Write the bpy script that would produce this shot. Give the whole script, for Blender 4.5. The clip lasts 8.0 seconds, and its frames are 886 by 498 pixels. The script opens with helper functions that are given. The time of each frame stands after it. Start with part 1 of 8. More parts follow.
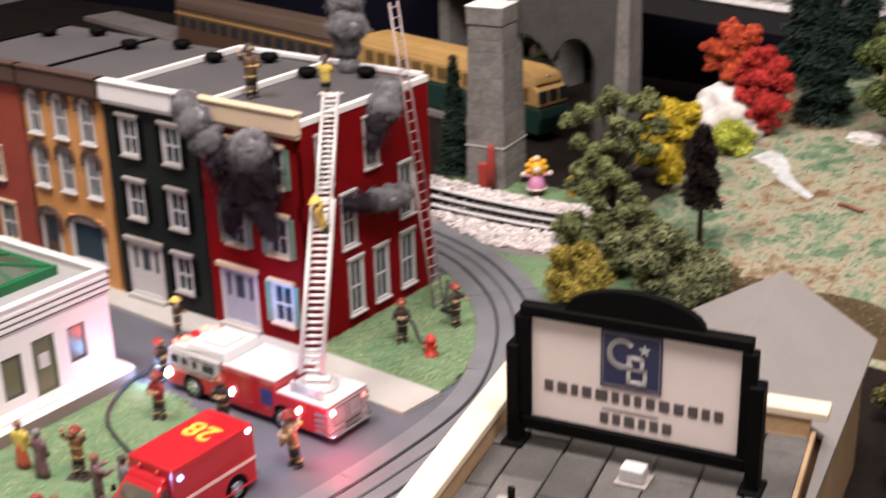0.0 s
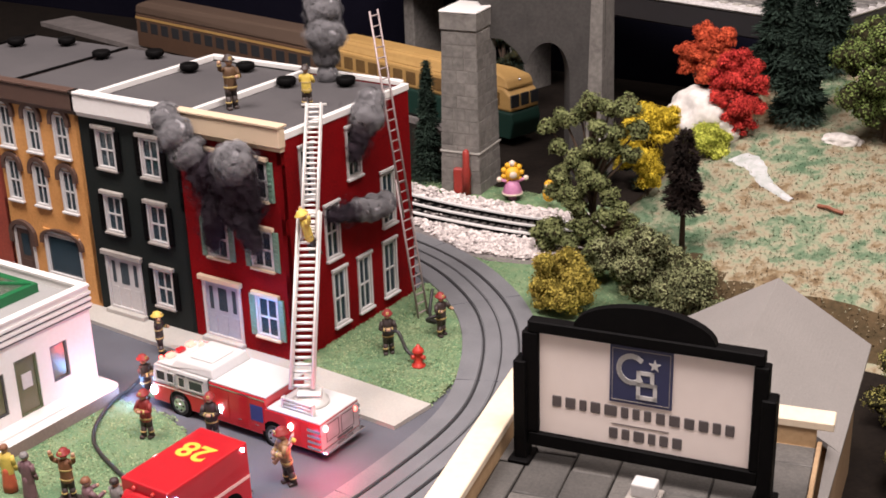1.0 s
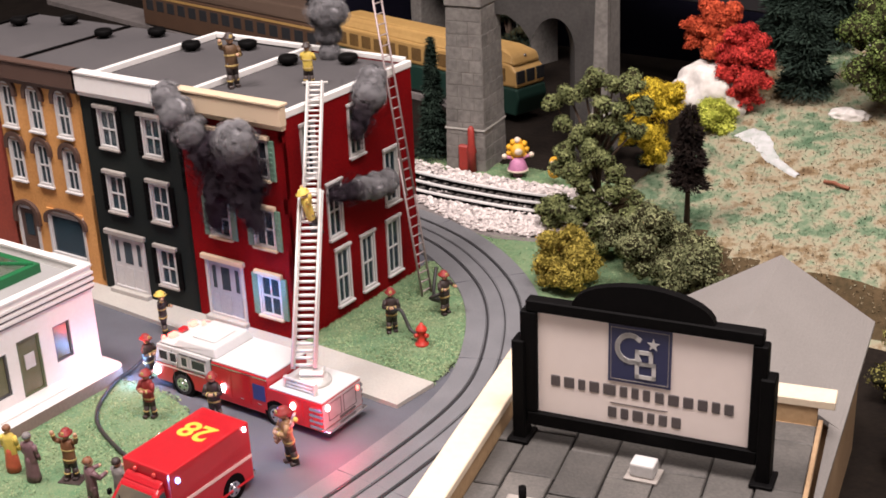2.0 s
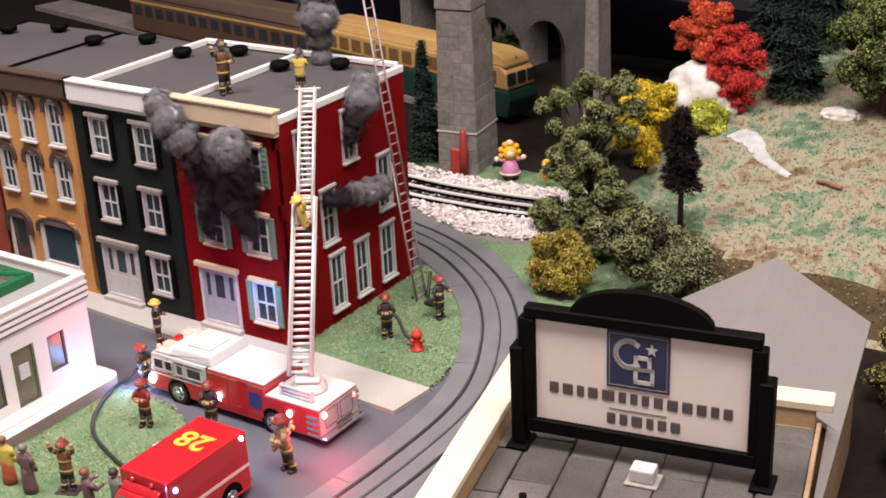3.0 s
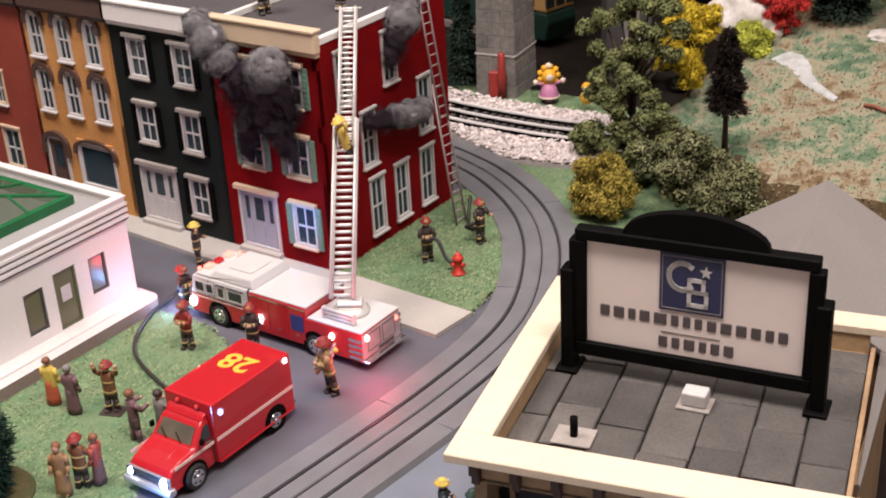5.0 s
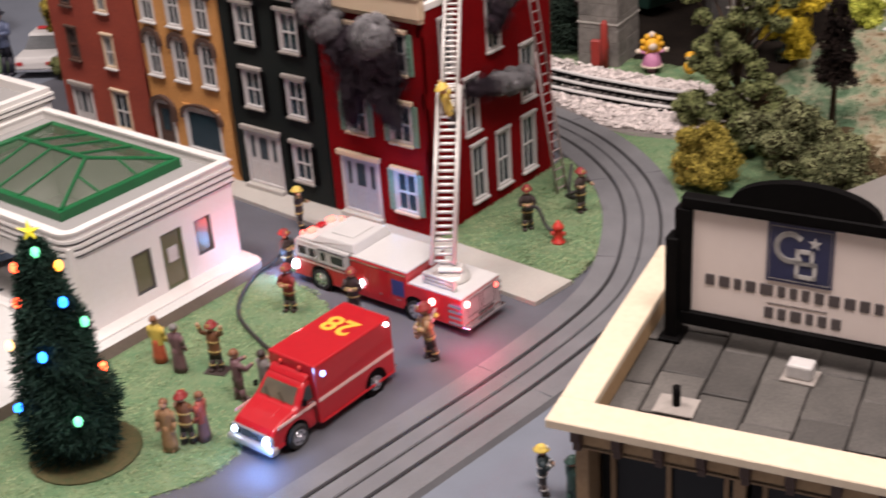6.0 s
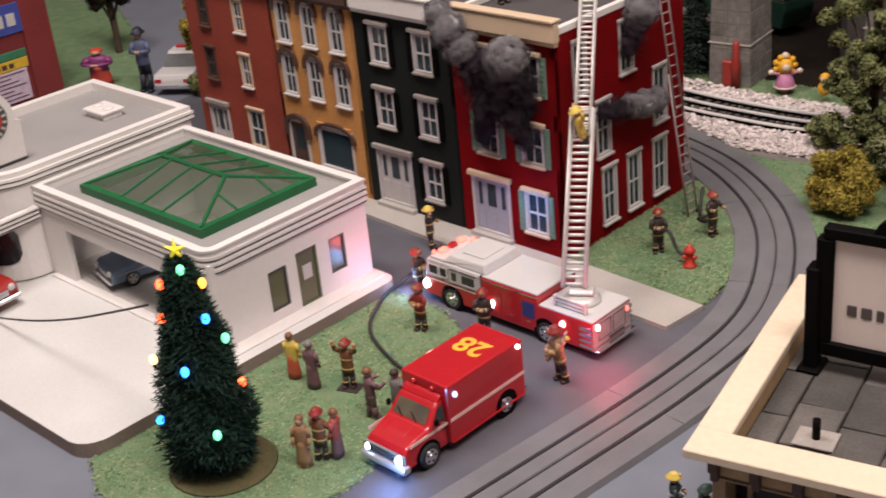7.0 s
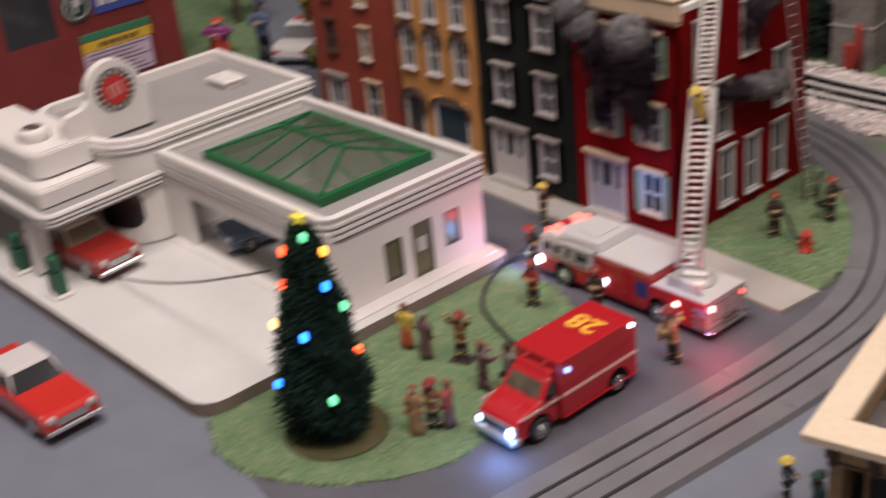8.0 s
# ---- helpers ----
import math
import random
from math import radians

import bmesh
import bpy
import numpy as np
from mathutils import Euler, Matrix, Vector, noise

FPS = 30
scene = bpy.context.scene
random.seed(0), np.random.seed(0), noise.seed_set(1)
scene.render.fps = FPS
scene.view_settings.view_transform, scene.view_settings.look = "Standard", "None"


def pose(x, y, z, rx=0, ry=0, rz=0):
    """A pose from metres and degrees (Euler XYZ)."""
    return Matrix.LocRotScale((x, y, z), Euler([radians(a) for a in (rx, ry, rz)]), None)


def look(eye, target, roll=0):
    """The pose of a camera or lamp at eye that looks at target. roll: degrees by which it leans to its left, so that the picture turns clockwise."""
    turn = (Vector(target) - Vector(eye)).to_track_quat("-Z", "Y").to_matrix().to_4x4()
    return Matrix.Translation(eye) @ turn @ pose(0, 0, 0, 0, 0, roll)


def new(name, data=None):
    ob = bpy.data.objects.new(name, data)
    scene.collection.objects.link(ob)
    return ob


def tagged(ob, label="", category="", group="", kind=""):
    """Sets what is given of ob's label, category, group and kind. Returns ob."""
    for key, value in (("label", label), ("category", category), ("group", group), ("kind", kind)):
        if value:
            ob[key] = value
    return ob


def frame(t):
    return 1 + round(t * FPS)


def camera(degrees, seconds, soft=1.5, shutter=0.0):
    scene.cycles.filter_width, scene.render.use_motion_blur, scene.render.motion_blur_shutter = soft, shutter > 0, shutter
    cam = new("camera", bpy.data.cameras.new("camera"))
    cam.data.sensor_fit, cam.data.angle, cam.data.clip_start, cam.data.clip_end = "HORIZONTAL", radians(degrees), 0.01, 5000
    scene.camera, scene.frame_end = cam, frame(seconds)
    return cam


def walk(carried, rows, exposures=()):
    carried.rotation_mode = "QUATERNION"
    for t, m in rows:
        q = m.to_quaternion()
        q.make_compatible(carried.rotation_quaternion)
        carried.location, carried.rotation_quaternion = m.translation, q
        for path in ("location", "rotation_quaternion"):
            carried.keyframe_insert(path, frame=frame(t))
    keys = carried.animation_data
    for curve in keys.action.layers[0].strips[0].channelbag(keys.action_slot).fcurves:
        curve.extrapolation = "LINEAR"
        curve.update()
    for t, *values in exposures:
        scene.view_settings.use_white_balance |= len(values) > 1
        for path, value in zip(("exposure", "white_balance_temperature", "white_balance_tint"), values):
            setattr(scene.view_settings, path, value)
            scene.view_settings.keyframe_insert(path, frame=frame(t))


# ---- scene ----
cam = camera(37.2, 8.0, soft=1.7, shutter=0.6)
PATH = [
    (0, (0.734, -0.796, 0.523), (-0.365, 0.705, -0.211), -1.7),
    (0.2, (0.712, -0.795, 0.528), (-0.325, 0.753, -0.198), -0.7),
    (0.5, (0.705, -0.802, 0.528), (-0.302, 0.77, -0.189), -0.6),
    (0.6, (0.701, -0.799, 0.527), (-0.298, 0.772, -0.204), -1.1),
    (1, (0.701, -0.804, 0.532), (-0.334, 0.738, -0.209), -1.8),
    (1.5, (0.706, -0.801, 0.537), (-0.323, 0.731, -0.234), -2.0),
    (1.7, (0.707, -0.795, 0.531), (-0.332, 0.728, -0.245), -2.1),
    (2.8, (0.701, -0.796, 0.537), (-0.339, 0.727, -0.236), -2.8),
    (3, (0.701, -0.795, 0.536), (-0.331, 0.733, -0.24), -2.8),
    (3.5, (0.698, -0.794, 0.534), (-0.348, 0.719, -0.251), -3.0),
    (4, (0.689, -0.798, 0.532), (-0.351, 0.708, -0.275), -2.7),
    (4.2, (0.688, -0.793, 0.529), (-0.351, 0.708, -0.287), -2.8),
    (5.3, (0.684, -0.796, 0.527), (-0.369, 0.654, -0.36), -3.1),
    (5.5, (0.684, -0.796, 0.526), (-0.394, 0.637, -0.36), -3.4),
    (6, (0.681, -0.802, 0.527), (-0.466, 0.564, -0.378), -4.2),
    (6.5, (0.676, -0.808, 0.535), (-0.558, 0.489, -0.357), -5.2),
    (7, (0.674, -0.812, 0.538), (-0.61, 0.447, -0.337), -5.7),
    (7.5, (0.672, -0.82, 0.535), (-0.644, 0.396, -0.354), -5.7),
    (7.8, (0.672, -0.822, 0.535), (-0.666, 0.385, -0.333), -5.9),
    (8, (0.671, -0.827, 0.542), (-0.709, 0.313, -0.352), -6.0),
]
EXPOSURES = [(0, 0.22, 6400, 10), (1, 0.2, 6470, 10.8), (3.5, 0.12, 6470, 10.8), (4.2, 0.04, 6520, 11), (5.3, -0.08, 6600, 11.6), (6, -0.2, 6600, 11.6), (6.5, -0.43, 6620, 11.6), (7, -0.44, 6750, 12.6), (8, -0.75, 6750, 13)]
walk(cam, [(t, look(e, q, r)) for t, e, q, r in PATH], EXPOSURES)

# ---- light: an exhibition hall with lamp panels in its ceiling ----
world = bpy.data.worlds.new("hall")
scene.world = world
world.use_nodes = True
world.node_tree.nodes["Background"].inputs[0].default_value = (1.0, 0.93, 0.85, 1)
world.node_tree.nodes["Background"].inputs[1].default_value = 0.012


def area(name, eye, target, sx, sy, watts, color):
    d = bpy.data.lights.new(name, "AREA")
    d.shape, d.size, d.size_y, d.energy, d.color = "RECTANGLE", sx, sy, watts, color
    o = new(name, d)
    o.matrix_world = look(eye, target)
    return o


area("ceiling_lamp_light", (0.85, -0.5, 1.86), (0.3, 0.0, 0.1), 0.8, 0.45, 44, (1.0, 0.885, 0.86))
area("ceiling_lamp_light", (-0.35, -0.6, 1.86), (-0.2, -0.2, 0.1), 0.8, 0.45, 38, (1.0, 0.885, 0.86))
area("ceiling_lamp_light", (0.6, 0.7, 1.88), (0.45, 0.45, 0), 0.7, 0.4, 9, (1.0, 0.885, 0.86))

# ---- small tools: lengths below are centimetres ----
S = 0.01


def mat(name, color, rough=0.6, metal=0.0, color2=None, grain=400, blotch=40, amount=0.35, bump=0.15, spec=0.5, coat=0.0):
    m = bpy.data.materials.new(name)
    m.use_nodes = True
    nt = m.node_tree
    b = nt.nodes["Principled BSDF"]
    b.inputs["Roughness"].default_value, b.inputs["Metallic"].default_value = rough, metal
    b.inputs["Specular IOR Level"].default_value = spec
    b.inputs["Coat Weight"].default_value = coat
    color2 = color2 or tuple(c * 0.7 for c in color)
    tc = nt.nodes.new("ShaderNodeTexCoord")
    n1, n2 = nt.nodes.new("ShaderNodeTexNoise"), nt.nodes.new("ShaderNodeTexNoise")
    n1.inputs["Scale"].default_value, n2.inputs["Scale"].default_value = grain, blotch
    n1.inputs["Detail"].default_value = n2.inputs["Detail"].default_value = 4
    for n in (n1, n2):
        nt.links.new(tc.outputs["Object"], n.inputs["Vector"])
    add = nt.nodes.new("ShaderNodeMath")
    add.operation = "ADD"
    nt.links.new(n1.outputs["Fac"], add.inputs[0])
    nt.links.new(n2.outputs["Fac"], add.inputs[1])
    rng = nt.nodes.new("ShaderNodeMapRange")
    rng.inputs["From Min"].default_value, rng.inputs["From Max"].default_value = 0.7, 1.3
    rng.inputs["To Max"].default_value = amount
    nt.links.new(add.outputs[0], rng.inputs["Value"])
    mix = nt.nodes.new("ShaderNodeMix")
    mix.data_type = "RGBA"
    mix.inputs[6].default_value, mix.inputs[7].default_value = (*color, 1), (*color2, 1)
    nt.links.new(rng.outputs[0], mix.inputs[0])
    nt.links.new(mix.outputs[2], b.inputs["Base Color"])
    if bump:
        bn = nt.nodes.new("ShaderNodeBump")
        bn.inputs["Strength"].default_value, bn.inputs["Distance"].default_value = bump, 0.001
        nt.links.new(n1.outputs["Fac"], bn.inputs["Height"])
        nt.links.new(bn.outputs[0], b.inputs["Normal"])
    return m


def vary(m, low=0.7, high=1.25, island=False):
    """Lets the brightness of the base colour differ from object to object, or from piece to piece."""
    nt = m.node_tree
    b = nt.nodes["Principled BSDF"]
    link = b.inputs["Base Color"].links[0]
    src = link.from_socket
    r = nt.nodes.new("ShaderNodeNewGeometry" if island else "ShaderNodeObjectInfo")
    rng = nt.nodes.new("ShaderNodeMapRange")
    rng.inputs["To Min"].default_value, rng.inputs["To Max"].default_value = low, high
    nt.links.new(r.outputs["Random Per Island" if island else "Random"], rng.inputs["Value"])
    mul = nt.nodes.new("ShaderNodeVectorMath")
    mul.operation = "SCALE"
    nt.links.new(src, mul.inputs[0])
    nt.links.new(rng.outputs[0], mul.inputs["Scale"])
    nt.links.new(mul.outputs[0], b.inputs["Base Color"])
    return m


def glow(name, color, strength):
    m = bpy.data.materials.new(name)
    m.use_nodes = True
    b = m.node_tree.nodes["Principled BSDF"]
    b.inputs["Base Color"].default_value = (*color, 1)
    b.inputs["Emission Color"].default_value = (*color, 1)
    b.inputs["Emission Strength"].default_value = strength
    return m


def glass(name, color, clear=0.5, rough=0.05):
    m = bpy.data.materials.new(name)
    m.use_nodes = True
    nt = m.node_tree
    b = nt.nodes["Principled BSDF"]
    b.inputs["Base Color"].default_value = (*color, 1)
    b.inputs["Roughness"].default_value = rough
    b.inputs["Alpha"].default_value = 1 - clear
    return m


def B():
    return bmesh.new()


def box(bm, x0, x1, y0, y1, z0, z1, mi=0, bev=0.0, seg=1):
    vs = [bm.verts.new((x, y, z)) for z in (z0, z1) for y in (y0, y1) for x in (x0, x1)]
    fs = [bm.faces.new([vs[i] for i in q]) for q in ((0, 2, 3, 1), (4, 5, 7, 6), (0, 1, 5, 4), (2, 6, 7, 3), (0, 4, 6, 2), (1, 3, 7, 5))]
    for f in fs:
        f.material_index = mi
    if bev:
        es = list({e for f in fs for e in f.edges})
        r = bmesh.ops.bevel(bm, geom=es, offset=bev, segments=seg, affect="EDGES", profile=0.5)
        for f in r["faces"]:
            f.material_index = mi
    return vs


def prism(bm, poly, z0, z1, mi=0, mi_side=None):
    lo = [bm.verts.new((x, y, z0)) for x, y in poly]
    hi = [bm.verts.new((x, y, z1)) for x, y in poly]
    n = len(poly)
    bm.faces.new(hi).material_index = mi
    bm.faces.new(lo[::-1]).material_index = mi
    for i in range(n):
        f = bm.faces.new((lo[i], lo[(i + 1) % n], hi[(i + 1) % n], hi[i]))
        f.material_index = mi if mi_side is None else mi_side


def rod(bm, p, q, r0, r1=None, n=8, mi=0, caps=True, smooth=True):
    p, q = Vector(p), Vector(q)
    r1 = r0 if r1 is None else r1
    d = (q - p).normalized()
    a = d.orthogonal().normalized()
    b = d.cross(a)
    rings = []
    for c, r in ((p, r0), (q, r1)):
        rings.append([bm.verts.new(c + (a * math.cos(k * 2 * math.pi / n) + b * math.sin(k * 2 * math.pi / n)) * r) for k in range(n)])
    for k in range(n):
        f = bm.faces.new((rings[0][k], rings[0][(k + 1) % n], rings[1][(k + 1) % n], rings[1][k]))
        f.material_index, f.smooth = mi, smooth
    if caps:
        bm.faces.new(rings[0][::-1]).material_index = mi
        bm.faces.new(rings[1]).material_index = mi


def lathe(bm, prof, n=12, mi=0, c=(0, 0, 0), sx=1.0, sy=1.0, smooth=True):
    """Turns a profile of (radius, height) about the upright through c."""
    rings = []
    for r, z in prof:
        rings.append([bm.verts.new((c[0] + sx * r * math.cos(k * 2 * math.pi / n), c[1] + sy * r * math.sin(k * 2 * math.pi / n), c[2] + z)) for k in range(n)])
    for a, b in zip(rings, rings[1:]):
        for k in range(n):
            f = bm.faces.new((a[k], a[(k + 1) % n], b[(k + 1) % n], b[k]))
            f.material_index, f.smooth = mi, smooth
    bm.faces.new(rings[0][::-1]).material_index = mi
    bm.faces.new(rings[-1]).material_index = mi


def ball(bm, c, r, mi=0, sub=1, squash=(1, 1, 1), rough=0.0, seed=0.0):
    got = bmesh.ops.create_icosphere(bm, subdivisions=sub, radius=1)["verts"]
    for v in got:
        k = r * (1 + rough * noise.noise(v.co * 2.3 + Vector((seed, seed * 0.7, 3.1))))
        v.co = Vector((c[0] + v.co.x * k * squash[0], c[1] + v.co.y * k * squash[1], c[2] + v.co.z * k * squash[2]))
    for f in {f for v in got for f in v.link_faces}:
        f.material_index, f.smooth = mi, True


def tube(bm, pts, r, n=6, mi=0):
    pts = [Vector(p) for p in pts]
    rings = []
    for i, p in enumerate(pts):
        d = (pts[min(i + 1, len(pts) - 1)] - pts[max(i - 1, 0)]).normalized()
        a = d.cross(Vector((0.13, 0.21, 0.97))).normalized()
        b = d.cross(a)
        rings.append([bm.verts.new(p + (a * math.cos(k * 2 * math.pi / n) + b * math.sin(k * 2 * math.pi / n)) * r) for k in range(n)])
    for ra, rb in zip(rings, rings[1:]):
        for k in range(n):
            f = bm.faces.new((ra[k], ra[(k + 1) % n], rb[(k + 1) % n], rb[k]))
            f.smooth, f.material_index = True, mi


def spline(pts, per=8):
    pts = [Vector((*p, 0)) if len(p) == 2 else Vector(p) for p in pts]
    out = []
    for i in range(len(pts) - 1):
        a, b, c, d = pts[max(i - 1, 0)], pts[i], pts[i + 1], pts[min(i + 2, len(pts) - 1)]
        for k in range(per):
            t = k / per
            out.append(0.5 * (2 * b + (c - a) * t + (2 * a - 5 * b + 4 * c - d) * t * t + (3 * b - a - 3 * c + d) * t**3))
    return out + [pts[-1]]


def wall(bm, length, z0, z1, holes, th, mi=0):
    """An upright wall along x from 0, its face at y = 0, with openings (x0, x1, z0, z1) right through it."""
    xs = sorted({0, length, *(h[0] for h in holes), *(h[1] for h in holes)})
    zs = sorted({z0, z1, *(h[2] for h in holes), *(h[3] for h in holes)})
    nx, nz = len(xs) - 1, len(zs) - 1

    def solid(i, j):
        if not (0 <= i < nx and 0 <= j < nz):
            return False
        x, z = (xs[i] + xs[i + 1]) / 2, (zs[j] + zs[j + 1]) / 2
        return not any(h[0] < x < h[1] and h[2] < z < h[3] for h in holes)

    memo = {}

    def v(i, j, k):
        if (i, j, k) not in memo:
            memo[i, j, k] = bm.verts.new((xs[i], th * k, zs[j]))
        return memo[i, j, k]

    def face(*q):
        bm.faces.new([v(*c) for c in q]).material_index = mi

    for i in range(nx):
        for j in range(nz):
            if not solid(i, j):
                continue
            face((i, j, 0), (i + 1, j, 0), (i + 1, j + 1, 0), (i, j + 1, 0))
            face((i, j, 1), (i, j + 1, 1), (i + 1, j + 1, 1), (i + 1, j, 1))
            if not solid(i - 1, j):
                face((i, j, 0), (i, j + 1, 0), (i, j + 1, 1), (i, j, 1))
            if not solid(i + 1, j):
                face((i + 1, j, 0), (i + 1, j, 1), (i + 1, j + 1, 1), (i + 1, j + 1, 0))
            if not solid(i, j - 1):
                face((i, j, 0), (i, j, 1), (i + 1, j, 1), (i + 1, j, 0))
            if not solid(i, j + 1):
                face((i, j + 1, 0), (i + 1, j + 1, 0), (i + 1, j + 1, 1), (i, j + 1, 1))


def mesh_of(name, bm, mats):
    bmesh.ops.scale(bm, vec=(S, S, S), verts=bm.verts)
    me = bpy.data.meshes.new(name)
    bm.to_mesh(me)
    bm.free()
    for m in mats if isinstance(mats, (list, tuple)) else [mats]:
        me.materials.append(m)
    return me


def cm(x=0, y=0, z=0, rx=0, ry=0, rz=0):
    return pose(x * S, y * S, z * S, rx, ry, rz)


def part(name, bm, mats, parent=None, label="", m=None):
    """Links a bmesh (or a mesh that is there already) as one object under a thing or a part."""
    me = bm if isinstance(bm, bpy.types.Mesh) else mesh_of(name, bm, mats)
    ob = new(name, me)
    ob.parent = parent
    if m is not None:
        ob.matrix_basis = m
    return tagged(ob, label)


def thing(name, m, label, category, group=""):
    ob = new(name)
    ob.empty_display_size = 0.01
    ob.matrix_basis = m
    return tagged(ob, label, category, group)


def solid(name, bm, mats, m, label, category, group=""):
    ob = part(name, bm, mats, None, label, m)
    return tagged(ob, label, category, group)


def setting(name, bm, mats, label="", m=None):
    ob = part(name, bm, mats, None, label, m)
    return tagged(ob, label, kind="structure")


# ---- materials ----
M_BASE = mat("painted_table", (0.17, 0.19, 0.23), 0.55, color2=(0.115, 0.128, 0.155), grain=900, blotch=25, amount=0.5, bump=0.1)
M_ASPHALT = mat("asphalt_paint", (0.105, 0.108, 0.128), 0.7, color2=(0.06, 0.061, 0.072), grain=1500, blotch=22, amount=0.7, bump=0.3)
M_ROADTRK = mat("street_track_plastic", (0.17, 0.172, 0.18), 0.6, color2=(0.10, 0.102, 0.11), grain=900, blotch=30, amount=0.7, bump=0.25)
M_RAIL_DARK = mat("dark_rail", (0.035, 0.035, 0.038), 0.5, 0.3, amount=0.5)
M_SIDEWALK = mat("pavement_card", (0.42, 0.40, 0.36), 0.8, color2=(0.30, 0.285, 0.26), grain=700, blotch=18, amount=0.6, bump=0.2)
M_TURF = mat("turf_mat", (0.095, 0.19, 0.098), 0.95, color2=(0.19, 0.245, 0.135), grain=600, blotch=60, amount=1.0, bump=1.0, spec=0.1)
M_BLADE = vary(mat("turf_fibre", (0.135, 0.235, 0.115), 0.9, color2=(0.29, 0.32, 0.18), grain=300, blotch=70, amount=0.9, bump=0, spec=0.1), 0.55, 1.4, True)
M_CONCRETE = mat("apron_concrete", (0.60, 0.61, 0.595), 0.65, color2=(0.49, 0.485, 0.46), grain=600, blotch=12, amount=0.7, bump=0.12)
M_KERB = mat("brown_kerb", (0.26, 0.205, 0.17), 0.8, color2=(0.17, 0.13, 0.11), amount=0.7)
M_WHITE = mat("white_plastic", (0.73, 0.715, 0.69), 0.42, color2=(0.63, 0.60, 0.56), grain=250, blotch=15, amount=0.45, bump=0.05)
M_ROOFGREY = mat("grey_roof", (0.30, 0.296, 0.288), 0.8, color2=(0.23, 0.225, 0.217), grain=900, blotch=14, amount=0.7, bump=0.2)
M_TAR = mat("tar_roof", (0.052, 0.048, 0.050), 0.85, color2=(0.076, 0.070, 0.071), grain=1200, blotch=16, amount=0.8, bump=0.3)
M_BLACK = mat("black_plastic", (0.002, 0.0019, 0.002), 0.6, color2=(0.0045, 0.004, 0.004), amount=0.7, spec=0.06)
M_LINE = mat("dark_band", (0.06, 0.058, 0.06), 0.6, amount=0.4)
M_RED = mat("red_painted_brick", (0.205, 0.003, 0.0045), 0.75, color2=(0.10, 0.0017, 0.003), grain=500, blotch=20, amount=0.9, bump=0.25, spec=0.08)
M_GREENBLK = mat("dark_green_brick", (0.0055, 0.0085, 0.0078), 0.7, color2=(0.012, 0.016, 0.0145), grain=500, blotch=20, amount=0.7, bump=0.25, spec=0.2)
M_OCHRE = mat("ochre_brick", (0.60, 0.305, 0.105), 0.65, color2=(0.42, 0.195, 0.06), grain=400, blotch=24, amount=1.0, bump=0.35, spec=0.25)
M_BROWN = mat("brown_trim", (0.075, 0.04, 0.028), 0.6, amount=0.5)
M_CREAM = mat("cream_trim", (0.56, 0.44, 0.31), 0.6, color2=(0.55, 0.42, 0.28), amount=0.6)
M_TRIMGREY = mat("grey_lintel", (0.33, 0.30, 0.27), 0.65, color2=(0.22, 0.20, 0.18), amount=0.7)
M_DOORBLUE = mat("grey_blue_door", (0.33, 0.36, 0.42), 0.5, color2=(0.24, 0.26, 0.31), amount=0.6)
M_SASH = mat("white_sash", (0.54, 0.525, 0.51), 0.5, color2=(0.40, 0.385, 0.37), amount=0.6)
M_TEAL = mat("sage_shutter", (0.11, 0.22, 0.155), 0.5, color2=(0.19, 0.30, 0.23), amount=0.8)
M_PANE = glass("window_pane", (0.022, 0.045, 0.058), 0.22, 0.06)
M_CURTAIN = mat("curtain_card", (0.17, 0.13, 0.14), 0.9, color2=(0.08, 0.06, 0.07), grain=120, blotch=50, amount=1.0)
M_INSIDE = mat("dark_interior", (0.03, 0.026, 0.026), 0.9, spec=0.1)
M_BUFF = mat("buff_board", (0.67, 0.57, 0.43), 0.6, color2=(0.56, 0.45, 0.32), grain=220, blotch=12, amount=0.6, bump=0.08)
M_WOODWALL = mat("wooden_wall", (0.36, 0.24, 0.13), 0.7, color2=(0.24, 0.15, 0.08), grain=300, blotch=30, amount=0.8)
M_SLATE = vary(mat("slate_slab", (0.098, 0.090, 0.081), 0.7, color2=(0.05, 0.047, 0.043), grain=500, blotch=45, amount=0.9, bump=0.5), 0.75, 1.3)
M_JOINT = mat("dark_joint", (0.02, 0.019, 0.018), 0.9, spec=0.1)
M_SIGNFACE = mat("sign_face", (0.80, 0.71, 0.66), 0.5, color2=(0.70, 0.61, 0.56), grain=60, blotch=6, amount=0.5, bump=0)
M_NAVY = mat("navy_print", (0.025, 0.03, 0.085), 0.5, amount=0.3, bump=0)
M_GREYPRINT = mat("grey_print", (0.09, 0.075, 0.075), 0.5, amount=0.3, bump=0)
M_SHINGLE = mat("grey_shingle", (0.22, 0.205, 0.19), 0.85, color2=(0.155, 0.143, 0.131), grain=700, blotch=14, amount=0.6, bump=0.3)
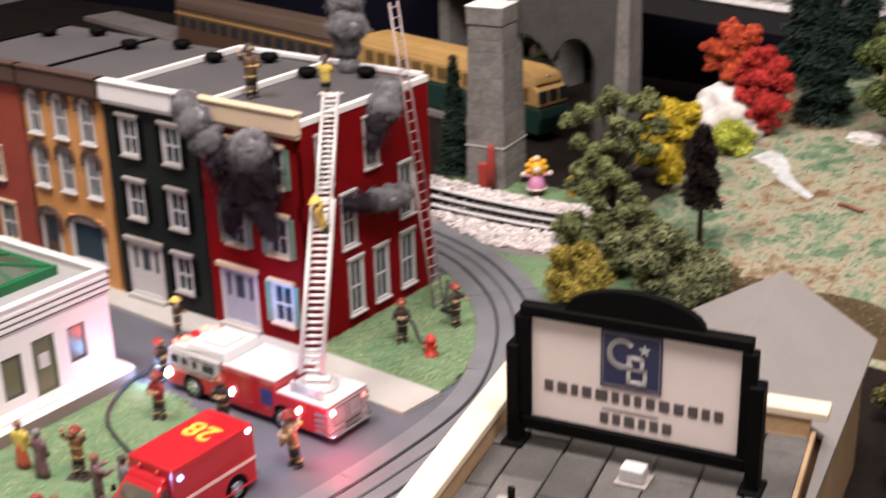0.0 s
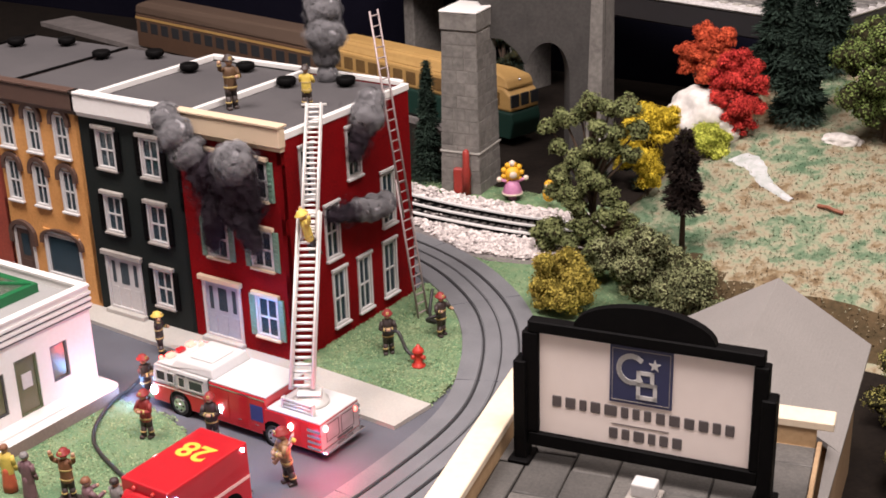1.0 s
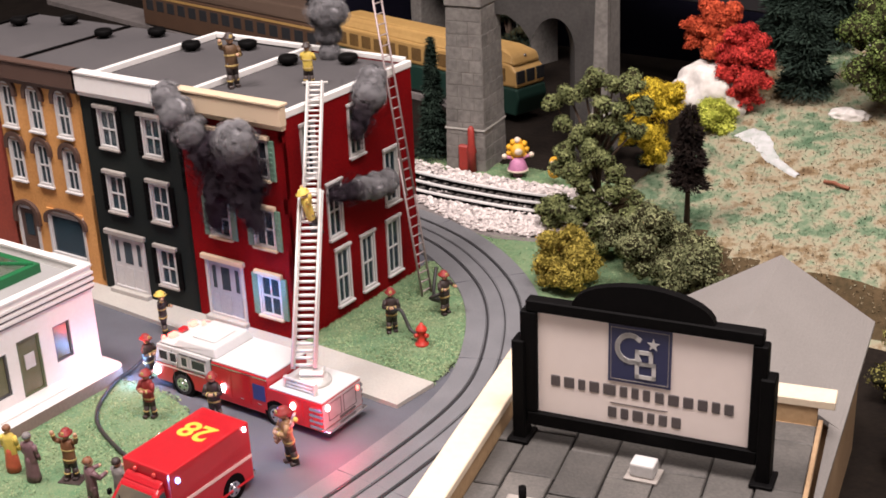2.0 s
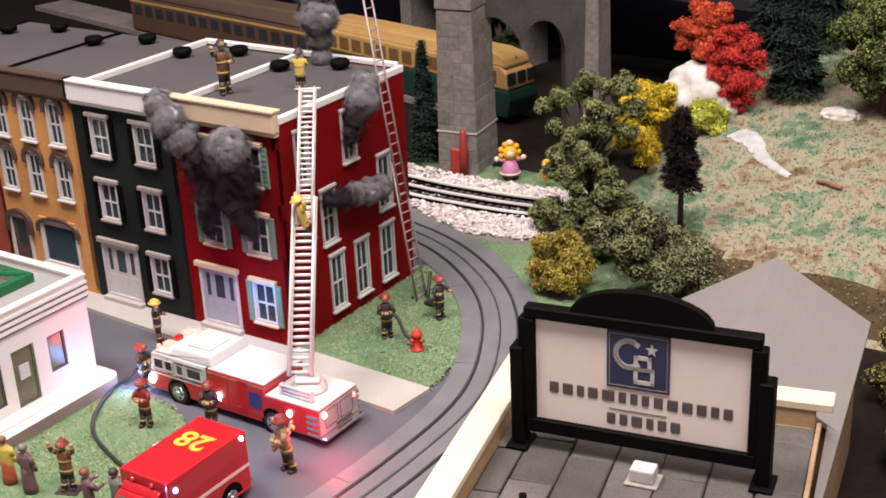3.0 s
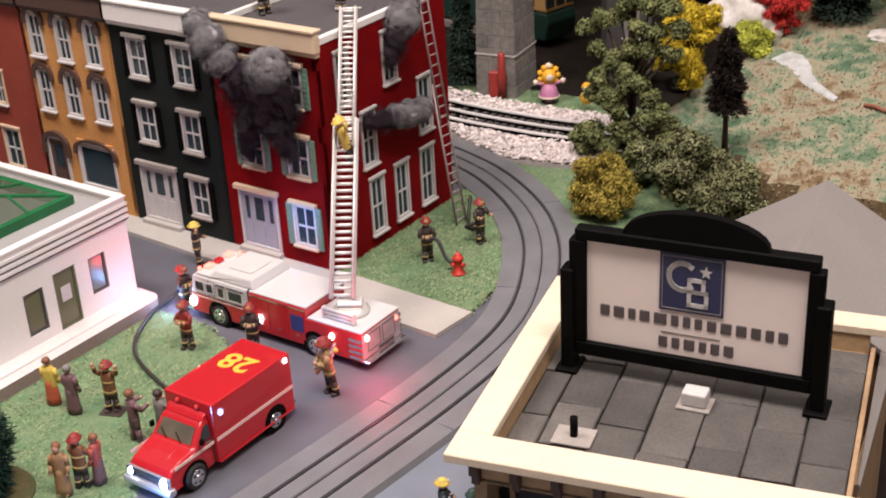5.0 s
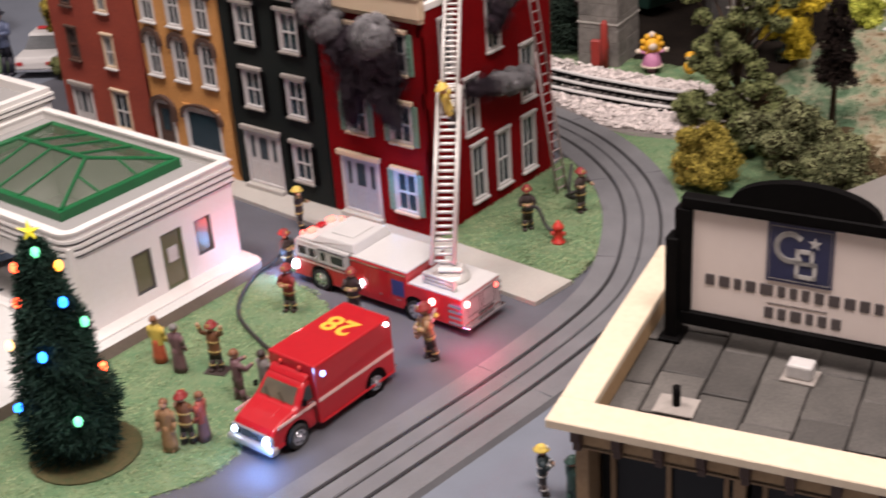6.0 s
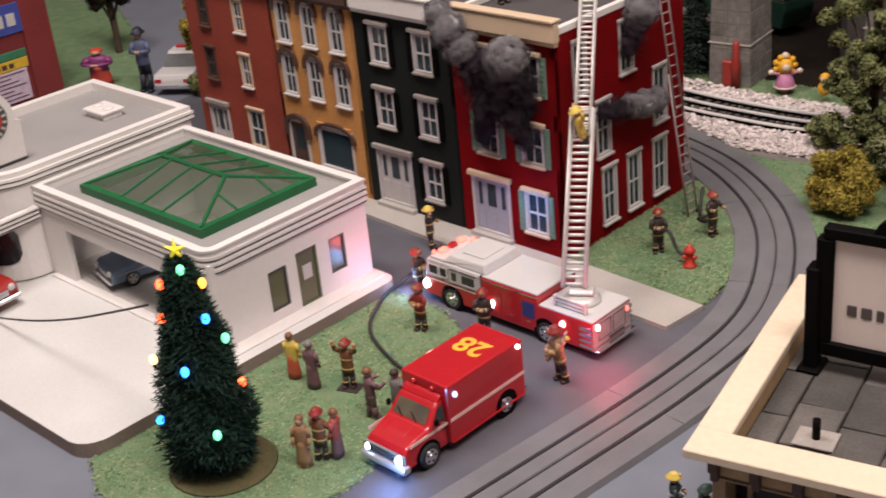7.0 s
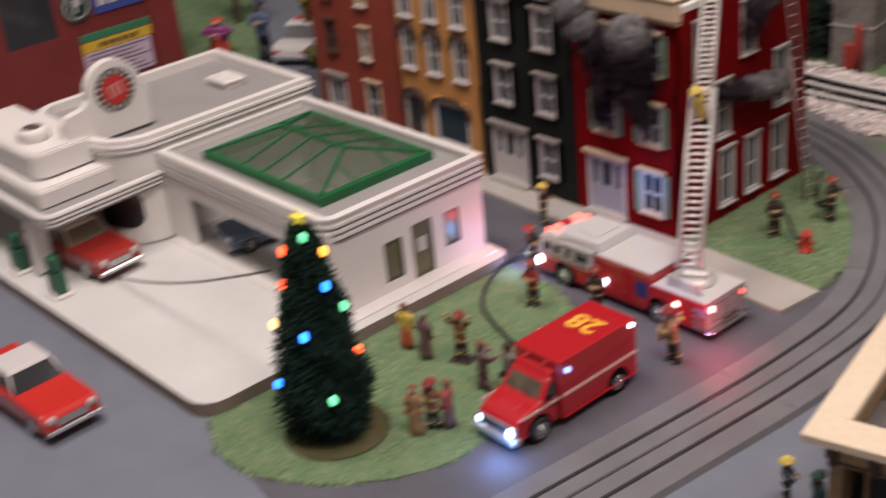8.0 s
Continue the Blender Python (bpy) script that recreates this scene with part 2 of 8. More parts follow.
def ribbed(m, scale, strength):
    """Adds fine parallel ribs across x to the relief of a material."""
    nt = m.node_tree
    tc, wv, bn = nt.nodes.new("ShaderNodeTexCoord"), nt.nodes.new("ShaderNodeTexWave"), nt.nodes.new("ShaderNodeBump")
    wv.inputs["Scale"].default_value, wv.inputs["Distortion"].default_value = scale, 0.4
    bn.inputs["Strength"].default_value, bn.inputs["Distance"].default_value = strength, 0.0006
    b = nt.nodes["Principled BSDF"]
    nt.links.new(tc.outputs["Object"], wv.inputs["Vector"])
    nt.links.new(wv.outputs["Fac"], bn.inputs["Height"])
    nt.links.new(b.inputs["Normal"].links[0].from_socket, bn.inputs["Normal"])
    nt.links.new(bn.outputs[0], b.inputs["Normal"])
    return m


ribbed(M_SHINGLE, 130, 0.07)
M_JOINTGREY = mat("pier_joint", (0.19, 0.175, 0.155), 0.9)
M_PIER = vary(mat("pier_stone", (0.22, 0.205, 0.185), 0.85, color2=(0.10, 0.092, 0.083), grain=180, blotch=30, amount=0.9, bump=0.4), 0.85, 1.12)
M_NIGHT = mat("navy_cloth", (0.004, 0.004, 0.009), 0.95, color2=(0.007, 0.0065, 0.013), grain=200, blotch=6, amount=0.8, spec=0.05)
# brown earth taken nearly to black, with the shade lying there in its colour
M_EARTH = mat("shaded_earth", (0.016, 0.012, 0.009), 0.95, color2=(0.008, 0.006, 0.005), grain=200, blotch=30, amount=1.0, bump=0.8, spec=0.1)
M_HALL = mat("hall_paint", (0.22, 0.20, 0.19), 0.8)
M_HALLFLOOR = mat("hall_carpet", (0.10, 0.09, 0.09), 0.95)

# ---- hall round the layout ----
bm = B()
box(bm, -188, 128, -150, 116, -93, -90)
setting("floor", bm, M_HALLFLOOR, "dark carpet floor of the hall")
for nm, x0, x1, y0, y1 in (("wall_north", -188, 128, 116, 122), ("wall_south", -188, 128, -156, -150), ("wall_east", 128, 134, -150, 116), ("wall_west", -194, -188, -150, 116)):
    bm = B()
    box(bm, x0, x1, y0, y1, -90, 195)
    setting(nm, bm, M_HALL, "plain painted hall wall")
bm = B()
box(bm, -188, 128, -150, 116, 195, 203)
setting("ceiling", bm, M_HALL, "plain white hall ceiling")
bm = B()
box(bm, -170, 127, 106, 108, -90, 60)
setting("backdrop", bm, M_NIGHT, "dark navy cloth hung behind the layout")

# ---- table top and its painted ground ----
bm = B()
box(bm, -170, 110, -75, 105, -4, 0)
setting("ground", bm, M_BASE, "blue-grey painted table top of the model layout")
bm = B()
prism(bm, [(-70, -11.8), (-9.0, -11.8), (-9.0, -41.0), (-3.0, -45.5), (2.0, -46.5), (5.5, -51.0), (8.0, -60.0), (8.6, -75), (11.5, -75), (14.2, -58), (16.3, -20), (16.6, -3), (15.6, 4), (12, 11.5), (7.2, 18.2), (1.5, 22.2), (-70, 26)], 0.05, 0.12)
setting("road", bm, M_ASPHALT, "dark grey asphalt street of the model town")
bm = B()
prism(bm, [(-54, -2.2), (-24, -2.8), (14.2, -5.0), (14.7, -0.4), (0.3, 0.35), (-54, 0.35)], 0.12, 0.5)
setting("pavement", bm, M_SIDEWALK, "pale grey card pavement in front of the row houses")


def turf(name, poly, z0, z1, label, blades, size=0.28, bend=False):
    """A lawn: a mat with a rough top and loose fibres standing on it."""
    smooth = [tuple(v)[:2] for v in spline([*poly, poly[0]], 4)[:-1]] if bend else poly
    b = B()
    prism(b, smooth, z0, z1)
    ob = setting(name, b, M_TURF, label)
    xs, ys = [p[0] for p in poly], [p[1] for p in poly]
    rnd = random.Random(len(poly) + blades)
    verts, faces = [], []

    def inside(x, y):
        hit = False
        for (ax, ay), (bx, by) in zip(poly, poly[1:] + poly[:1]):
            if (ay > y) != (by > y) and x < (bx - ax) * (y - ay) / (by - ay) + ax:
                hit = not hit
        return hit

    while len(faces) < blades:
        x, y = rnd.uniform(min(xs), max(xs)), rnd.uniform(min(ys), max(ys))
        if not inside(x, y) or noise.noise(Vector((x * 0.35, y * 0.35, 1.7))) < rnd.uniform(-0.7, 0.35):
            continue
        a, l, h = rnd.uniform(0, 6.3), rnd.uniform(0.5, 1) * size, rnd.uniform(0.1, 0.32) * size
        dx, dy = math.cos(a) * l / 2, math.sin(a) * l / 2
        k = len(verts)
        verts += [((x - dx) * S, (y - dy) * S, z1 * S), ((x + dx) * S, (y + dy) * S, z1 * S), ((x + dy * 0.7) * S, (y - dx * 0.7) * S, (z1 + h) * S)]
        faces.append((k, k + 1, k + 2))
    for p, q in zip(smooth, smooth[1:] + smooth[:1]):
        run = math.hypot(q[0] - p[0], q[1] - p[1])
        for _ in range(int(run * 22)):
            f = rnd.random()
            ragged = 0.35 * noise.noise(Vector((p[0] * 0.9, p[1] * 0.9, 4.0)))
            x = p[0] + (q[0] - p[0]) * f + rnd.gauss(ragged, 0.16)
            y = p[1] + (q[1] - p[1]) * f + rnd.gauss(ragged, 0.16)
            a, l = rnd.uniform(0, 6.3), rnd.uniform(0.6, 1.2) * size
            dx, dy = math.cos(a) * l / 2, math.sin(a) * l / 2
            k = len(verts)
            verts += [((x - dx) * S, (y - dy) * S, z1 * 0.55 * S), ((x + dx) * S, (y + dy) * S, z1 * S), ((x + dy) * S, (y - dx) * S, (z1 + 0.06) * S)]
            faces.append((k, k + 1, k + 2))
    me = bpy.data.meshes.new("turf_fibres")
    me.from_pydata(verts, [], faces)
    me.materials.append(M_BLADE)
    tagged(part("turf_fibres", me, None, ob, "loose green turf fibres"), kind="stuff")
    return ob


turf("grass_front", [(-10.4, -13.2), (-7, -12.6), (-2.5, -13.2), (1.5, -15.5), (4.6, -21), (7.2, -29), (8.5, -35.6), (5.2, -41.6), (0.5, -45.0), (-4.0, -46.0), (-8.0, -44.6), (-9.6, -42.0), (-10.2, -30)], 0.05, 0.2, "green turf mat beside the filling station", 14000, bend=True)
turf("grass_side", [(0.2, 0.36), (14.4, -0.3), (14.0, 4), (12.6, 8.2), (10.3, 13), (6.9, 17.2), (2.7, 20.1), (0.2, 21)], 0.05, 0.4, "green turf lawn beside the red house", 9000)
turf("grass_rear", [(-20, 45.5), (-20, 49.5), (-2, 50.5), (14, 49), (14, 45)], 0.05, 0.2, "green turf behind the model railway", 3500)
turf("grass_bend", [(-1.5, 29.0), (6.0, 22.8), (13, 17.5), (18, 12), (27, 20), (22, 32), (12, 34), (5.5, 31.0), (2.0, 30.0)], 0.05, 0.2, "green turf outside the bend of the street track", 4000)
turf("grass_corner", [(-150, 2), (-92, 2), (-81, 5), (-77.5, 10), (-85, 14.5), (-97, 22), (-118, 32), (-150, 30)], 0.05, 0.2, "green turf behind the red shop", 1500)

bm = B()
prism(bm, [(-169, 48), (-18, 46.5), (14, 46), (109, 60), (109, 104.9), (-169, 104.9)], 0.02, 0.045)
setting("earth_rear", bm, M_EARTH, "earth darkened for shade behind the model railway")
bm = B()
prism(bm, [(33.5, -8), (56, -30), (104, -30), (104, 60), (33, 30), (24, 22)], 0.02, 0.06)
setting("earth_side", bm, M_EARTH, "earth darkened for shade beside the office and gabled house")

# street track: a grey strip that curves behind the houses, with three let-in rails
CENTRE = spline([(13.2, -76), (16.0, -50), (18.4, -27), (19.7, -11.5), (19.2, 0), (15.5, 9.6), (10.3, 17.3), (3.9, 22.9), (-3, 26.7), (-12, 29.2), (-24, 30.4), (-42, 30.6), (-70, 30.6)], 7)


def ribbon(bm, centre, prof, mi=0):
    """Sweeps a profile of (offset to the right, height) along a line on the ground."""
    rows = []
    for i, p in enumerate(centre):
        d = (centre[min(i + 1, len(centre) - 1)] - centre[max(i - 1, 0)]).normalized()
        r = Vector((d.y, -d.x, 0))
        rows.append([bm.verts.new(p + r * o + Vector((0, 0, h))) for o, h in prof])
    for a, b in zip(rows, rows[1:]):
        for k in range(len(prof) - 1):
            f = bm.faces.new((a[k], a[k + 1], b[k + 1], b[k]))
            f.material_index, f.smooth = mi, False


bm = B()
prof = [(-3.75, 0.0), (-3.55, 0.5), (-1.80, 0.56), (-1.78, 0.44), (-1.42, 0.44), (-1.40, 0.56), (-0.18, 0.56), (-0.16, 0.50), (0.16, 0.50), (0.18, 0.56), (1.40, 0.56), (1.42, 0.44), (1.78, 0.44), (1.80, 0.56), (3.55, 0.5), (3.75, 0.0)]
ribbon(bm, CENTRE, prof)
street_track = setting("street_track", bm, M_ROADTRK, "grey street track strip with three let-in rails")
for o, w, h, nm in ((-1.6, 0.09, 0.56, "outer rail"), (0, 0.06, 0.55, "centre rail"), (1.6, 0.09, 0.56, "outer rail")):
    bm = B()
    ribbon(bm, CENTRE, [(o - w, 0.3), (o - w, h), (o + w, h), (o + w, 0.3)])
    part("rail", bm, M_RAIL_DARK, street_track, "dark metal " + nm)
for k in range(6, len(CENTRE) - 2, 13):
    p, d = CENTRE[k], (CENTRE[k + 1] - CENTRE[k - 1]).normalized()
    bm = B()
    box(bm, -3.5, 3.5, -0.015, 0.015, 0.5, 0.563)
    part("joint", bm, M_ASPHALT, street_track, "faint seam across the track", cm(p.x, p.y, 0, 0, 0, math.degrees(math.atan2(d.y, d.x)) - 90))


# ---- row houses ----
WINS = {}


def ring(bm, w, h, t, y0, y1, mi=0):
    """A rectangular frame of bar width t round an opening w x h that is centred on x and stands on z = 0."""
    a = w / 2
    box(bm, -a, -a + t, y0, y1, 0, h, mi)
    box(bm, a - t, a, y0, y1, 0, h, mi)
    box(bm, -a + t, a - t, y0, y1, 0, t, mi)
    box(bm, -a + t, a - t, y0, y1, h - t, h, mi)


def window(house, m, w, h, style):
    key = (round(w, 2), round(h, 2), style)
    if key not in WINS:
        got = {}
        b = B()
        ring(b, w + 0.34, h + 0.34, 0.22, -0.16, 0.12)
        got["casing"] = mesh_of("window", b, {"brick": M_CREAM, "brick_dark": M_BROWN}.get(style, M_SASH))
        b = B()
        ring(b, w - 0.08, h - 0.08, 0.15, 0.0, 0.12)
        if w < 3:
            box(b, -0.07, 0.07, 0.01, 0.10, 0.15, h - 0.23)
            box(b, -w / 2 + 0.2, w / 2 - 0.2, 0.0, 0.115, h / 2 - 0.11, h / 2 + 0.05)
        got["sash"] = mesh_of("sash", b, M_BROWN if style == "brick_dark" else M_SASH)
        b = B()
        box(b, -w / 2 + 0.1, w / 2 - 0.1, 0.12, 0.15, 0.1, h - 0.15)
        got["pane"] = mesh_of("pane", b, M_PANE)
        b = B()
        box(b, -w / 2 - 0.3, w / 2 + 0.3, -0.38, 0.0, -0.22, 0.02, 0, 0.05)
        got["sill"] = mesh_of("sill", b, {"green": M_TRIMGREY, "red": M_CREAM, "side": M_SASH, "brick_dark": M_BROWN}.get(style, M_SASH))
        b = B()
        if style in ("green", "red"):
            box(b, -w / 2 - 0.45, w / 2 + 0.45, -0.42, -0.0, h + 0.12, h + 0.52, 0, 0.06)
        elif style == "ochre":
            r0, r1, rise = w / 2 + 0.12, w / 2 + 0.62, 0.95 if w < 3 else 0.42
            n = 10
            pts = [[(-r * math.cos(k * math.pi / n), y, h - 0.5 + rise * r * math.sin(k * math.pi / n)) for k in range(n + 1)] for r in (r0, r1) for y in (-0.32, 0.0)]
            vs = [[b.verts.new(p) for p in row] for row in pts]
            for k in range(n):
                for a, c in ((0, 2), (2, 3), (3, 1), (1, 0)):
                    b.faces.new((vs[a][k], vs[a][k + 1], vs[c][k + 1], vs[c][k]))
            for sx in (-1, 1):
                box(b, min(sx * r0, sx * r1), max(sx * r0, sx * r1), -0.32, 0.0, h - 1.0, h - 0.5)
        else:
            box(b, -w / 2 - 0.3, w / 2 + 0.3, -0.3, -0.0, h + 0.12, h + 0.42, 0, 0.05)
        got["lintel"] = mesh_of("lintel", b, {"green": M_TRIMGREY, "red": M_CREAM, "ochre": M_BROWN, "side": M_SASH, "brick_dark": M_BROWN}.get(style, M_CREAM))
        if style == "ochre":
            b = B()
            n, r = 10, w / 2 + 0.14
            rise = 0.95 if w < 3 else 0.42
            arc = [(-r * math.cos(k * math.pi / n), h - 0.5 + rise * r * math.sin(k * math.pi / n)) for k in range(n + 1)]
            for sx in (0, 1):
                half = arc[: n // 2 + 1] if sx == 0 else arc[n // 2 :]
                cx = -r if sx == 0 else r
                poly = [(cx, h + 0.6)] + (half if sx else half[::-1])
                poly = poly if sx == 0 else poly
                lo = [b.verts.new((x, -0.2, z)) for x, z in poly]
                hi = [b.verts.new((x, 0.1, z)) for x, z in poly]
                b.faces.new(lo)
                b.faces.new(hi[::-1])
                for k in range(len(poly)):
                    b.faces.new((lo[k], lo[(k + 1) % len(poly)], hi[(k + 1) % len(poly)], hi[k]))
            bmesh.ops.recalc_face_normals(b, faces=b.faces)
            got["spandrel"] = mesh_of("spandrel", b, M_OCHRE)
        if style in ("green", "red"):
            b = B()
            sw = 0.62
            box(b, -sw / 2, sw / 2, -0.2, -0.02, -0.05, h + 0.1, 0, 0.03)
            for k in range(7):
                z = 0.18 + k * (h - 0.3) / 7
                box(b, -sw / 2 + 0.1, sw / 2 - 0.1, -0.25, -0.18, z, z + 0.16)
            got["shutter"] = mesh_of("shutter", b, M_TEAL if style == "red" else M_BLACK)
        b = B()
        box(b, -w / 2 - 0.1, w / 2 + 0.1, 0.62, 0.66, -0.1, h * 0.62)
        got["curtain"] = mesh_of("curtain", b, M_CURTAIN)
        WINS[key] = got
    got = WINS[key]
    win = part("window", got["casing"], None, house, "brown-framed sash window" if style == "brick_dark" else "white-framed sash window", m)
    for nm in ("sash", "pane", "sill", "lintel", "spandrel", "curtain"):
        if nm in got:
            o = part(nm, got[nm], None, win, {"pane": "dark glossy window pane"}.get(nm, ""))
            if nm == "pane":
                o.visible_shadow = False
    if "shutter" in got:
        for sx in (-1, 1):
            part("shutter", got["shutter"], None, win, "sage green louvred shutter" if style == "red" else "black louvred shutter", cm(sx * (w / 2 + 0.55)))
    return win


def door(house, m, w, h, color_mat, lintel_mat, double=True):
    b = B()
    ring(b, w + 0.4, h + 0.3, 0.3, -0.16, 0.15)
    d = part("door", b, M_SASH, house, "panelled front door in a pale surround", m)
    b = B()
    box(b, -w / 2, w / 2, 0.02, 0.12, 0.1, h)
    for sx in ((-0.33, 0, 0.33) if double else (0,)):
        ww = w * (0.2 if double else 0.5)
        box(b, sx * w - ww / 2, sx * w + ww / 2, -0.03, 0.05, 0.3, h * 0.42)
    part("leaf", b, color_mat, d, "painted door leaf")
    for sx in ((-0.33, 0, 0.33) if double else (0,)):
        ww = w * ((0.24 if sx == 0 else 0.1) if double else 0.45)
        b = B()
        box(b, sx * w - ww / 2, sx * w + ww / 2, -0.01, 0.04, h * 0.5, h * 0.9)
        part("pane", b, M_PANE, d, "dark glossy door pane")
    b = B()
    if double:
        box(b, -w / 2 - 0.5, w / 2 + 0.5, -0.45, 0, h + 0.05, h + 0.55, 0, 0.06)
    else:
        n, r0, r1 = 10, w / 2 + 0.1, w / 2 + 0.65
        rows = [[b.verts.new((-q * math.cos(k * math.pi / n), y, h - 0.5 + 0.75 * q * math.sin(k * math.pi / n))) for k in range(n + 1)] for q in (r0, r1) for y in (-0.4, 0.0)]
        for k in range(n):
            for a, c in ((0, 2), (2, 3), (3, 1), (1, 0)):
                b.faces.new((rows[a][k], rows[a][k + 1], rows[c][k + 1], rows[c][k]))
        for sx in (-1, 1):
            box(b, min(sx * r0, sx * r1), max(sx * r0, sx * r1), -0.4, 0.0, h - 1.6, h - 0.5)
    part("lintel", b, lintel_mat, d)
    b = B()
    box(b, -w / 2 - 0.35, w / 2 + 0.35, -0.7, -0.0, -0.5, 0.06, 0, 0.05)
    part("doorstep", b, M_SIDEWALK, d)
    return d


def house(x0, x1, depth, top, wmat, rmat, fronts, label, sides=(), doors=(), arch=(), style="red", parapet=M_WHITE, cornice=M_CREAM, end=False):
    """A row house whose front stands on y = 0 between x0 and x1."""
    h = thing("row_house", cm(x1, 0, 0.12), label, "house", "row houses on the street")
    L = x1 - x0
    holes = [(x - x0 - w / 2, x - x0 + w / 2, z, z + hh) for x, z, w, hh in (*fronts, *doors, *arch)]
    b = B()
    wall(b, L, 0, top, holes, 0.45)
    part("wall", b, wmat, h, "painted brick front wall", cm(-L))
    holes = [(y - w / 2, y + w / 2, z, z + hh) for y, z, w, hh in sides]
    b = B()
    wall(b, depth, 0, top + 0.33, holes, 0.45)
    right = part("wall", b, wmat, h, "painted brick side wall", cm(0, 0.0, 0, 0, 0, 90))
    b = B()
    box(b, -L, -L + 0.4, 0.46, depth - 0.46, 0, top - 0.1)
    part("wall", b, wmat, h)
    b = B()
    box(b, -L, -0.46, depth - 0.45, depth, 0, top + (0.75 if parapet else 0.33))
    part("wall", b, wmat, h)
    if not parapet:
        b = B()
        box(b, -L, -0.46, depth - 0.5, depth + 0.06, top + 0.33, top + 0.5, 0, 0.04)
        part("rear_coping", b, M_BLACK, h, "black strip along the rear roof edge")
    b = B()
    box(b, -L + 0.41, -0.46, 0.46, depth - 0.46, top - 0.3, top + 0.65)
    part("roof", b, rmat, h, "flat dark tar roof")
    b = B()
    box(b, -L + 1.5, -1.5, 2.5, depth - 2, 0, top - 1)
    part("inner_core", b, M_INSIDE, h)
    b = B()
    box(b, -L, 0.62, -0.75, 0.1, top - 0.05, top + 1.75, 0, 0.12)
    box(b, -L + 0.05, 0.45, -0.5, 0.05, top - 0.4, top - 0.05)
    box(b, -L, 0.70, -0.9, 0.25, top + 1.75, top + 1.97, 0, 0.04)
    part("cornice", b, cornice, h, "projecting roof cornice")
    if parapet:
        b = B()
        if end:
            box(b, -0.46, 0.1, 0.27, depth + 0.1, top + 0.34, top + 0.98, 0, 0.06)
        box(b, -L, -0.48 if end else 0, depth - 0.48, depth + 0.12, top + 0.76, top + 1.25, 0, 0.06)
        part("parapet", b, parapet, h, "pale coping along the roof edge")
    b = B()
    box(b, -L, -L + (0.52 if parapet else 0.28), 0.3, depth - 0.55, top + 0.66, top + (1.25 if parapet else 0.9), 0, 0.05)
    part("coping", b, parapet or M_BLACK, h)
    for x, z, w, hh in fronts:
        window(h, cm(x - x1, 0, z), w, hh, "brick_dark" if style == "brick" and x < -46 else style)
    for x, z, w, hh in doors:
        door(h, cm(x - x1, 0, z), w, hh, M_BROWN if style == "ochre" else M_DOORBLUE if style == "red" else M_SASH, M_BROWN if style == "ochre" else M_CREAM if style == "red" else M_TRIMGREY, style != "ochre")
    for x, z, w, hh in arch:
        window(h, cm(x - x1, 0, z), w, hh, "ochre")
    for y, z, w, hh in sides:
        window(h, cm(0, y, z, 0, 0, 90), w, hh, "side")
    return h


house(-11.9, 0, 18.9, 20.6, M_RED, M_TAR, [(-2.9, 2.2, 2.3, 3.9), (-2.9, 8.9, 2.2, 3.6), (-8.1, 8.9, 2.2, 3.6), (-2.9, 15.4, 2.2, 3.5), (-8.1, 15.4, 2.2, 3.5)],
      "red painted three-storey model row house with a tar roof and smoke", sides=[(6.8, 1.5, 1.8, 5.3), (10.6, 1.5, 1.8, 5.3), (14.7, 1.5, 1.9, 5.4), (6.2, 8.3, 1.8, 5.0), (14.9, 8.7, 1.9, 5.2), (9.9, 15.0, 1.8, 4.6), (3.2, 15.0, 1.6, 4.6)],
      doors=[(-8.3, 0.75, 4.2, 5.6)], style="red", cornice=M_CREAM, end=True)
house(-24.6, -11.95, 18.9, 20.6, M_GREENBLK, M_TAR, [(-15.6, 2.4, 2.1, 3.7), (-15.5, 8.9, 2.1, 3.7), (-21.2, 8.9, 2.1, 3.7), (-15.5, 15.3, 2.1, 3.7), (-21.2, 15.3, 2.1, 3.7)],
      "dark green three-storey model row house with white windows", doors=[(-20.9, 0.75, 4.4, 5.6)], style="green", cornice=M_WHITE)
house(-36.8, -24.65, 18.9, 20.6, M_OCHRE, M_TAR, [(x, z, 1.7, 4.2) for x in (-35.1, -31.2, -27.2) for z in (9.9, 15.5)],
      "ochre three-storey model row house with arched windows", doors=[(-35.0, 0.9, 2.6, 5.9)], arch=[(-29.3, 2.6, 4.9, 4.3)], style="ochre", parapet=None, cornice=M_BROWN)
house(-51.7, -36.85, 18.9, 20.6, mat("rust_red_brick", (0.30, 0.052, 0.026), 0.75, color2=(0.19, 0.030, 0.018), grain=350, blotch=25, amount=0.9, bump=0.5), M_TAR,
      [(x, z, 1.4, 3.4) for x in (-48.4, -42.4) for z in (9.4, 15.4)] + [(-42.0, 2.5, 2.4, 4.2)], "rust-red brick three-storey model row house", doors=[(-48.5, 0.5, 3.0, 5.8)], style="brick", parapet=None, cornice=M_BROWN)
for dx in (0, -12.6, -25.2, -38.6):
    for px, py in ((-5.4, 16.4), (-10.4, 13.6)):
        v = thing("roof_vent", cm(px + dx, py, 21.32), "black round roof vent on the tar roof", "roof vent", "vents on the row house roofs")
        b = B()
        rod(b, (0, 0, 0), (0, 0, 0.6), 0.35, n=12)
        part("pipe", b, M_BLACK, v)
        b = B()
        lathe(b, [(0.3, 0.3), (0.85, 0.33), (0.95, 0.45), (0.95, 0.85), (0.8, 0.98), (0.3, 1.0)], 16)
        part("cap", b, M_BLACK, v, "squat black cap")

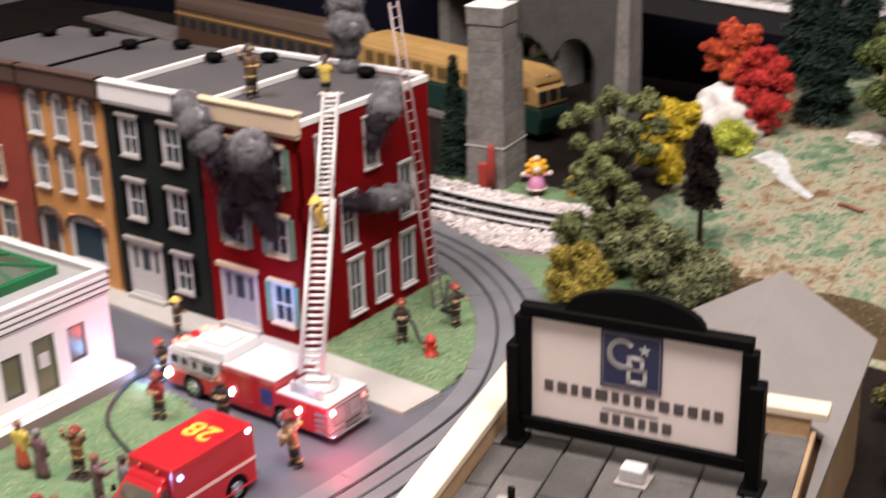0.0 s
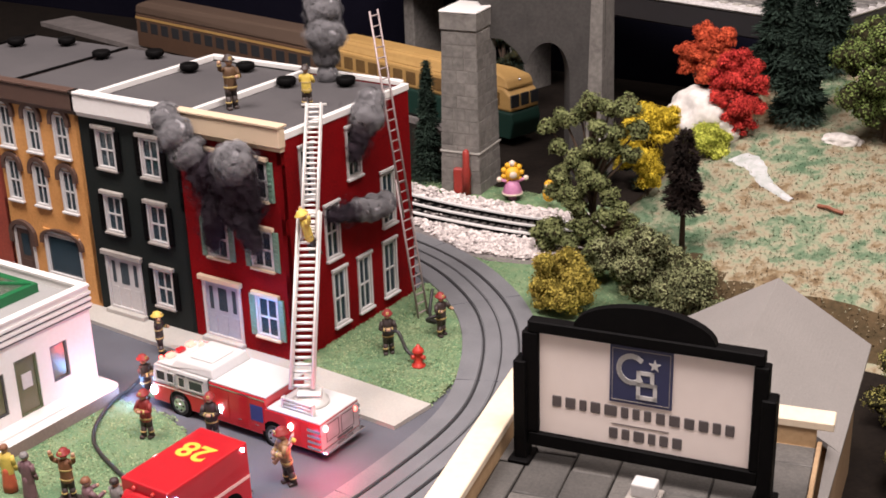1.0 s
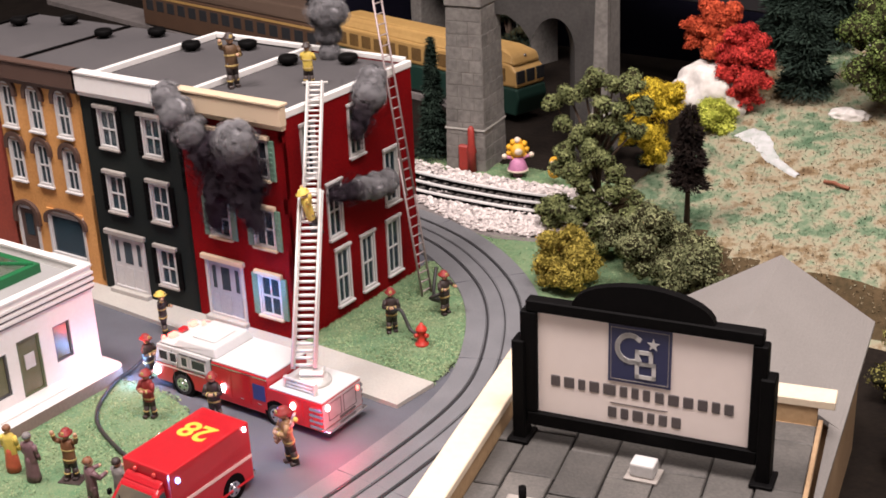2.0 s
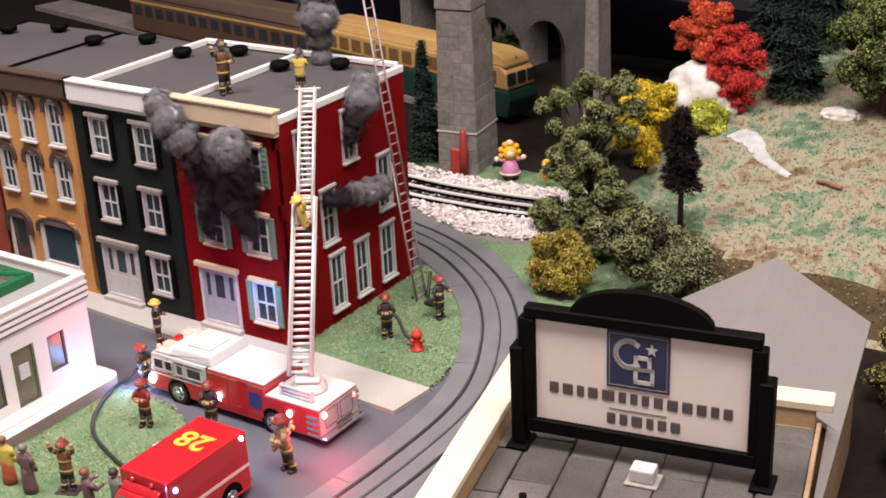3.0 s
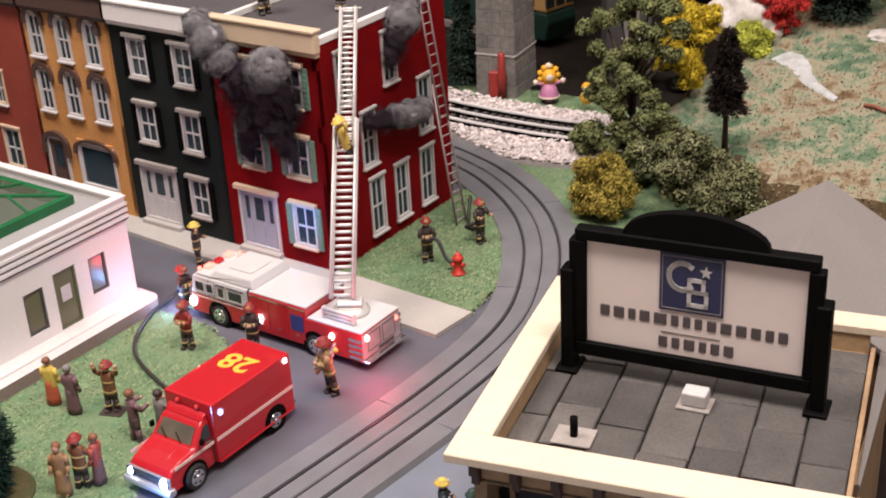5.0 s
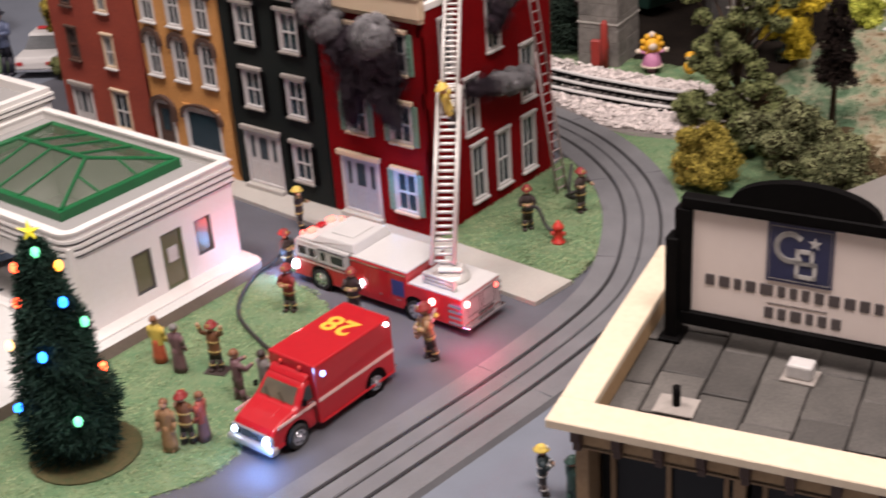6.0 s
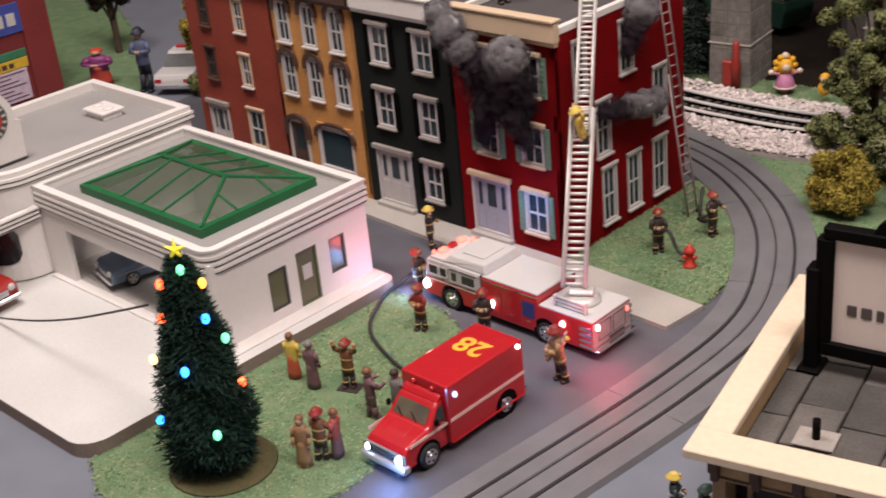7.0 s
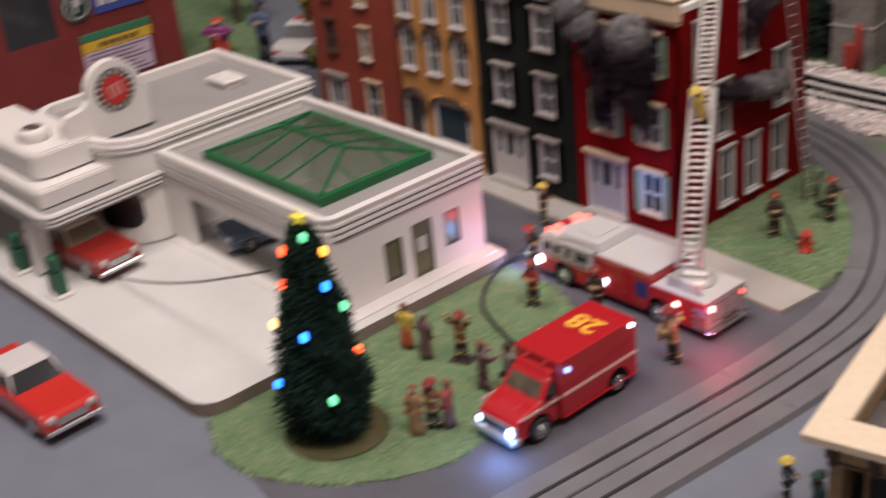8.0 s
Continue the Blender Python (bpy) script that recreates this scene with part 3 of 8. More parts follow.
# ---- filling station ----
def rrect(x0, x1, y0, y1, r=(0, 0, 0, 0), n=6):
    """A rectangle's outline, counter-clockwise, with its corners (x0 y0, x1 y0, x1 y1, x0 y1) rounded."""
    out = []
    for (cx, cy, sx, sy), rad, a0 in zip(((x0, y0, 1, 1), (x1, y0, -1, 1), (x1, y1, -1, -1), (x0, y1, 1, -1)), r, (180, 270, 0, 90)):
        if rad <= 0:
            out.append((cx, cy))
            continue
        for k in range(n + 1):
            a = math.radians(a0 + 90 * k / n)
            out.append((cx + sx * rad + rad * math.cos(a), cy + sy * rad + rad * math.sin(a)))
    return out


def grown(poly, d):
    """The outline moved outwards by d (counter-clockwise outline)."""
    n, out = len(poly), []
    for i in range(n):
        p, a, b = Vector(poly[i]), Vector(poly[i - 1]), Vector(poly[(i + 1) % n])
        e0, e1 = (p - a).normalized(), (b - p).normalized()
        n0, n1 = Vector((e0.y, -e0.x)), Vector((e1.y, -e1.x))
        m = n0 + n1
        m = m / max(m.dot(n0), 0.3) if m.length > 1e-6 else n0
        out.append(tuple(p + m * d))
    return out


def shell(bm, poly, z0, z1, th, mi=0):
    """A closed band of wall along an outline, th thick inwards."""
    inner = grown(poly, -th)
    rows = [[bm.verts.new((x, y, z)) for x, y in q] for q, z in ((poly, z0), (poly, z1), (inner, z1), (inner, z0))]
    n = len(poly)
    for a in range(4):
        for k in range(n):
            f = bm.faces.new((rows[a][k], rows[a][(k + 1) % n], rows[(a + 1) % 4][(k + 1) % n], rows[(a + 1) % 4][k]))
            f.material_index = mi


bm = B()
prism(bm, rrect(-62, -9.3, -44.3, -11.9, (4, 2.2, 1.2, 0)), 0.0, 1.25, 0, 1)
setting("apron", bm, [M_CONCRETE, M_KERB], "pale concrete apron with brown kerb sides")
bm = B()
prism(bm, rrect(-37, -10.4, -29.8, -12.1, (0, 0.6, 0.6, 0)), 1.25, 1.42)
setting("plinth", bm, M_WHITE, "low white plinth under the filling station")

gas = thing("filling_station", cm(0, 0, 1.42), "white streamlined model filling station with green skylight", "filling station")
GX0, GX1, GY0, GY1, GT = -37.4, -11.9, -29.3, -12.4, 7.6
b = B()
wall(b, GY1 - GY0, 0, GT, [(5.5, 7.5, 0.9, 4.6), (8.6, 10.9, 0.02, 5.1), (12.3, 14.1, 1.6, 4.9)], 0.5)
part("wall", b, M_WHITE, gas, "white side wall with door and windows", cm(GX1, GY0, 0, 0, 0, 90))
b = B()
wall(b, GX1 - GX0 - 0.51, 0, GT, [(3.8, 20.5, 0.02, 5.2)], 0.5)
part("wall", b, M_WHITE, gas, "white front wall with a wide garage opening", cm(GX0, GY0))
b = B()
box(b, GX0, GX1 - 0.51, GY1 - 0.5, GY1, 0, GT)
part("wall", b, M_WHITE, gas)
b = B()
box(b, GX0, GX0 + 0.5, GY0 + 0.51, GY1 - 0.51, 0, GT)
part("wall", b, M_WHITE, gas)
b = B()
box(b, GX0 + 0.51, GX1 - 0.51, GY0 + 0.51, GY1 - 0.51, 0.0, 0.06)
part("garage_floor", b, mat("garage_floor", (0.50, 0.48, 0.46), 0.6, color2=(0.36, 0.34, 0.33), grain=200, blotch=20, amount=0.9), gas)
MAIN = rrect(GX0, GX1 + 0.12, GY0 - 0.12, GY1 + 0.12, (0, 1.3, 0, 0))
b = B()
shell(b, MAIN, GT - 1.0, GT + 1.05, 0.55)
part("parapet", b, M_WHITE, gas, "white rounded parapet")
for z in (GT - 0.9, GT - 0.35, GT + 0.2):
    b = B()
    shell(b, grown(MAIN, 0.05), z, z + 0.16, 0.3)
    part("band", b, M_LINE, gas, "thin dark band round the parapet")
    b = B()
    shell(b, grown(MAIN, 0.12), z + 0.17, z + 0.42, 0.4)
    part("moulding", b, M_WHITE, gas, "rounded white moulding")
b = B()
shell(b, grown(MAIN, 0.1), GT + 1.05, GT + 1.25, 0.75)
part("coping", b, M_WHITE, gas)
SKX0, SKX1, SKY0, SKY1, SKZ = -33.7, -15.9, -26.8, -14.1, GT + 0.35
for x0, x1, y0, y1 in ((GX0 + 0.4, SKX0 + 0.3, GY0 + 0.4, GY1 - 0.4), (SKX1 - 0.3, GX1 - 0.4, GY0 + 0.4, GY1 - 0.4), (SKX0 + 0.31, SKX1 - 0.31, GY0 + 0.4, SKY0 + 0.3), (SKX0 + 0.31, SKX1 - 0.31, SKY1 - 0.3, GY1 - 0.4)):
    b = B()
    box(b, x0, x1, y0, y1, GT - 0.1, GT + 0.35)
    part("roof", b, M_ROOFGREY, gas, "flat grey roof round the skylight")
for y, z, w, h, nm in ((6.5, 0.9, 2.0, 3.7, "window"), (9.75, 0.02, 2.3, 5.1, "door"), (13.2, 1.6, 1.8, 3.3, "window")):
    b = B()
    ring(b, w, h, 0.2, 0.1, 0.35)
    fr = part(nm, b, mat("olive_frame", (0.09, 0.11, 0.05), 0.5) if nm == "door" else M_LINE, gas, "olive green door" if nm == "door" else "small window with dark pane", cm(GX1, GY0 + y, z, 0, 0, 90))
    b = B()
    box(b, -w / 2 + 0.2, w / 2 - 0.2, 0.2, 0.26, 0.2, h - 0.2)
    part("pane" if nm == "window" else "leaf", b, mat("olive_pane", (0.13, 0.12, 0.07), 0.25, color2=(0.08, 0.09, 0.05)), fr)
    if nm == "door":
        b = B()
        box(b, -0.5, 0.5, 0.12, 0.2, 2.3, 3.6)
        part("notice", b, M_SASH, fr, "small pale notice")
# skylight
M_GREENFRAME = mat("green_frame", (0.008, 0.135, 0.042), 0.4, color2=(0.006, 0.085, 0.028), amount=0.8)
sky = part("skylight", B(), M_GREENFRAME, gas, "green hipped glass skylight")
bmk = B()
shell(bmk, rrect(SKX0, SKX1, SKY0, SKY1), SKZ, SKZ + 0.8, 0.7)
part("kerb", bmk, M_GREENFRAME, sky, "thick green kerb")
ym, zr, ze = (SKY0 + SKY1) / 2, SKZ + 2.2, SKZ + 0.75
R0, R1 = Vector((SKX0 + 4.4, ym, zr)), Vector((SKX1 - 4.4, ym, zr))
C = [Vector((SKX0 + 0.4, SKY0 + 0.4, ze)), Vector((SKX1 - 0.4, SKY0 + 0.4, ze)), Vector((SKX1 - 0.4, SKY1 - 0.4, ze)), Vector((SKX0 + 0.4, SKY1 - 0.4, ze))]
M_SKYGLASS = glass("skylight_glass", (0.10, 0.13, 0.09), 0.68, 0.06)
for q in ((C[0], C[1], R1, R0), (C[1], C[2], R1), (C[2], C[3], R0, R1), (C[3], C[0], R0)):
    b = B()
    lo = [b.verts.new(p - Vector((0, 0, 0.06))) for p in q]
    hi = [b.verts.new(p) for p in q]
    b.faces.new(hi)
    b.faces.new(lo[::-1])
    for k in range(len(q)):
        b.faces.new((lo[k], lo[(k + 1) % len(q)], hi[(k + 1) % len(q)], hi[k]))
    part("pane", b, M_SKYGLASS, sky, "cloudy greenish skylight pane").visible_shadow = False
bars = [(R0, R1, 0.22), (C[0], R0, 0.16), (C[3], R0, 0.16), (C[1], R1, 0.16), (C[2], R1, 0.16)]
for k in range(1, 4):
    x = R0.x + (R1.x - R0.x) * (k - 0.5) / 3
    bars += [(Vector((x, ym, zr)), Vector((x, SKY0 + 0.4, ze)), 0.12), (Vector((x, ym, zr)), Vector((x, SKY1 - 0.4, ze)), 0.12)]
for t in (0.33, 0.66):
    for a0, a1, rr in ((C[1], C[2], R1), (C[3], C[0], R0)):
        e = a0.lerp(a1, t)
        bars.append((rr.lerp(a0 if t < 0.5 else a1, 0.35), e, 0.11))
for p, q, w in bars:
    b = B()
    rod(b, p + Vector((0, 0, 0.06)), q + Vector((0, 0, 0.06)), w, n=6, smooth=False)
    part("glazing_bar", b, M_GREENFRAME, sky)
M_SHOPBLACK = mat("dark_office_glass", (0.018, 0.018, 0.02), 0.12, bump=0)
# taller office block with a rounded corner
OFF = rrect(-54.2, -37.5, -33.8, -11.4, (3, 4.2, 0, 0), 8)
b = B()
shell(b, OFF, 0, 9.6, 0.6)
part("office_wall", b, M_WHITE, gas, "white office block with rounded corners")
b = B()
shell(b, grown(OFF, 0.12), 9.3, 10.5, 0.9)
part("parapet", b, M_WHITE, gas)
for z in (9.15, 9.6):
    b = B()
    shell(b, grown(OFF, 0.2), z, z + 0.14, 0.3)
    part("band", b, M_LINE, gas)
    b = B()
    shell(b, grown(OFF, 0.32), z + 0.15, z + 0.42, 0.5)
    part("moulding", b, M_WHITE, gas)
b = B()
prism(b, grown(OFF, -0.5), 9.1, 9.65)
part("roof", b, M_ROOFGREY, gas, "flat grey roof")
b = B()
prism(b, rrect(-0.9, 2.1, -1.1, 1.1, (0.1, 0.1, 0.1, 0.1)), 0, 0.5)
box(b, -1.15, 2.35, -1.35, 1.35, 0.5, 0.85, 0, 0.1)
for sx in (-0.3, 1.5):
    lathe(b, [(0.55, 0.85), (0.5, 0.96), (0.01, 1.0)], 14, 0, (sx, 0.0, 0))
part("roof_box", b, M_WHITE, gas, "white roof hatch box", cm(-45.9, -16.1, 9.66))
b = B()
rows = []
for k in range(19):
    a = -112 + 84 * k / 18
    c_ = min(k, 18 - k) / 5
    dz = 1.0 - math.sqrt(max(0.0, 1 - (1 - c_) ** 2)) if c_ < 1 else 0.0
    rows.append([b.verts.new((-41.7 + q * math.cos(math.radians(a)), -29.6 + q * math.sin(math.radians(a)), z)) for q, z in ((4.1, 1.7 + dz), (4.3, 1.7 + dz), (4.3, 5.5 - dz), (4.1, 5.5 - dz))])
for p, q in zip(rows, rows[1:]):
    for k in range(4):
        b.faces.new((p[k], q[k], q[(k + 1) % 4], p[(k + 1) % 4]))
b.faces.new(rows[0])
b.faces.new(rows[-1][::-1])
bmesh.ops.recalc_face_normals(b, faces=b.faces)
part("round_window", b, M_SHOPBLACK, gas, "dark rounded window wrapping the office corner")
# stepped sign tower over the office front
sg = part("sign_tower", B(), M_WHITE, gas, "white stepped sign tower")
b = B()
FX, FY, FZ = -41.8, -30.1, 14.2
outline = [(-34.9, 9.75), (-27.0, 9.75), (-26.8, 13.4)]
for k in range(15):
    a = math.radians(-12 + 200 * k / 14)
    outline.append((FY + 2.8 * math.cos(a), FZ + 2.8 * math.sin(a)))
outline += [(-33.6, 13.2), (-35.3, 12.9), (-35.8, 12.2), (-35.8, 10.4), (-35.5, 9.9)]
lo = [b.verts.new((FX, y, z)) for y, z in outline]
hi = [b.verts.new((FX - 1.0, y, z)) for y, z in outline]
b.faces.new(lo)
b.faces.new(hi[::-1])
for k in range(len(outline)):
    b.faces.new((lo[k], hi[k], hi[(k + 1) % len(outline)], lo[(k + 1) % len(outline)]))
bmesh.ops.recalc_face_normals(b, faces=b.faces)
part("slab", b, M_WHITE, sg)
b = B()
box(b, FX, FX + 0.14, -35.4, -27.0, 9.78, 9.92)
part("band", b, M_LINE, sg, "thin dark band at the slab's foot")
M_SIGNPINK = mat("sign_pink", (0.62, 0.26, 0.24), 0.5)
M_SIGNRED = mat("sign_red", (0.50, 0.03, 0.03), 0.45, amount=0.3)
for r, x, m_, nm in ((2.05, 0.12, mat("sign_dark", (0.075, 0.07, 0.062), 0.5), "dark sign ring"), (1.4, 0.2, M_SIGNRED, "red round emblem")):
    b = B()
    rod(b, (FX - 0.1, FY, FZ), (FX + x, FY, FZ), r, n=28)
    part("disc", b, m_, sg, nm)
for k in range(18):
    a = k * math.pi / 9 + 0.1
    b = B()
    box(b, 0.11, 0.16, -0.11, 0.11, -0.2, 0.2)
    part("ring_mark", b, M_SASH, sg, "", cm(FX, FY + 1.73 * math.cos(a), FZ + 1.73 * math.sin(a)) @ pose(0, 0, 0, math.degrees(a) - 90, 0, 0))
for sy in (-0.55, 0.0, 0.55):
    b = B()
    box(b, 0.2, 0.27, sy - 0.16, sy + 0.16, -0.62, 0.62, 0, 0.03)
    part("emblem_stroke", b, M_SIGNPINK, sg, "pale red emblem stroke", cm(FX, FY, FZ, 12, 0, 0))
# canopy over the pumps
def splayed(poly):
    """The canopy's street edge runs a little out of square."""
    return [(x + (0.06 * (-29.65 - y) if x > -50 else 0), y) for x, y in poly]


CAN = splayed(rrect(-60, -37.1, -42.0, -29.65, (2.5, 1.3, 0, 0), 8))
b = B()
prism(b, CAN, 5.6, 6.2)
can = part("canopy", b, M_WHITE, gas, "white canopy with dark bands over the pumps")
b = B()
shell(b, CAN, 5.6, 6.9, 0.4)
part("fascia", b, M_WHITE, can)
for z in (5.7, 6.1, 6.5):
    b = B()
    shell(b, grown(CAN, 0.06), z, z + 0.13, 0.2)
    part("band", b, M_LINE, can)
    b = B()
    shell(b, grown(CAN, 0.13), z + 0.14, z + 0.32, 0.3)
    part("moulding", b, M_WHITE, can)
b = B()
prism(b, grown(CAN, -0.5), 6.21, 6.5)
part("deck", b, M_ROOFGREY, can)
for poly, z0, z1 in ((rrect(-58, -39.7, -40.9, -33.0, (2, 0.6, 0, 0), 8), 6.51, 8.0), (rrect(-56.5, -41.6, -39.9, -33.9, (2, 1.6, 0, 0), 8), 8.36, 10.6)):
    b = B()
    prism(b, splayed(poly), z0, z1)
    prism(b, splayed(grown(poly, -0.12)), z1, z1 + 0.16)
    prism(b, splayed(grown(poly, -0.38)), z1 + 0.16, z1 + 0.3)
    part("tier", b, M_WHITE, can, "raised white deck on the canopy")
    b = B()
    shell(b, splayed(grown(poly, 0.04)), z0 + 0.01, z0 + 0.13, 0.2)
    part("band", b, M_LINE, can)
b = B()
lathe(b, [(1.5, 0), (1.5, 0.9), (1.3, 1.15), (0.95, 1.15)], 24)
fan = part("roof_fan", b, M_WHITE, can, "round white roof fan housing", cm(-45.2, -37.4, 10.9))
b = B()
lathe(b, [(0.9, 1.0), (0.9, 1.17), (0.2, 1.2)], 20)
part("grille", b, M_LINE, fan, "dark round fan grille")
for x in (-56, -41):
    b = B()
    box(b, x - 0.7, x + 0.7, -42.0, -40.2, 0, 5.6, 0, 0.3, 2)
    part("pillar", b, M_WHITE, can)

# ---- office house with the roof sign ----
# near-black panel colour stands for the unlit inside behind the front openings
M_OPENINGDARK = mat("unlit_opening_dark", (0.010, 0.009, 0.009), 0.3, bump=0, spec=0.25)
M_FRIEZE = mat("tan_frieze", (0.46, 0.31, 0.165), 0.7, color2=(0.32, 0.20, 0.10), grain=300, blotch=30, amount=0.8)
office = thing("office_house", cm(35.3, -34.0, -0.2, 0, 0, 13.3), "wooden model office with a buff parapet and slate roof", "house")
OW, OD, OH = 20.6, 20.8, 14.0
for x0, x1, y0, y1 in ((1.2, OW - 1.2, 1.2, 1.7), (1.2, OW - 1.2, OD - 1.7, OD - 1.2), (1.2, 1.7, 1.71, OD - 1.71), (OW - 1.7, OW - 1.2, 1.71, OD - 1.71)):
    b = B()
    if y1 - y0 < 1 and y0 < 5:
        wall(b, x1 - x0, 0, OH - 1.8, [(0.7, 8.4, 0.5, 11.7), (9.0, 17.4, 0.5, 11.7)], 0.5)
        part("wall", b, M_WOODWALL, office, "timber front wall with dark openings", cm(x0, y0))
    else:
        box(b, x0, x1, y0, y1, 0, OH - 1.8)
        part("wall", b, M_WOODWALL, office, "timber wall")
for x in (2.4, 10.6):
    b = B()
    box(b, x - 0.5, x + 7.2 + (0.8 if x > 5 else 0), 3.4, 3.5, 0.5, 11.7)
    part("shop_window", b, M_OPENINGDARK, office, "dark panel standing for the unlit inside of the opening")
    for k in range(3):
        b = B()
        xx = x + 0.1 + k * 3.1
        box(b, xx, xx + 0.25, 3.1, 3.38, 0.5, 11.7)
        part("mullion", b, M_WOODWALL, office)
b = B()
box(b, 1.2, OW - 0.7, 1.2, OD - 1.2, OH - 2.2, OH - 1.86)
part("roof", b, M_JOINT, office, "flat roof bed under the slabs")
for x0, x1, y0, y1 in ((0, OW, 0, 2.3), (0, OW, OD - 1.7, OD), (0, 1.9, 2.31, OD - 1.71)):
    b = B()
    box(b, x0, x1, y0, y1, OH - 0.55, OH, 0, 0.06)
    part("coping", b, M_BUFF, office, "broad buff parapet board")
for x0, x1, y0, y1 in ((1.0, OW - 1.0, 1.0, 2.1), (1.0, OW - 1.0, OD - 1.6, OD - 1.0), (1.0, 1.8, 2.11, OD - 1.61)):
    b = B()
    box(b, x0, x1, y0, y1, OH - 1.86, OH - 0.56)
    part("parapet", b, M_FRIEZE, office, "tan wooden parapet face")
b = B()
box(b, OW - 0.9, OW - 0.62, 2.31, OD - 1.71, OH - 1.86, OH - 1.25, 0, 0.04)
part("edge_strip", b, M_WOODWALL, office, "thin brown wooden edge strip")
for k in range(9):
    b = B()
    x = 1.5 + k * 2.2
    box(b, x - 0.25, x + 0.25, 0.25, 1.0, OH - 1.35, OH - 0.56, 0, 0.05)
    box(b, x - 0.2, x + 0.2, 0.55, 1.0, OH - 2.0, OH - 1.35)
    part("bracket", b, M_BROWN, office, "small wooden eaves bracket")
# slabs of the roof
xs, rnd = 0.8, random.Random(5)
col = 0
while xs < OW - 0.9:
    w = min(2.72, OW - 0.9 - xs)
    y = 2.25 - (1.7 if col % 2 else 0.2)
    while y < OD - 1.7:
        hgt = rnd.choice((4.2, 4.7, 5.3))
        y0, y1 = max(y, 2.2), min(y + hgt, OD - 1.7)
        if y1 - y0 > 0.5 and xs + w - max(xs, 1.86) > 0.4:
            b = B()
            z = OH - 1.62 + rnd.uniform(-0.05, 0.06)
            vs = box(b, max(xs, 1.86) + 0.05, xs + w - 0.05, y0 + 0.05, y1 - 0.05, OH - 1.86, z)
            for v in vs:
                v.co.x += rnd.uniform(-0.06, 0.06)
                v.co.y += rnd.uniform(-0.06, 0.06)
            bmesh.ops.bevel(b, geom=[e for e in b.edges if e.verts[0].co.z > OH - 1.75 and e.verts[1].co.z > OH - 1.75], offset=0.07, segments=1, affect="EDGES")
            part("slate_slab", b, M_SLATE, office)
        y += hgt
    xs += 2.72
    col += 1
vb = thing("roof_vent_box", office.matrix_basis @ cm(11.0, 10.6, OH - 1.6, 0, 0, -4), "small white metal vent box on the slate roof", "roof vent")
b = B()
box(b, -0.95, 0.95, -0.8, 0.8, 0, 0.14, 0, 0.03)
part("flange", b, M_TRIMGREY, vb)
b = B()
box(b, -0.7, 0.7, -0.55, 0.55, 0.14, 1.0, 0, 0.12, 2)
part("hood", b, M_SASH, vb, "white hood")
st = solid("roof_stub_pipe", B(), M_BLACK, office.matrix_basis @ cm(5.4, 5.6, OH - 1.6), "short dark vent pipe on the slate roof", "vent pipe")
b = B()
box(b, -1.1, 1.1, -0.9, 0.9, 0, 0.12, 0, 0.03)
part("flange", b, M_TRIMGREY, st)
b = B()
rod(b, (0, 0, 0.1), (0, 0, 1.3), 0.22, n=10)
part("pipe", b, M_BLACK, st)
# roof sign
sign = thing("roof_sign", cm(36.3, -20.66, 12.78, 0, 0, 10) @ Matrix.Diagonal((0.88, 1, 0.962, 1)), "black-framed pale roof sign with a navy emblem", "sign")
SW = 14.4
b = B()
box(b, -0.35, SW + 0.25, -0.12, 0.12, 1.2, 8.4)
part("board", b, M_SIGNFACE, sign, "pale sign face")
for x0, x1, z0, z1 in ((-0.5, SW + 0.4, 8.25, 9.0), (-0.5, SW + 0.4, 0.55, 1.5), (-0.9, 0.25, 1.51, 8.24), (SW - 0.2, SW + 0.75, 1.51, 8.24)):
    b = B()
    box(b, x0, x1, -0.42, 0.42, z0, z1, 0, 0.08)
    part("frame", b, M_BLACK, sign, "black sign frame bar")
for x, zt in ((-1.0, 6.3), (SW + 0.85, 6.3)):
    b = B()
    box(b, x - 0.45, x + 0.45, -0.6, 0.6, -0.45, zt, 0, 0.08)
    part("post", b, M_BLACK, sign, "black sign post")
    b = B()
    box(b, x - 0.75, x + 0.75, -0.95, 0.95, -0.66, -0.36, 0, 0.06)
    part("foot", b, M_BLACK, sign)
b = B()
arc = [(SW / 2 + 4.6 * math.cos(math.radians(a)), 8.95 + 1.75 * math.sin(math.radians(a))) for a in range(0, 181, 12)]
lo = [b.verts.new((x, -0.3, z)) for x, z in arc]
hi = [b.verts.new((x, 0.3, z)) for x, z in arc]
b.faces.new(lo)
b.faces.new(hi[::-1])
for k in range(len(arc)):
    b.faces.new((lo[k], hi[k], hi[(k + 1) % len(arc)], lo[(k + 1) % len(arc)]))
bmesh.ops.recalc_face_normals(b, faces=b.faces)
part("crest", b, M_BLACK, sign, "black curved crest")
b = B()
box(b, 5.05, 9.15, -0.2, -0.1, 4.45, 8.15)
emb = part("emblem", b, M_NAVY, sign, "navy square emblem")
b = B()


def stroke(bm, pts, r, y=-0.24):
    for p, q in zip(pts, pts[1:]):
        d = Vector((q[0] - p[0], q[1] - p[1])).normalized() * r
        nrm = Vector((-d.y, d.x))
        quad = [(p[0] - d.x + nrm.x, p[1] - d.y + nrm.y), (p[0] - d.x - nrm.x, p[1] - d.y - nrm.y), (q[0] + d.x - nrm.x, q[1] + d.y - nrm.y), (q[0] + d.x + nrm.x, q[1] + d.y + nrm.y)]
        lo = [bm.verts.new((x, y, z)) for x, z in quad]
        hi = [bm.verts.new((x, -0.19, z)) for x, z in quad]
        bm.faces.new(lo)
        for k in range(4):
            bm.faces.new((lo[k], lo[(k + 1) % 4], hi[(k + 1) % 4], hi[k]))


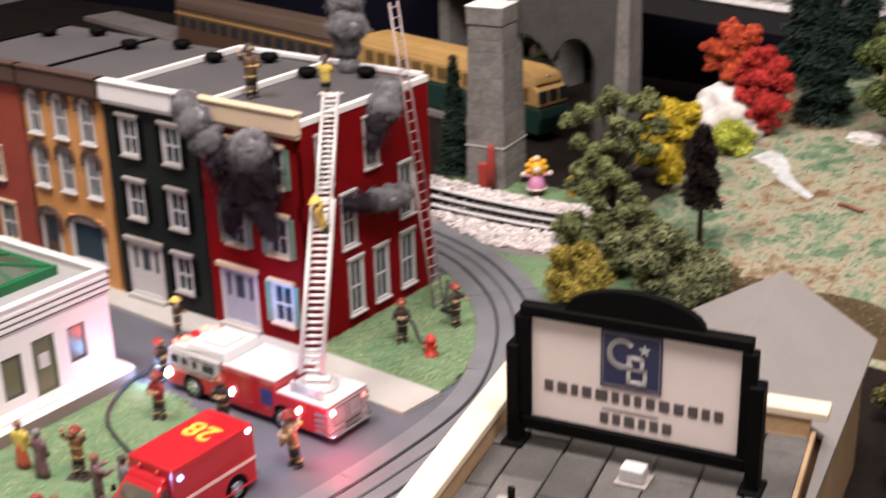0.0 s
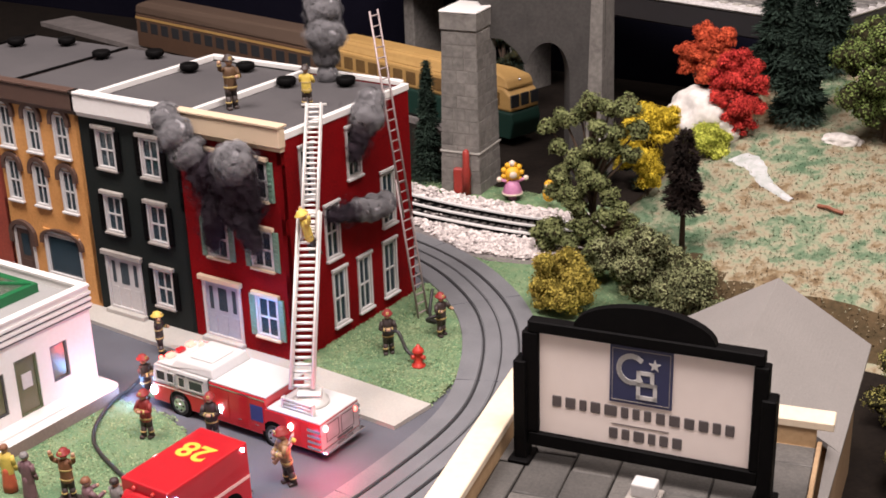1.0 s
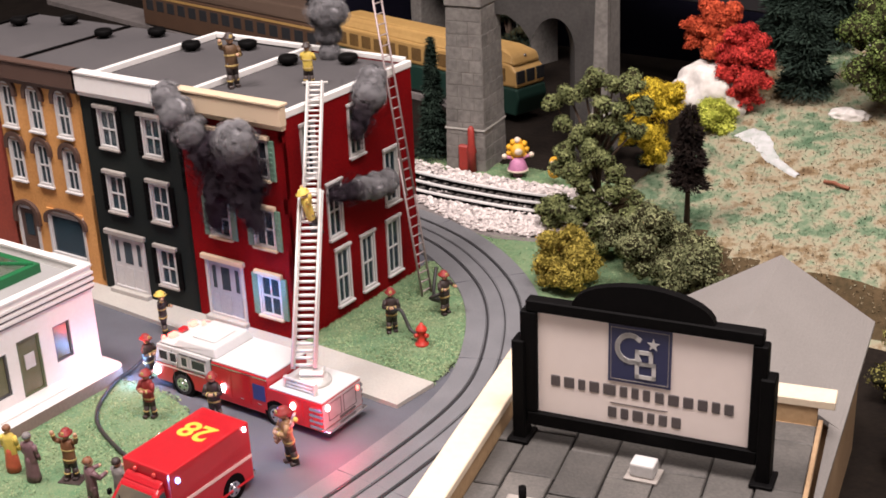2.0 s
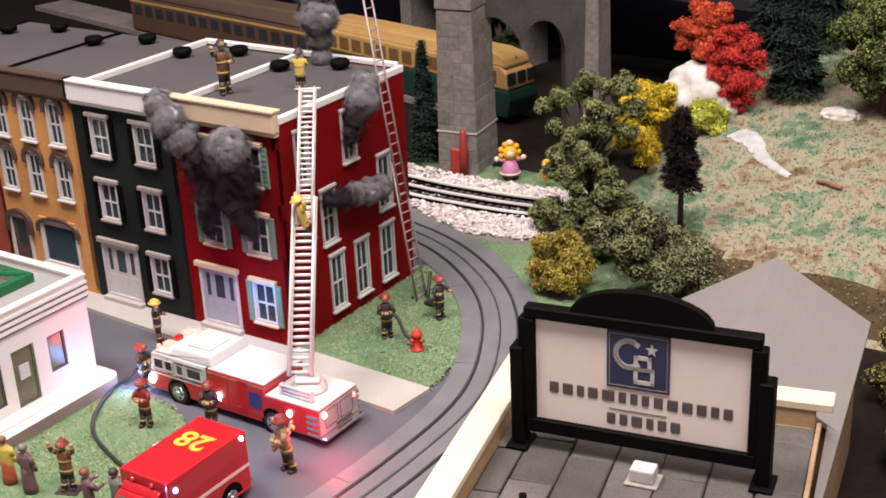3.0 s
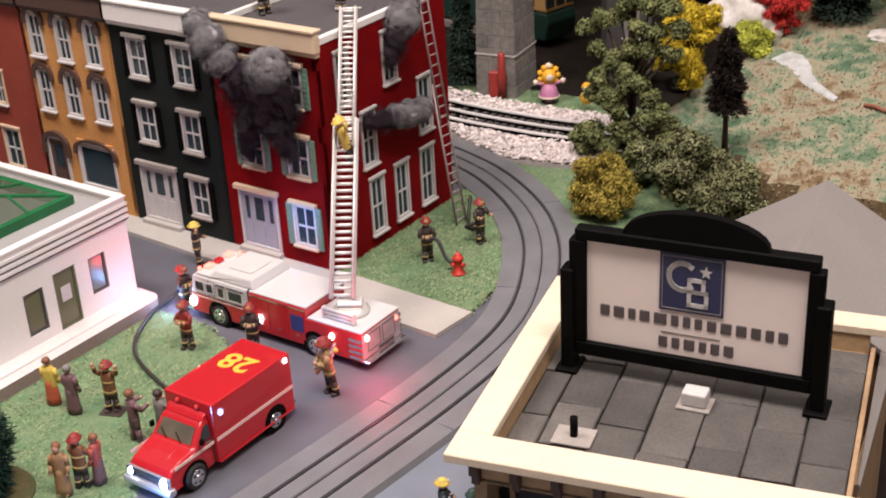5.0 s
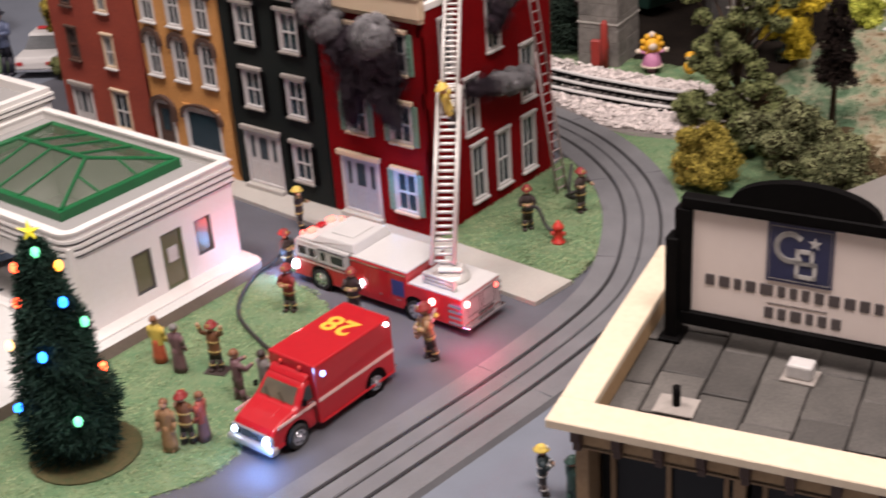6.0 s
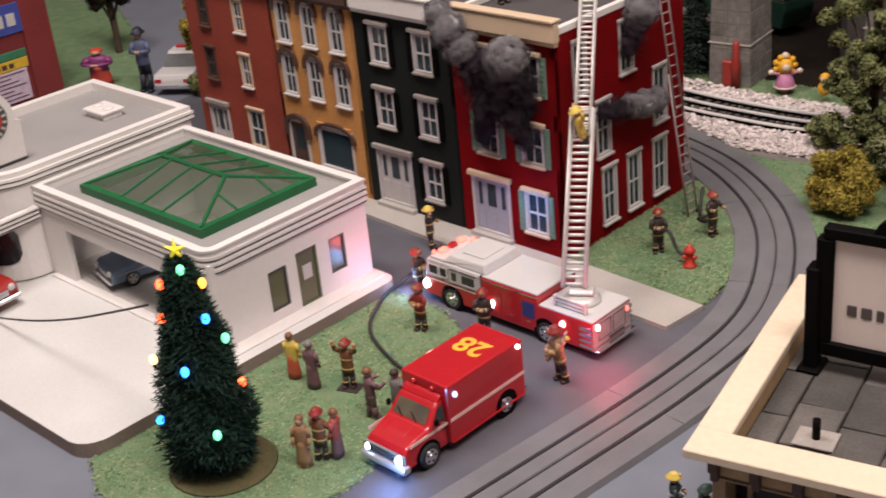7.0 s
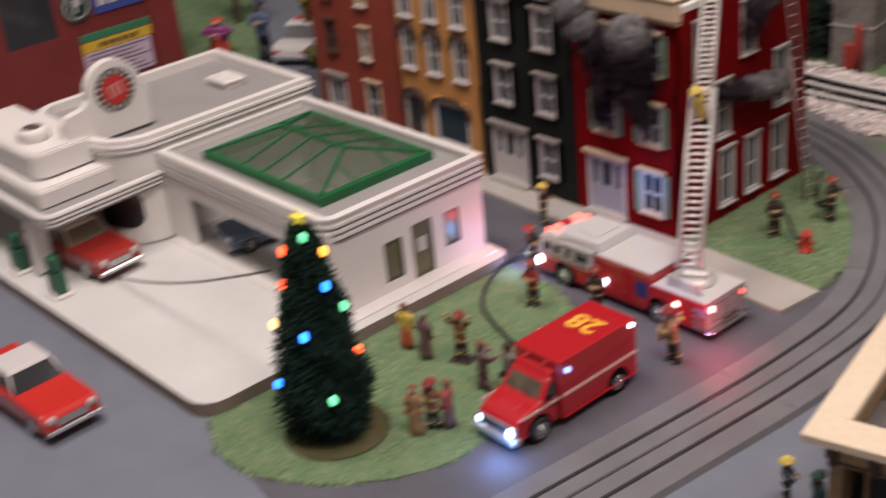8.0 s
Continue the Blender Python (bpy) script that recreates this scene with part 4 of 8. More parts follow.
stroke(b, [(6.5 + 0.85 * math.cos(math.radians(a)), 6.75 + 0.85 * math.sin(math.radians(a))) for a in range(50, 311, 20)], 0.15)
part("emblem_ring", b, M_SASH, emb, "white open ring")
for x0, x1, z0, z1 in ((6.95, 7.85, 5.85, 6.6), (6.95, 8.05, 5.0, 5.85)):
    b = B()
    stroke(b, [(x0, z0), (x1, z0), (x1, z1), (x0, z1), (x0, z0)], 0.13, -0.244)
    part("emblem_square", b, M_SASH, emb, "white hollow square")
b = B()
star = [(7.98 + q * math.sin(k * math.pi / 5), 7.18 + q * math.cos(k * math.pi / 5)) for k, q in enumerate((0.42, 0.17) * 5)]
lo, hi = [b.verts.new((x, -0.24, z)) for x, z in star], [b.verts.new((x, -0.19, z)) for x, z in star]
b.faces.new(lo)
for k in range(10):
    b.faces.new((lo[k], lo[(k + 1) % 10], hi[(k + 1) % 10], hi[k]))
part("emblem_star", b, M_SASH, emb, "white small star")
b = B()
for x0, x1, z0, z1 in ((5.2, 9.0, 4.6, 4.64), (5.2, 9.0, 7.96, 8.0), (5.2, 5.24, 4.64, 7.96), (8.96, 9.0, 4.64, 7.96)):
    box(b, x0, x1, -0.215, -0.19, z0, z1)
part("emblem_border", b, M_TRIMGREY, emb, "thin pale border line")
# the lettering stands as plain bars, as wide as its letters
for z, x, widths in ((3.78, 1.15, (0.62, 0.70, 0.48, 0.66, 0.84, 0.5, 0.48, 0.48)), (3.76, 8.15, (0.58, 0.70, 0.66, 0.62, 0.52, 0.58)), (2.3, 5.05, (0.58, 0.52, 0.70, 0.48, 0.56, 0.62))):
    for w in widths:
        b = B()
        box(b, x, x + w, -0.17, -0.11, z - 0.36, z + 0.36, 0, 0.04)
        part("letter_bar", b, M_GREYPRINT, sign, "dark grey lettering bar")
        x += w + 0.275

b = B()
box(b, 5.2, 9.0, -0.16, -0.11, 2.92, 2.96)
part("rule", b, M_GREYPRINT, sign)

# ---- gabled house behind the office ----
gable = thing("gabled_house", cm(41.15, 6.7, -0.1, 0, 0, 10), "small model house with a grey shingle gable roof", "house")
GW, GL, GE, GR = 6.9, 16.3, 10.6, 14.9
b = B()
box(b, -GW + 0.7, GW - 0.7, -GL + 0.6, -0.6, 0, GE - 0.4)
part("wall", b, M_WOODWALL, gable, "brown timber walls")
for sx in (-1, 1):
    b = B()
    a = [(0, GR), (sx * GW, GE), (sx * GW, GE - 0.35), (0, GR - 0.45)]
    lo = [b.verts.new((x, -GL, z)) for x, z in a]
    hi = [b.verts.new((x, 0, z)) for x, z in a]
    b.faces.new(lo)
    b.faces.new(hi[::-1])
    for k in range(4):
        b.faces.new((lo[k], hi[k], hi[(k + 1) % 4], lo[(k + 1) % 4]))
    bmesh.ops.recalc_face_normals(b, faces=b.faces)
    part("roof", b, M_SHINGLE, gable, "grey shingle roof slope")
b = B()
za, zb = GR - (GR - GE) * 6.2 / GW, GE
v = [b.verts.new(q) for q in ((6.1, -GL, za), (6.9, -GL, zb), (6.9, -30, zb), (6.75, -30, zb + 0.1), (6.1, -GL, za - 0.3), (6.9, -GL, zb - 0.3), (6.9, -30, zb - 0.3), (6.75, -30, zb - 0.2))]
for q in ((0, 3, 2, 1), (4, 5, 6, 7), (0, 1, 5, 4), (1, 2, 6, 5), (2, 3, 7, 6), (3, 0, 4, 7)):
    b.faces.new([v[i] for i in q])
part("wing_roof", b, M_SHINGLE, gable, "narrow grey wing roof beside the office")
b = B()
box(b, 6.4, 6.75, -29.5, -GL + 0.6, 0, GE - 0.35)
part("wing_wall", b, M_WOODWALL, gable)
for y in (-GL + 0.8, -0.9):
    b = B()
    v = [b.verts.new(p) for p in ((-GW + 0.8, y, GE - 0.4), (GW - 0.8, y, GE - 0.4), (0, y, GR - 0.5), (-GW + 0.8, y + 0.3, GE - 0.4), (GW - 0.8, y + 0.3, GE - 0.4), (0, y + 0.3, GR - 0.5))]
    for q in ((0, 1, 2), (5, 4, 3), (0, 3, 4, 1), (1, 4, 5, 2), (2, 5, 3, 0)):
        b.faces.new([v[i] for i in q])
    part("gable_end", b, M_WOODWALL, gable)

# ---- viaduct ----
def pier(name, x, y, rz, w, d, h, label, blocks=True):
    p = thing(name, cm(x, y, 0, 0, 0, rz), label, "viaduct pier", "piers of the viaduct")
    b = B()
    k = 0.86
    lo = [b.verts.new((sx * w / 2, sy * d / 2, 0)) for sx, sy in ((-1, -1), (1, -1), (1, 1), (-1, 1))]
    hi = [b.verts.new((sx * w / 2 * k, sy * d / 2 * k, h - 2)) for sx, sy in ((-1, -1), (1, -1), (1, 1), (-1, 1))]
    b.faces.new(lo[::-1])
    b.faces.new(hi)
    for i in range(4):
        b.faces.new((lo[i], lo[(i + 1) % 4], hi[(i + 1) % 4], hi[i]))
    shaft = part("shaft", b, M_JOINTGREY if blocks else M_PIER, p, "tapered grey stone shaft")
    rnd = random.Random(int(w * 10))
    course, z, row = 1.52, 0.04, 0
    while blocks and z + course < h - 1.9:
        f = 1 - (1 - k) * (z + course / 2) / (h - 2)
        for rz_, side, out in ((0, w * f, d * f / 2), (90, d * f, w * f / 2), (180, w * f, d * f / 2), (270, d * f, w * f / 2)):
            n = 3 if side > 4.5 else 2
            cuts = [-side / 2] + [side * ((j + (0.25 if row % 2 else -0.1)) / n - 0.5 + 0.02) for j in range(1, n + (1 if row % 2 == 0 else 0)) if -0.48 < (j + (0.25 if row % 2 else -0.1)) / n - 0.48 < 0.46] + [side / 2]
            for x0, x1 in zip(cuts, cuts[1:]):
                b = B()
                proud = rnd.uniform(0.04, 0.08)
                vs = box(b, x0 + 0.02, x1 - 0.02, -out - proud, -out + 0.1, z + 0.02, z + course - 0.02)
                for v in vs:
                    if v.co.y < -out:
                        v.co.x += 0.04 * (1 if v.co.x < (x0 + x1) / 2 else -1)
                        v.co.z += 0.04 * (1 if v.co.z < z + course / 2 else -1)
                part("stone_block", b, M_PIER, shaft, "", cm(0, 0, 0, 0, 0, rz_))
        z += course
        row += 1
    b = B()
    box(b, -w / 2 * 0.93, w / 2 * 0.93, -d / 2 * 0.93, d / 2 * 0.93, h - 2, h, 0, 0.1)
    part("cap", b, M_PIER, p, "square concrete cap")
    # added white slab puts the light on the cap's top into its colour
    b = B()
    box(b, -w / 2 * 0.95, w / 2 * 0.95, -d / 2 * 0.95, d / 2 * 0.95, h, h + 0.35, 0, 0.12)
    part("cap_stone", b, M_WHITE, p, "white slab standing for the lit top of the cap")
    b = B()
    shell(b, rrect(-w / 2 - 0.06, w / 2 + 0.06, -d / 2 - 0.06, d / 2 + 0.06), 5.22, 5.42, 0.5)
    part("string_course", b, M_SIDEWALK, p, "pale string course")
    return p


pier("viaduct_pier", -12.6, 49.6, 8, 5.1, 6.4, 22.0, "tall tapered grey stone viaduct pier beside the track")
pier("viaduct_pier", -1.5, 61.1, 8, 3.3, 5.0, 26.0, "slimmer grey concrete viaduct pier further back", False)
# arch wall between the piers, and the dark deck
arch = thing("viaduct_arch", cm(-6.6, 56.5, 0, 0, 0, 40), "concrete viaduct arch between the piers, coloured dark for shade", "viaduct arch")
# concrete darkened in its colour for the shade the arch stands in
M_ARCH = mat("shaded_arch_concrete", (0.055, 0.051, 0.047), 0.9, color2=(0.03, 0.028, 0.026), grain=250, blotch=40, amount=0.9, bump=0.4)
b = B()
out = [(-7.5, 18.6), (-7.5, 27), (7.5, 27), (7.5, 0), (3.2, 0)] + [(0.4 + 2.8 * math.cos(math.radians(a)), 13 + 4.5 * math.sin(math.radians(a))) for a in range(0, 157, 12)] + [(-3.4, 16.8), (-5.0, 18.2)]
lo = [b.verts.new((x, -1.6, z)) for x, z in out]
hi = [b.verts.new((x, 1.6, z)) for x, z in out]
b.faces.new(lo)
b.faces.new(hi[::-1])
for k in range(len(out)):
    b.faces.new((lo[k], hi[k], hi[(k + 1) % len(out)], lo[(k + 1) % len(out)]))
bmesh.ops.recalc_face_normals(b, faces=b.faces)
part("arch_wall", b, M_ARCH, arch, "arch wall coloured dark for shade")
b = B()
box(b, -7.6, 7.6, -1.9, 1.9, 27.0, 27.8, 0, 0.1)
part("string_course", b, M_PIER, arch)
M_RAILDECK = mat("dull_rail", (0.30, 0.29, 0.28), 0.4, 0.6, amount=0.5)
# elevated line behind the hill, on its own dark girder
deck = thing("elevated_track", cm(2.1, 78.8, 0, 0, 0, -13), "double model track in white ballast on a dark elevated deck", "bridge deck")
b = B()
box(b, -62, 21, 0, 15, 15.4, 18.4, 0, 0.2)
part("girder", b, mat("dark_steel", (0.03, 0.028, 0.03), 0.5, 0.3), deck, "dark steel girder")
b = B()
box(b, -62, 21, -0.3, 15.3, 18.41, 19.0, 0, 0.25)
part("ballast_bed", b, mat("white_ballast", (0.62, 0.60, 0.58), 0.9, color2=(0.36, 0.34, 0.33), grain=350, blotch=120, amount=1.0, bump=1.0, spec=0.2), deck, "bed of white ballast")
for y in (2.2, 4.2, 6.2, 9.2, 11.2, 13.2):
    b = B()
    box(b, -62, 21, y - 0.14, y + 0.14, 19.2, 19.55)
    part("rail", b, M_RAILDECK, deck, "dull metal rail")
for k in range(41):
    for y in (4.2, 11.2):
        b = B()
        box(b, -0.45, 0.45, -2.9, 2.9, 19.0, 19.2)
        part("tie", b, M_SIDEWALK, deck, "", cm(-61 + 2 * k, y))
for x in (-58, -34, 17):
    b = B()
    box(b, x - 1.2, x + 1.2, 4, 11, -2, 15.39, 0, 0.15)
    part("bent", b, M_PIER, deck, "plain concrete support")

# ---- hill ----
def hill_z(x, y):
    front = 27.5 + 9.0 * max(0.0, min(1.0, (30 - x) / 16)) + 1.2 * noise.noise(Vector((x * 0.15, 3, 0)))
    s = max(0.0, min(1.0, (y - front + 3.5) / 4.5))
    sx = max(0.0, min(1.0, (x - 8.0 - 0.10 * max(0, y - 40)) / 7))
    s, sx = s * s * (3 - 2 * s), sx * sx * (3 - 2 * sx)
    z = 3.4 + 0.215 * (y - 27) + 0.035 * (x - 30) + 1.0 * noise.noise(Vector((x * 0.08, y * 0.08, 0))) + 0.35 * noise.noise(Vector((x * 0.3, y * 0.3, 5)))
    return max(-0.4, z * s * sx)


bm = B()
nx, ny = 92, 80
grid = [[bm.verts.new((6 + 98 * i / nx, 22 + 80 * j / ny, hill_z(6 + 98 * i / nx, 22 + 80 * j / ny))) for i in range(nx + 1)] for j in range(ny + 1)]
for j in range(ny):
    for i in range(nx):
        f = bm.faces.new((grid[j][i], grid[j][i + 1], grid[j + 1][i + 1], grid[j + 1][i]))
        f.smooth = True
        f.normal_update()
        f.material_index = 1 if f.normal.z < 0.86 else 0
def flock_mat(name, scale, low=1.0, high=1.0):
    """Flock of several colours sprinkled in patches: brown, tan, cream, mint and green."""
    m = bpy.data.materials.new(name)
    m.use_nodes = True
    nt = m.node_tree
    b = nt.nodes["Principled BSDF"]
    b.inputs["Roughness"].default_value, b.inputs["Specular IOR Level"].default_value = 0.95, 0.1
    tc, n1, n2 = nt.nodes.new("ShaderNodeTexCoord"), nt.nodes.new("ShaderNodeTexNoise"), nt.nodes.new("ShaderNodeTexNoise")
    n1.inputs["Scale"].default_value, n1.inputs["Detail"].default_value, n1.inputs["Roughness"].default_value = scale, 7, 0.62
    n2.inputs["Scale"].default_value, n2.inputs["Detail"].default_value = 9, 3
    for n in (n1, n2):
        nt.links.new(tc.outputs["Object"], n.inputs["Vector"])
    ad = nt.nodes.new("ShaderNodeMath")
    ad.operation = "MULTIPLY_ADD"
    ad.inputs[1].default_value, ad.inputs[2].default_value = 0.8, -0.40
    nt.links.new(n2.outputs["Fac"], ad.inputs[0])
    sm = nt.nodes.new("ShaderNodeMath")
    nt.links.new(ad.outputs[0], sm.inputs[0])
    nt.links.new(n1.outputs["Fac"], sm.inputs[1])
    ramp = nt.nodes.new("ShaderNodeValToRGB")
    cols = ((0.25, (0.12, 0.08, 0.045)), (0.35, (0.19, 0.14, 0.08)), (0.44, (0.28, 0.24, 0.165)), (0.51, (0.265, 0.265, 0.18)), (0.59, (0.15, 0.20, 0.125)), (0.72, (0.075, 0.13, 0.075)))
    el = ramp.color_ramp.elements
    el[0].position, el[0].color = cols[0][0], (*cols[0][1], 1)
    el[1].position, el[1].color = cols[-1][0], (*cols[-1][1], 1)
    for p_, c_ in cols[1:-1]:
        el.new(p_).color = (*c_, 1)
    nt.links.new(sm.outputs[0], ramp.inputs[0])
    nt.links.new(ramp.outputs[0], b.inputs["Base Color"])
    bn = nt.nodes.new("ShaderNodeBump")
    bn.inputs["Strength"].default_value, bn.inputs["Distance"].default_value = 0.8, 0.002
    nt.links.new(n1.outputs["Fac"], bn.inputs["Height"])
    nt.links.new(bn.outputs[0], b.inputs["Normal"])
    return vary(m, low, high, True) if low < 1 else m


M_HILL = flock_mat("hill_flock", 55)
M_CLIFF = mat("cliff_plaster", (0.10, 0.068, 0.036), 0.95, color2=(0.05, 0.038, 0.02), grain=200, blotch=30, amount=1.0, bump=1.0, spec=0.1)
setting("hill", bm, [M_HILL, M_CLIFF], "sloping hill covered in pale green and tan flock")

# ---- vehicles ----
M_ENGRED = mat("fire_engine_red", (0.46, 0.011, 0.018), 0.28, color2=(0.36, 0.009, 0.014), grain=150, blotch=20, amount=0.5, bump=0.02, coat=0.4)
M_VANRED = mat("van_red", (0.44, 0.011, 0.018), 0.3, color2=(0.35, 0.008, 0.014), grain=150, blotch=20, amount=0.5, bump=0.02, coat=0.4)
M_VWHITE = mat("vehicle_white", (0.55, 0.54, 0.53), 0.38, color2=(0.46, 0.45, 0.44), amount=0.4, bump=0.02)
M_CHROME = mat("chrome", (0.72, 0.72, 0.74), 0.18, 0.95, amount=0.3, bump=0.03)
M_ALU = mat("ladder_metal", (0.70, 0.68, 0.65), 0.4, 0.25, color2=(0.55, 0.53, 0.5), amount=0.6, bump=0.05)
M_TYRE = mat("tyre_rubber", (0.02, 0.02, 0.021), 0.8, amount=0.3)
M_CARGLASS = mat("car_glass", (0.03, 0.032, 0.035), 0.08, color2=(0.05, 0.05, 0.055), amount=0.4, bump=0)
M_GOLD = mat("gold_print", (0.85, 0.48, 0.06), 0.45, color2=(0.75, 0.36, 0.05), amount=0.6, bump=0)
M_STRIPE = mat("pale_stripe", (0.80, 0.55, 0.50), 0.4, amount=0.3, bump=0)
M_BLUEBOX = mat("blue_badge", (0.03, 0.04, 0.16), 0.4)
L_WHITE, L_BLUE, L_RED = glow("lamp_white", (0.85, 0.92, 1.0), 14), glow("lamp_blue", (0.25, 0.4, 1.0), 6), glow("lamp_red", (1.0, 0.12, 0.09), 5)
M_REDLENS = mat("red_lens", (0.60, 0.05, 0.04), 0.12, amount=0.2, bump=0, coat=0.6)
L_HEAD = glow("headlight_white", (0.6, 0.78, 1.0), 7.0)
L_PINK = glow("lamp_pink", (1.0, 0.5, 0.45), 9)


def lamp(name, p, color, watts, radius=0.3):
    d = bpy.data.lights.new(name, "POINT")
    d.energy, d.color, d.shadow_soft_size = watts, color, radius * S
    o = new(name, d)
    o.location = Vector(p) * S
    return o


def hull(bm, prof, y0, y1, mi=0, bev=0.0, inset=None):
    """A body from a side outline of (x, z), between y0 and y1. inset(z): how far the flanks lean in."""
    f = inset or (lambda z: 0)
    lo = [bm.verts.new((x, y0 + f(z), z)) for x, z in prof]
    hi = [bm.verts.new((x, y1 - f(z), z)) for x, z in prof]
    fs = [bm.faces.new(lo), bm.faces.new(hi[::-1])]
    n = len(prof)
    for k in range(n):
        fs.append(bm.faces.new((lo[k], hi[k], hi[(k + 1) % n], lo[(k + 1) % n])))
    bmesh.ops.recalc_face_normals(bm, faces=fs)
    for q in fs:
        q.material_index = mi
    if bev:
        es = list({e for q in fs for e in q.edges})
        bmesh.ops.bevel(bm, geom=es, offset=bev, segments=2, affect="EDGES", profile=0.5)


def wheel(parent, x, y, r, w, rim=M_CHROME):
    side = -1 if y < 0 else 1
    b = B()
    rod(b, (0, -w / 2, 0), (0, w / 2, 0), r, n=20)
    bmesh.ops.bevel(b, geom=[e for e in b.edges if abs(e.verts[0].co.y - e.verts[1].co.y) < 1e-6], offset=r * 0.12, segments=2, affect="EDGES")
    t = part("wheel", b, M_TYRE, parent, "black tyre on a bright rim", cm(x, y, r))
    b = B()
    rod(b, (0, side * w * 0.42, 0), (0, side * (w / 2 + 0.04), 0), r * 0.62, n=16)
    rod(b, (0, side * w * 0.42, 0), (0, side * (w / 2 + 0.12), 0), r * 0.22, n=10)
    part("rim", b, rim, t, "bright metal rim")
    for k in range(5):
        a = k * 2 * math.pi / 5
        b = B()
        rod(b, (0.42 * r * math.cos(a), side * w * 0.42, 0.42 * r * math.sin(a)), (0.42 * r * math.cos(a), side * (w / 2 + 0.06), 0.42 * r * math.sin(a)), r * 0.09, n=6)
        part("hole", b, M_BLACK, t)


# fire engine; it heads along -x
eng = thing("fire_engine", cm(3.3, -9.5, 0.12), "red and white die-cast model fire engine with raised ladder", "fire engine")
EW = 2.5
b = B()
hull(b, [(-9.0, 0.75), (-9.0, 2.3), (-8.75, 2.45), (-2.5, 2.45), (-2.5, 0.75)], -EW, EW, 0, 0.1)
part("cab_lower", b, M_ENGRED, eng, "red lower cab")
b = B()
hull(b, [(-8.95, 2.46), (-8.6, 4.2), (-2.5, 4.2), (-2.5, 2.46)], -EW + 0.02, EW - 0.02, 0, 0.1)
part("cab_upper", b, M_VWHITE, eng, "white upper cab")
b = B()
hull(b, [(-8.55, 4.2), (-8.35, 4.4), (-6.7, 4.48), (-6.2, 4.98), (-2.35, 5.02), (-1.95, 4.2)], -EW + 0.18, EW - 0.18, 0, 0.14, inset=lambda z: 0.22 if z > 4.6 else 0.0)
part("cab_roof", b, M_VWHITE, eng, "white cab roof stepping up over the crew seats")
b = B()
box(b, -5.4, -3.0, -1.3, 1.3, 5.02, 5.1, 0, 0.03)
part("roof_hatch", b, M_VWHITE, eng, "flat white roof hatch")
for sy in (-1, 1):
    b = B()
    box(b, -5.95, -2.7, min(sy * EW, sy * (EW + 0.05)), max(sy * EW, sy * (EW + 0.05)), 2.6, 4.05, 0, 0.02)
    part("crew_door", b, M_VWHITE, eng, "cream-white crew door panel")
    for x0, x1, z0, z1, o in ((-8.3, -7.35, 2.9, 3.75, 0.0), (-7.1, -6.35, 2.9, 3.75, 0.0), (-5.75, -5.1, 2.85, 3.7, 0.05), (-4.6, -3.1, 2.85, 3.7, 0.05)):
        b = B()
        box(b, x0, x1, sy * (EW + o) - 0.05, sy * (EW + o) + 0.05, z0, z1, 0, 0.04)
        wd = part("window", b, M_CARGLASS, eng, "dark cab window", cm(0, sy * 0.005))
        b = B()
        ring(b, x1 - x0 + 0.16, z1 - z0 + 0.16, 0.09, -0.03, 0.03)
        part("window_frame", b, M_ALU, wd, "bright window frame", cm((x0 + x1) / 2, sy * (EW + o + 0.05), z0 - 0.08))
    for x0, x1 in ((-5.9, -4.95), (-4.75, -2.95)):
        b = B()
        box(b, x0, x1, sy * (EW + 0.1) - 0.06, sy * (EW + 0.1) + 0.06, 3.86, 3.96, 0, 0.02)
        part("visor", b, M_LINE, eng, "dark drip rail over the window")
    b = B()
    tube(b, [(-6.15, sy * (EW + 0.04), 2.5), (-6.15, sy * (EW + 0.16), 2.6), (-6.15, sy * (EW + 0.16), 3.7), (-6.15, sy * (EW + 0.04), 3.8)], 0.045, 6)
    part("grab_rail", b, M_CHROME, eng, "chrome grab rail")
    b = B()
    box(b, -2.4, 3.45, sy * (EW + 0.02) - 0.02, sy * (EW + 0.02) + 0.02, 3.82, 3.92)
    part("top_rail", b, M_CHROME, eng, "bright rail along the body top")
b = B()
v = [b.verts.new(p) for p in ((-8.97, -2.1, 2.7), (-8.97, 2.1, 2.7), (-8.72, 2.1, 4.0), (-8.72, -2.1, 4.0), (-8.8, -2.1, 2.7), (-8.8, 2.1, 2.7), (-8.6, 2.1, 4.0), (-8.6, -2.1, 4.0))]
for q in ((0, 3, 2, 1), (4, 5, 6, 7), (0, 1, 5, 4), (1, 2, 6, 5), (2, 3, 7, 6), (3, 0, 4, 7)):
    b.faces.new([v[i] for i in q])
part("windscreen", b, M_CARGLASS, eng, "dark windscreen")
b = B()
box(b, -9.75, -9.0, -2.45, 2.45, 0.7, 1.35, 0, 0.1)
part("front_bumper", b, M_CHROME, eng, "chrome front bumper")
b = B()
hull(b, [(-2.45, 0.75), (-2.45, 4.05), (3.5, 4.05), (3.5, 3.2), (8.9, 3.2), (8.9, 0.75)], -EW, EW, 0, 0.08)
part("body", b, M_ENGRED, eng, "red equipment body")
b = B()
box(b, -2.4, 3.55, -EW + 0.06, EW - 0.06, 4.06, 4.22, 0, 0.05)
part("body_top", b, M_VWHITE, eng, "flat white body top")
b = B()
box(b, 3.6, 8.95, -EW + 0.05, EW - 0.05, 3.21, 3.38, 0, 0.05)
part("rear_deck", b, M_VWHITE, eng, "white rear deck")
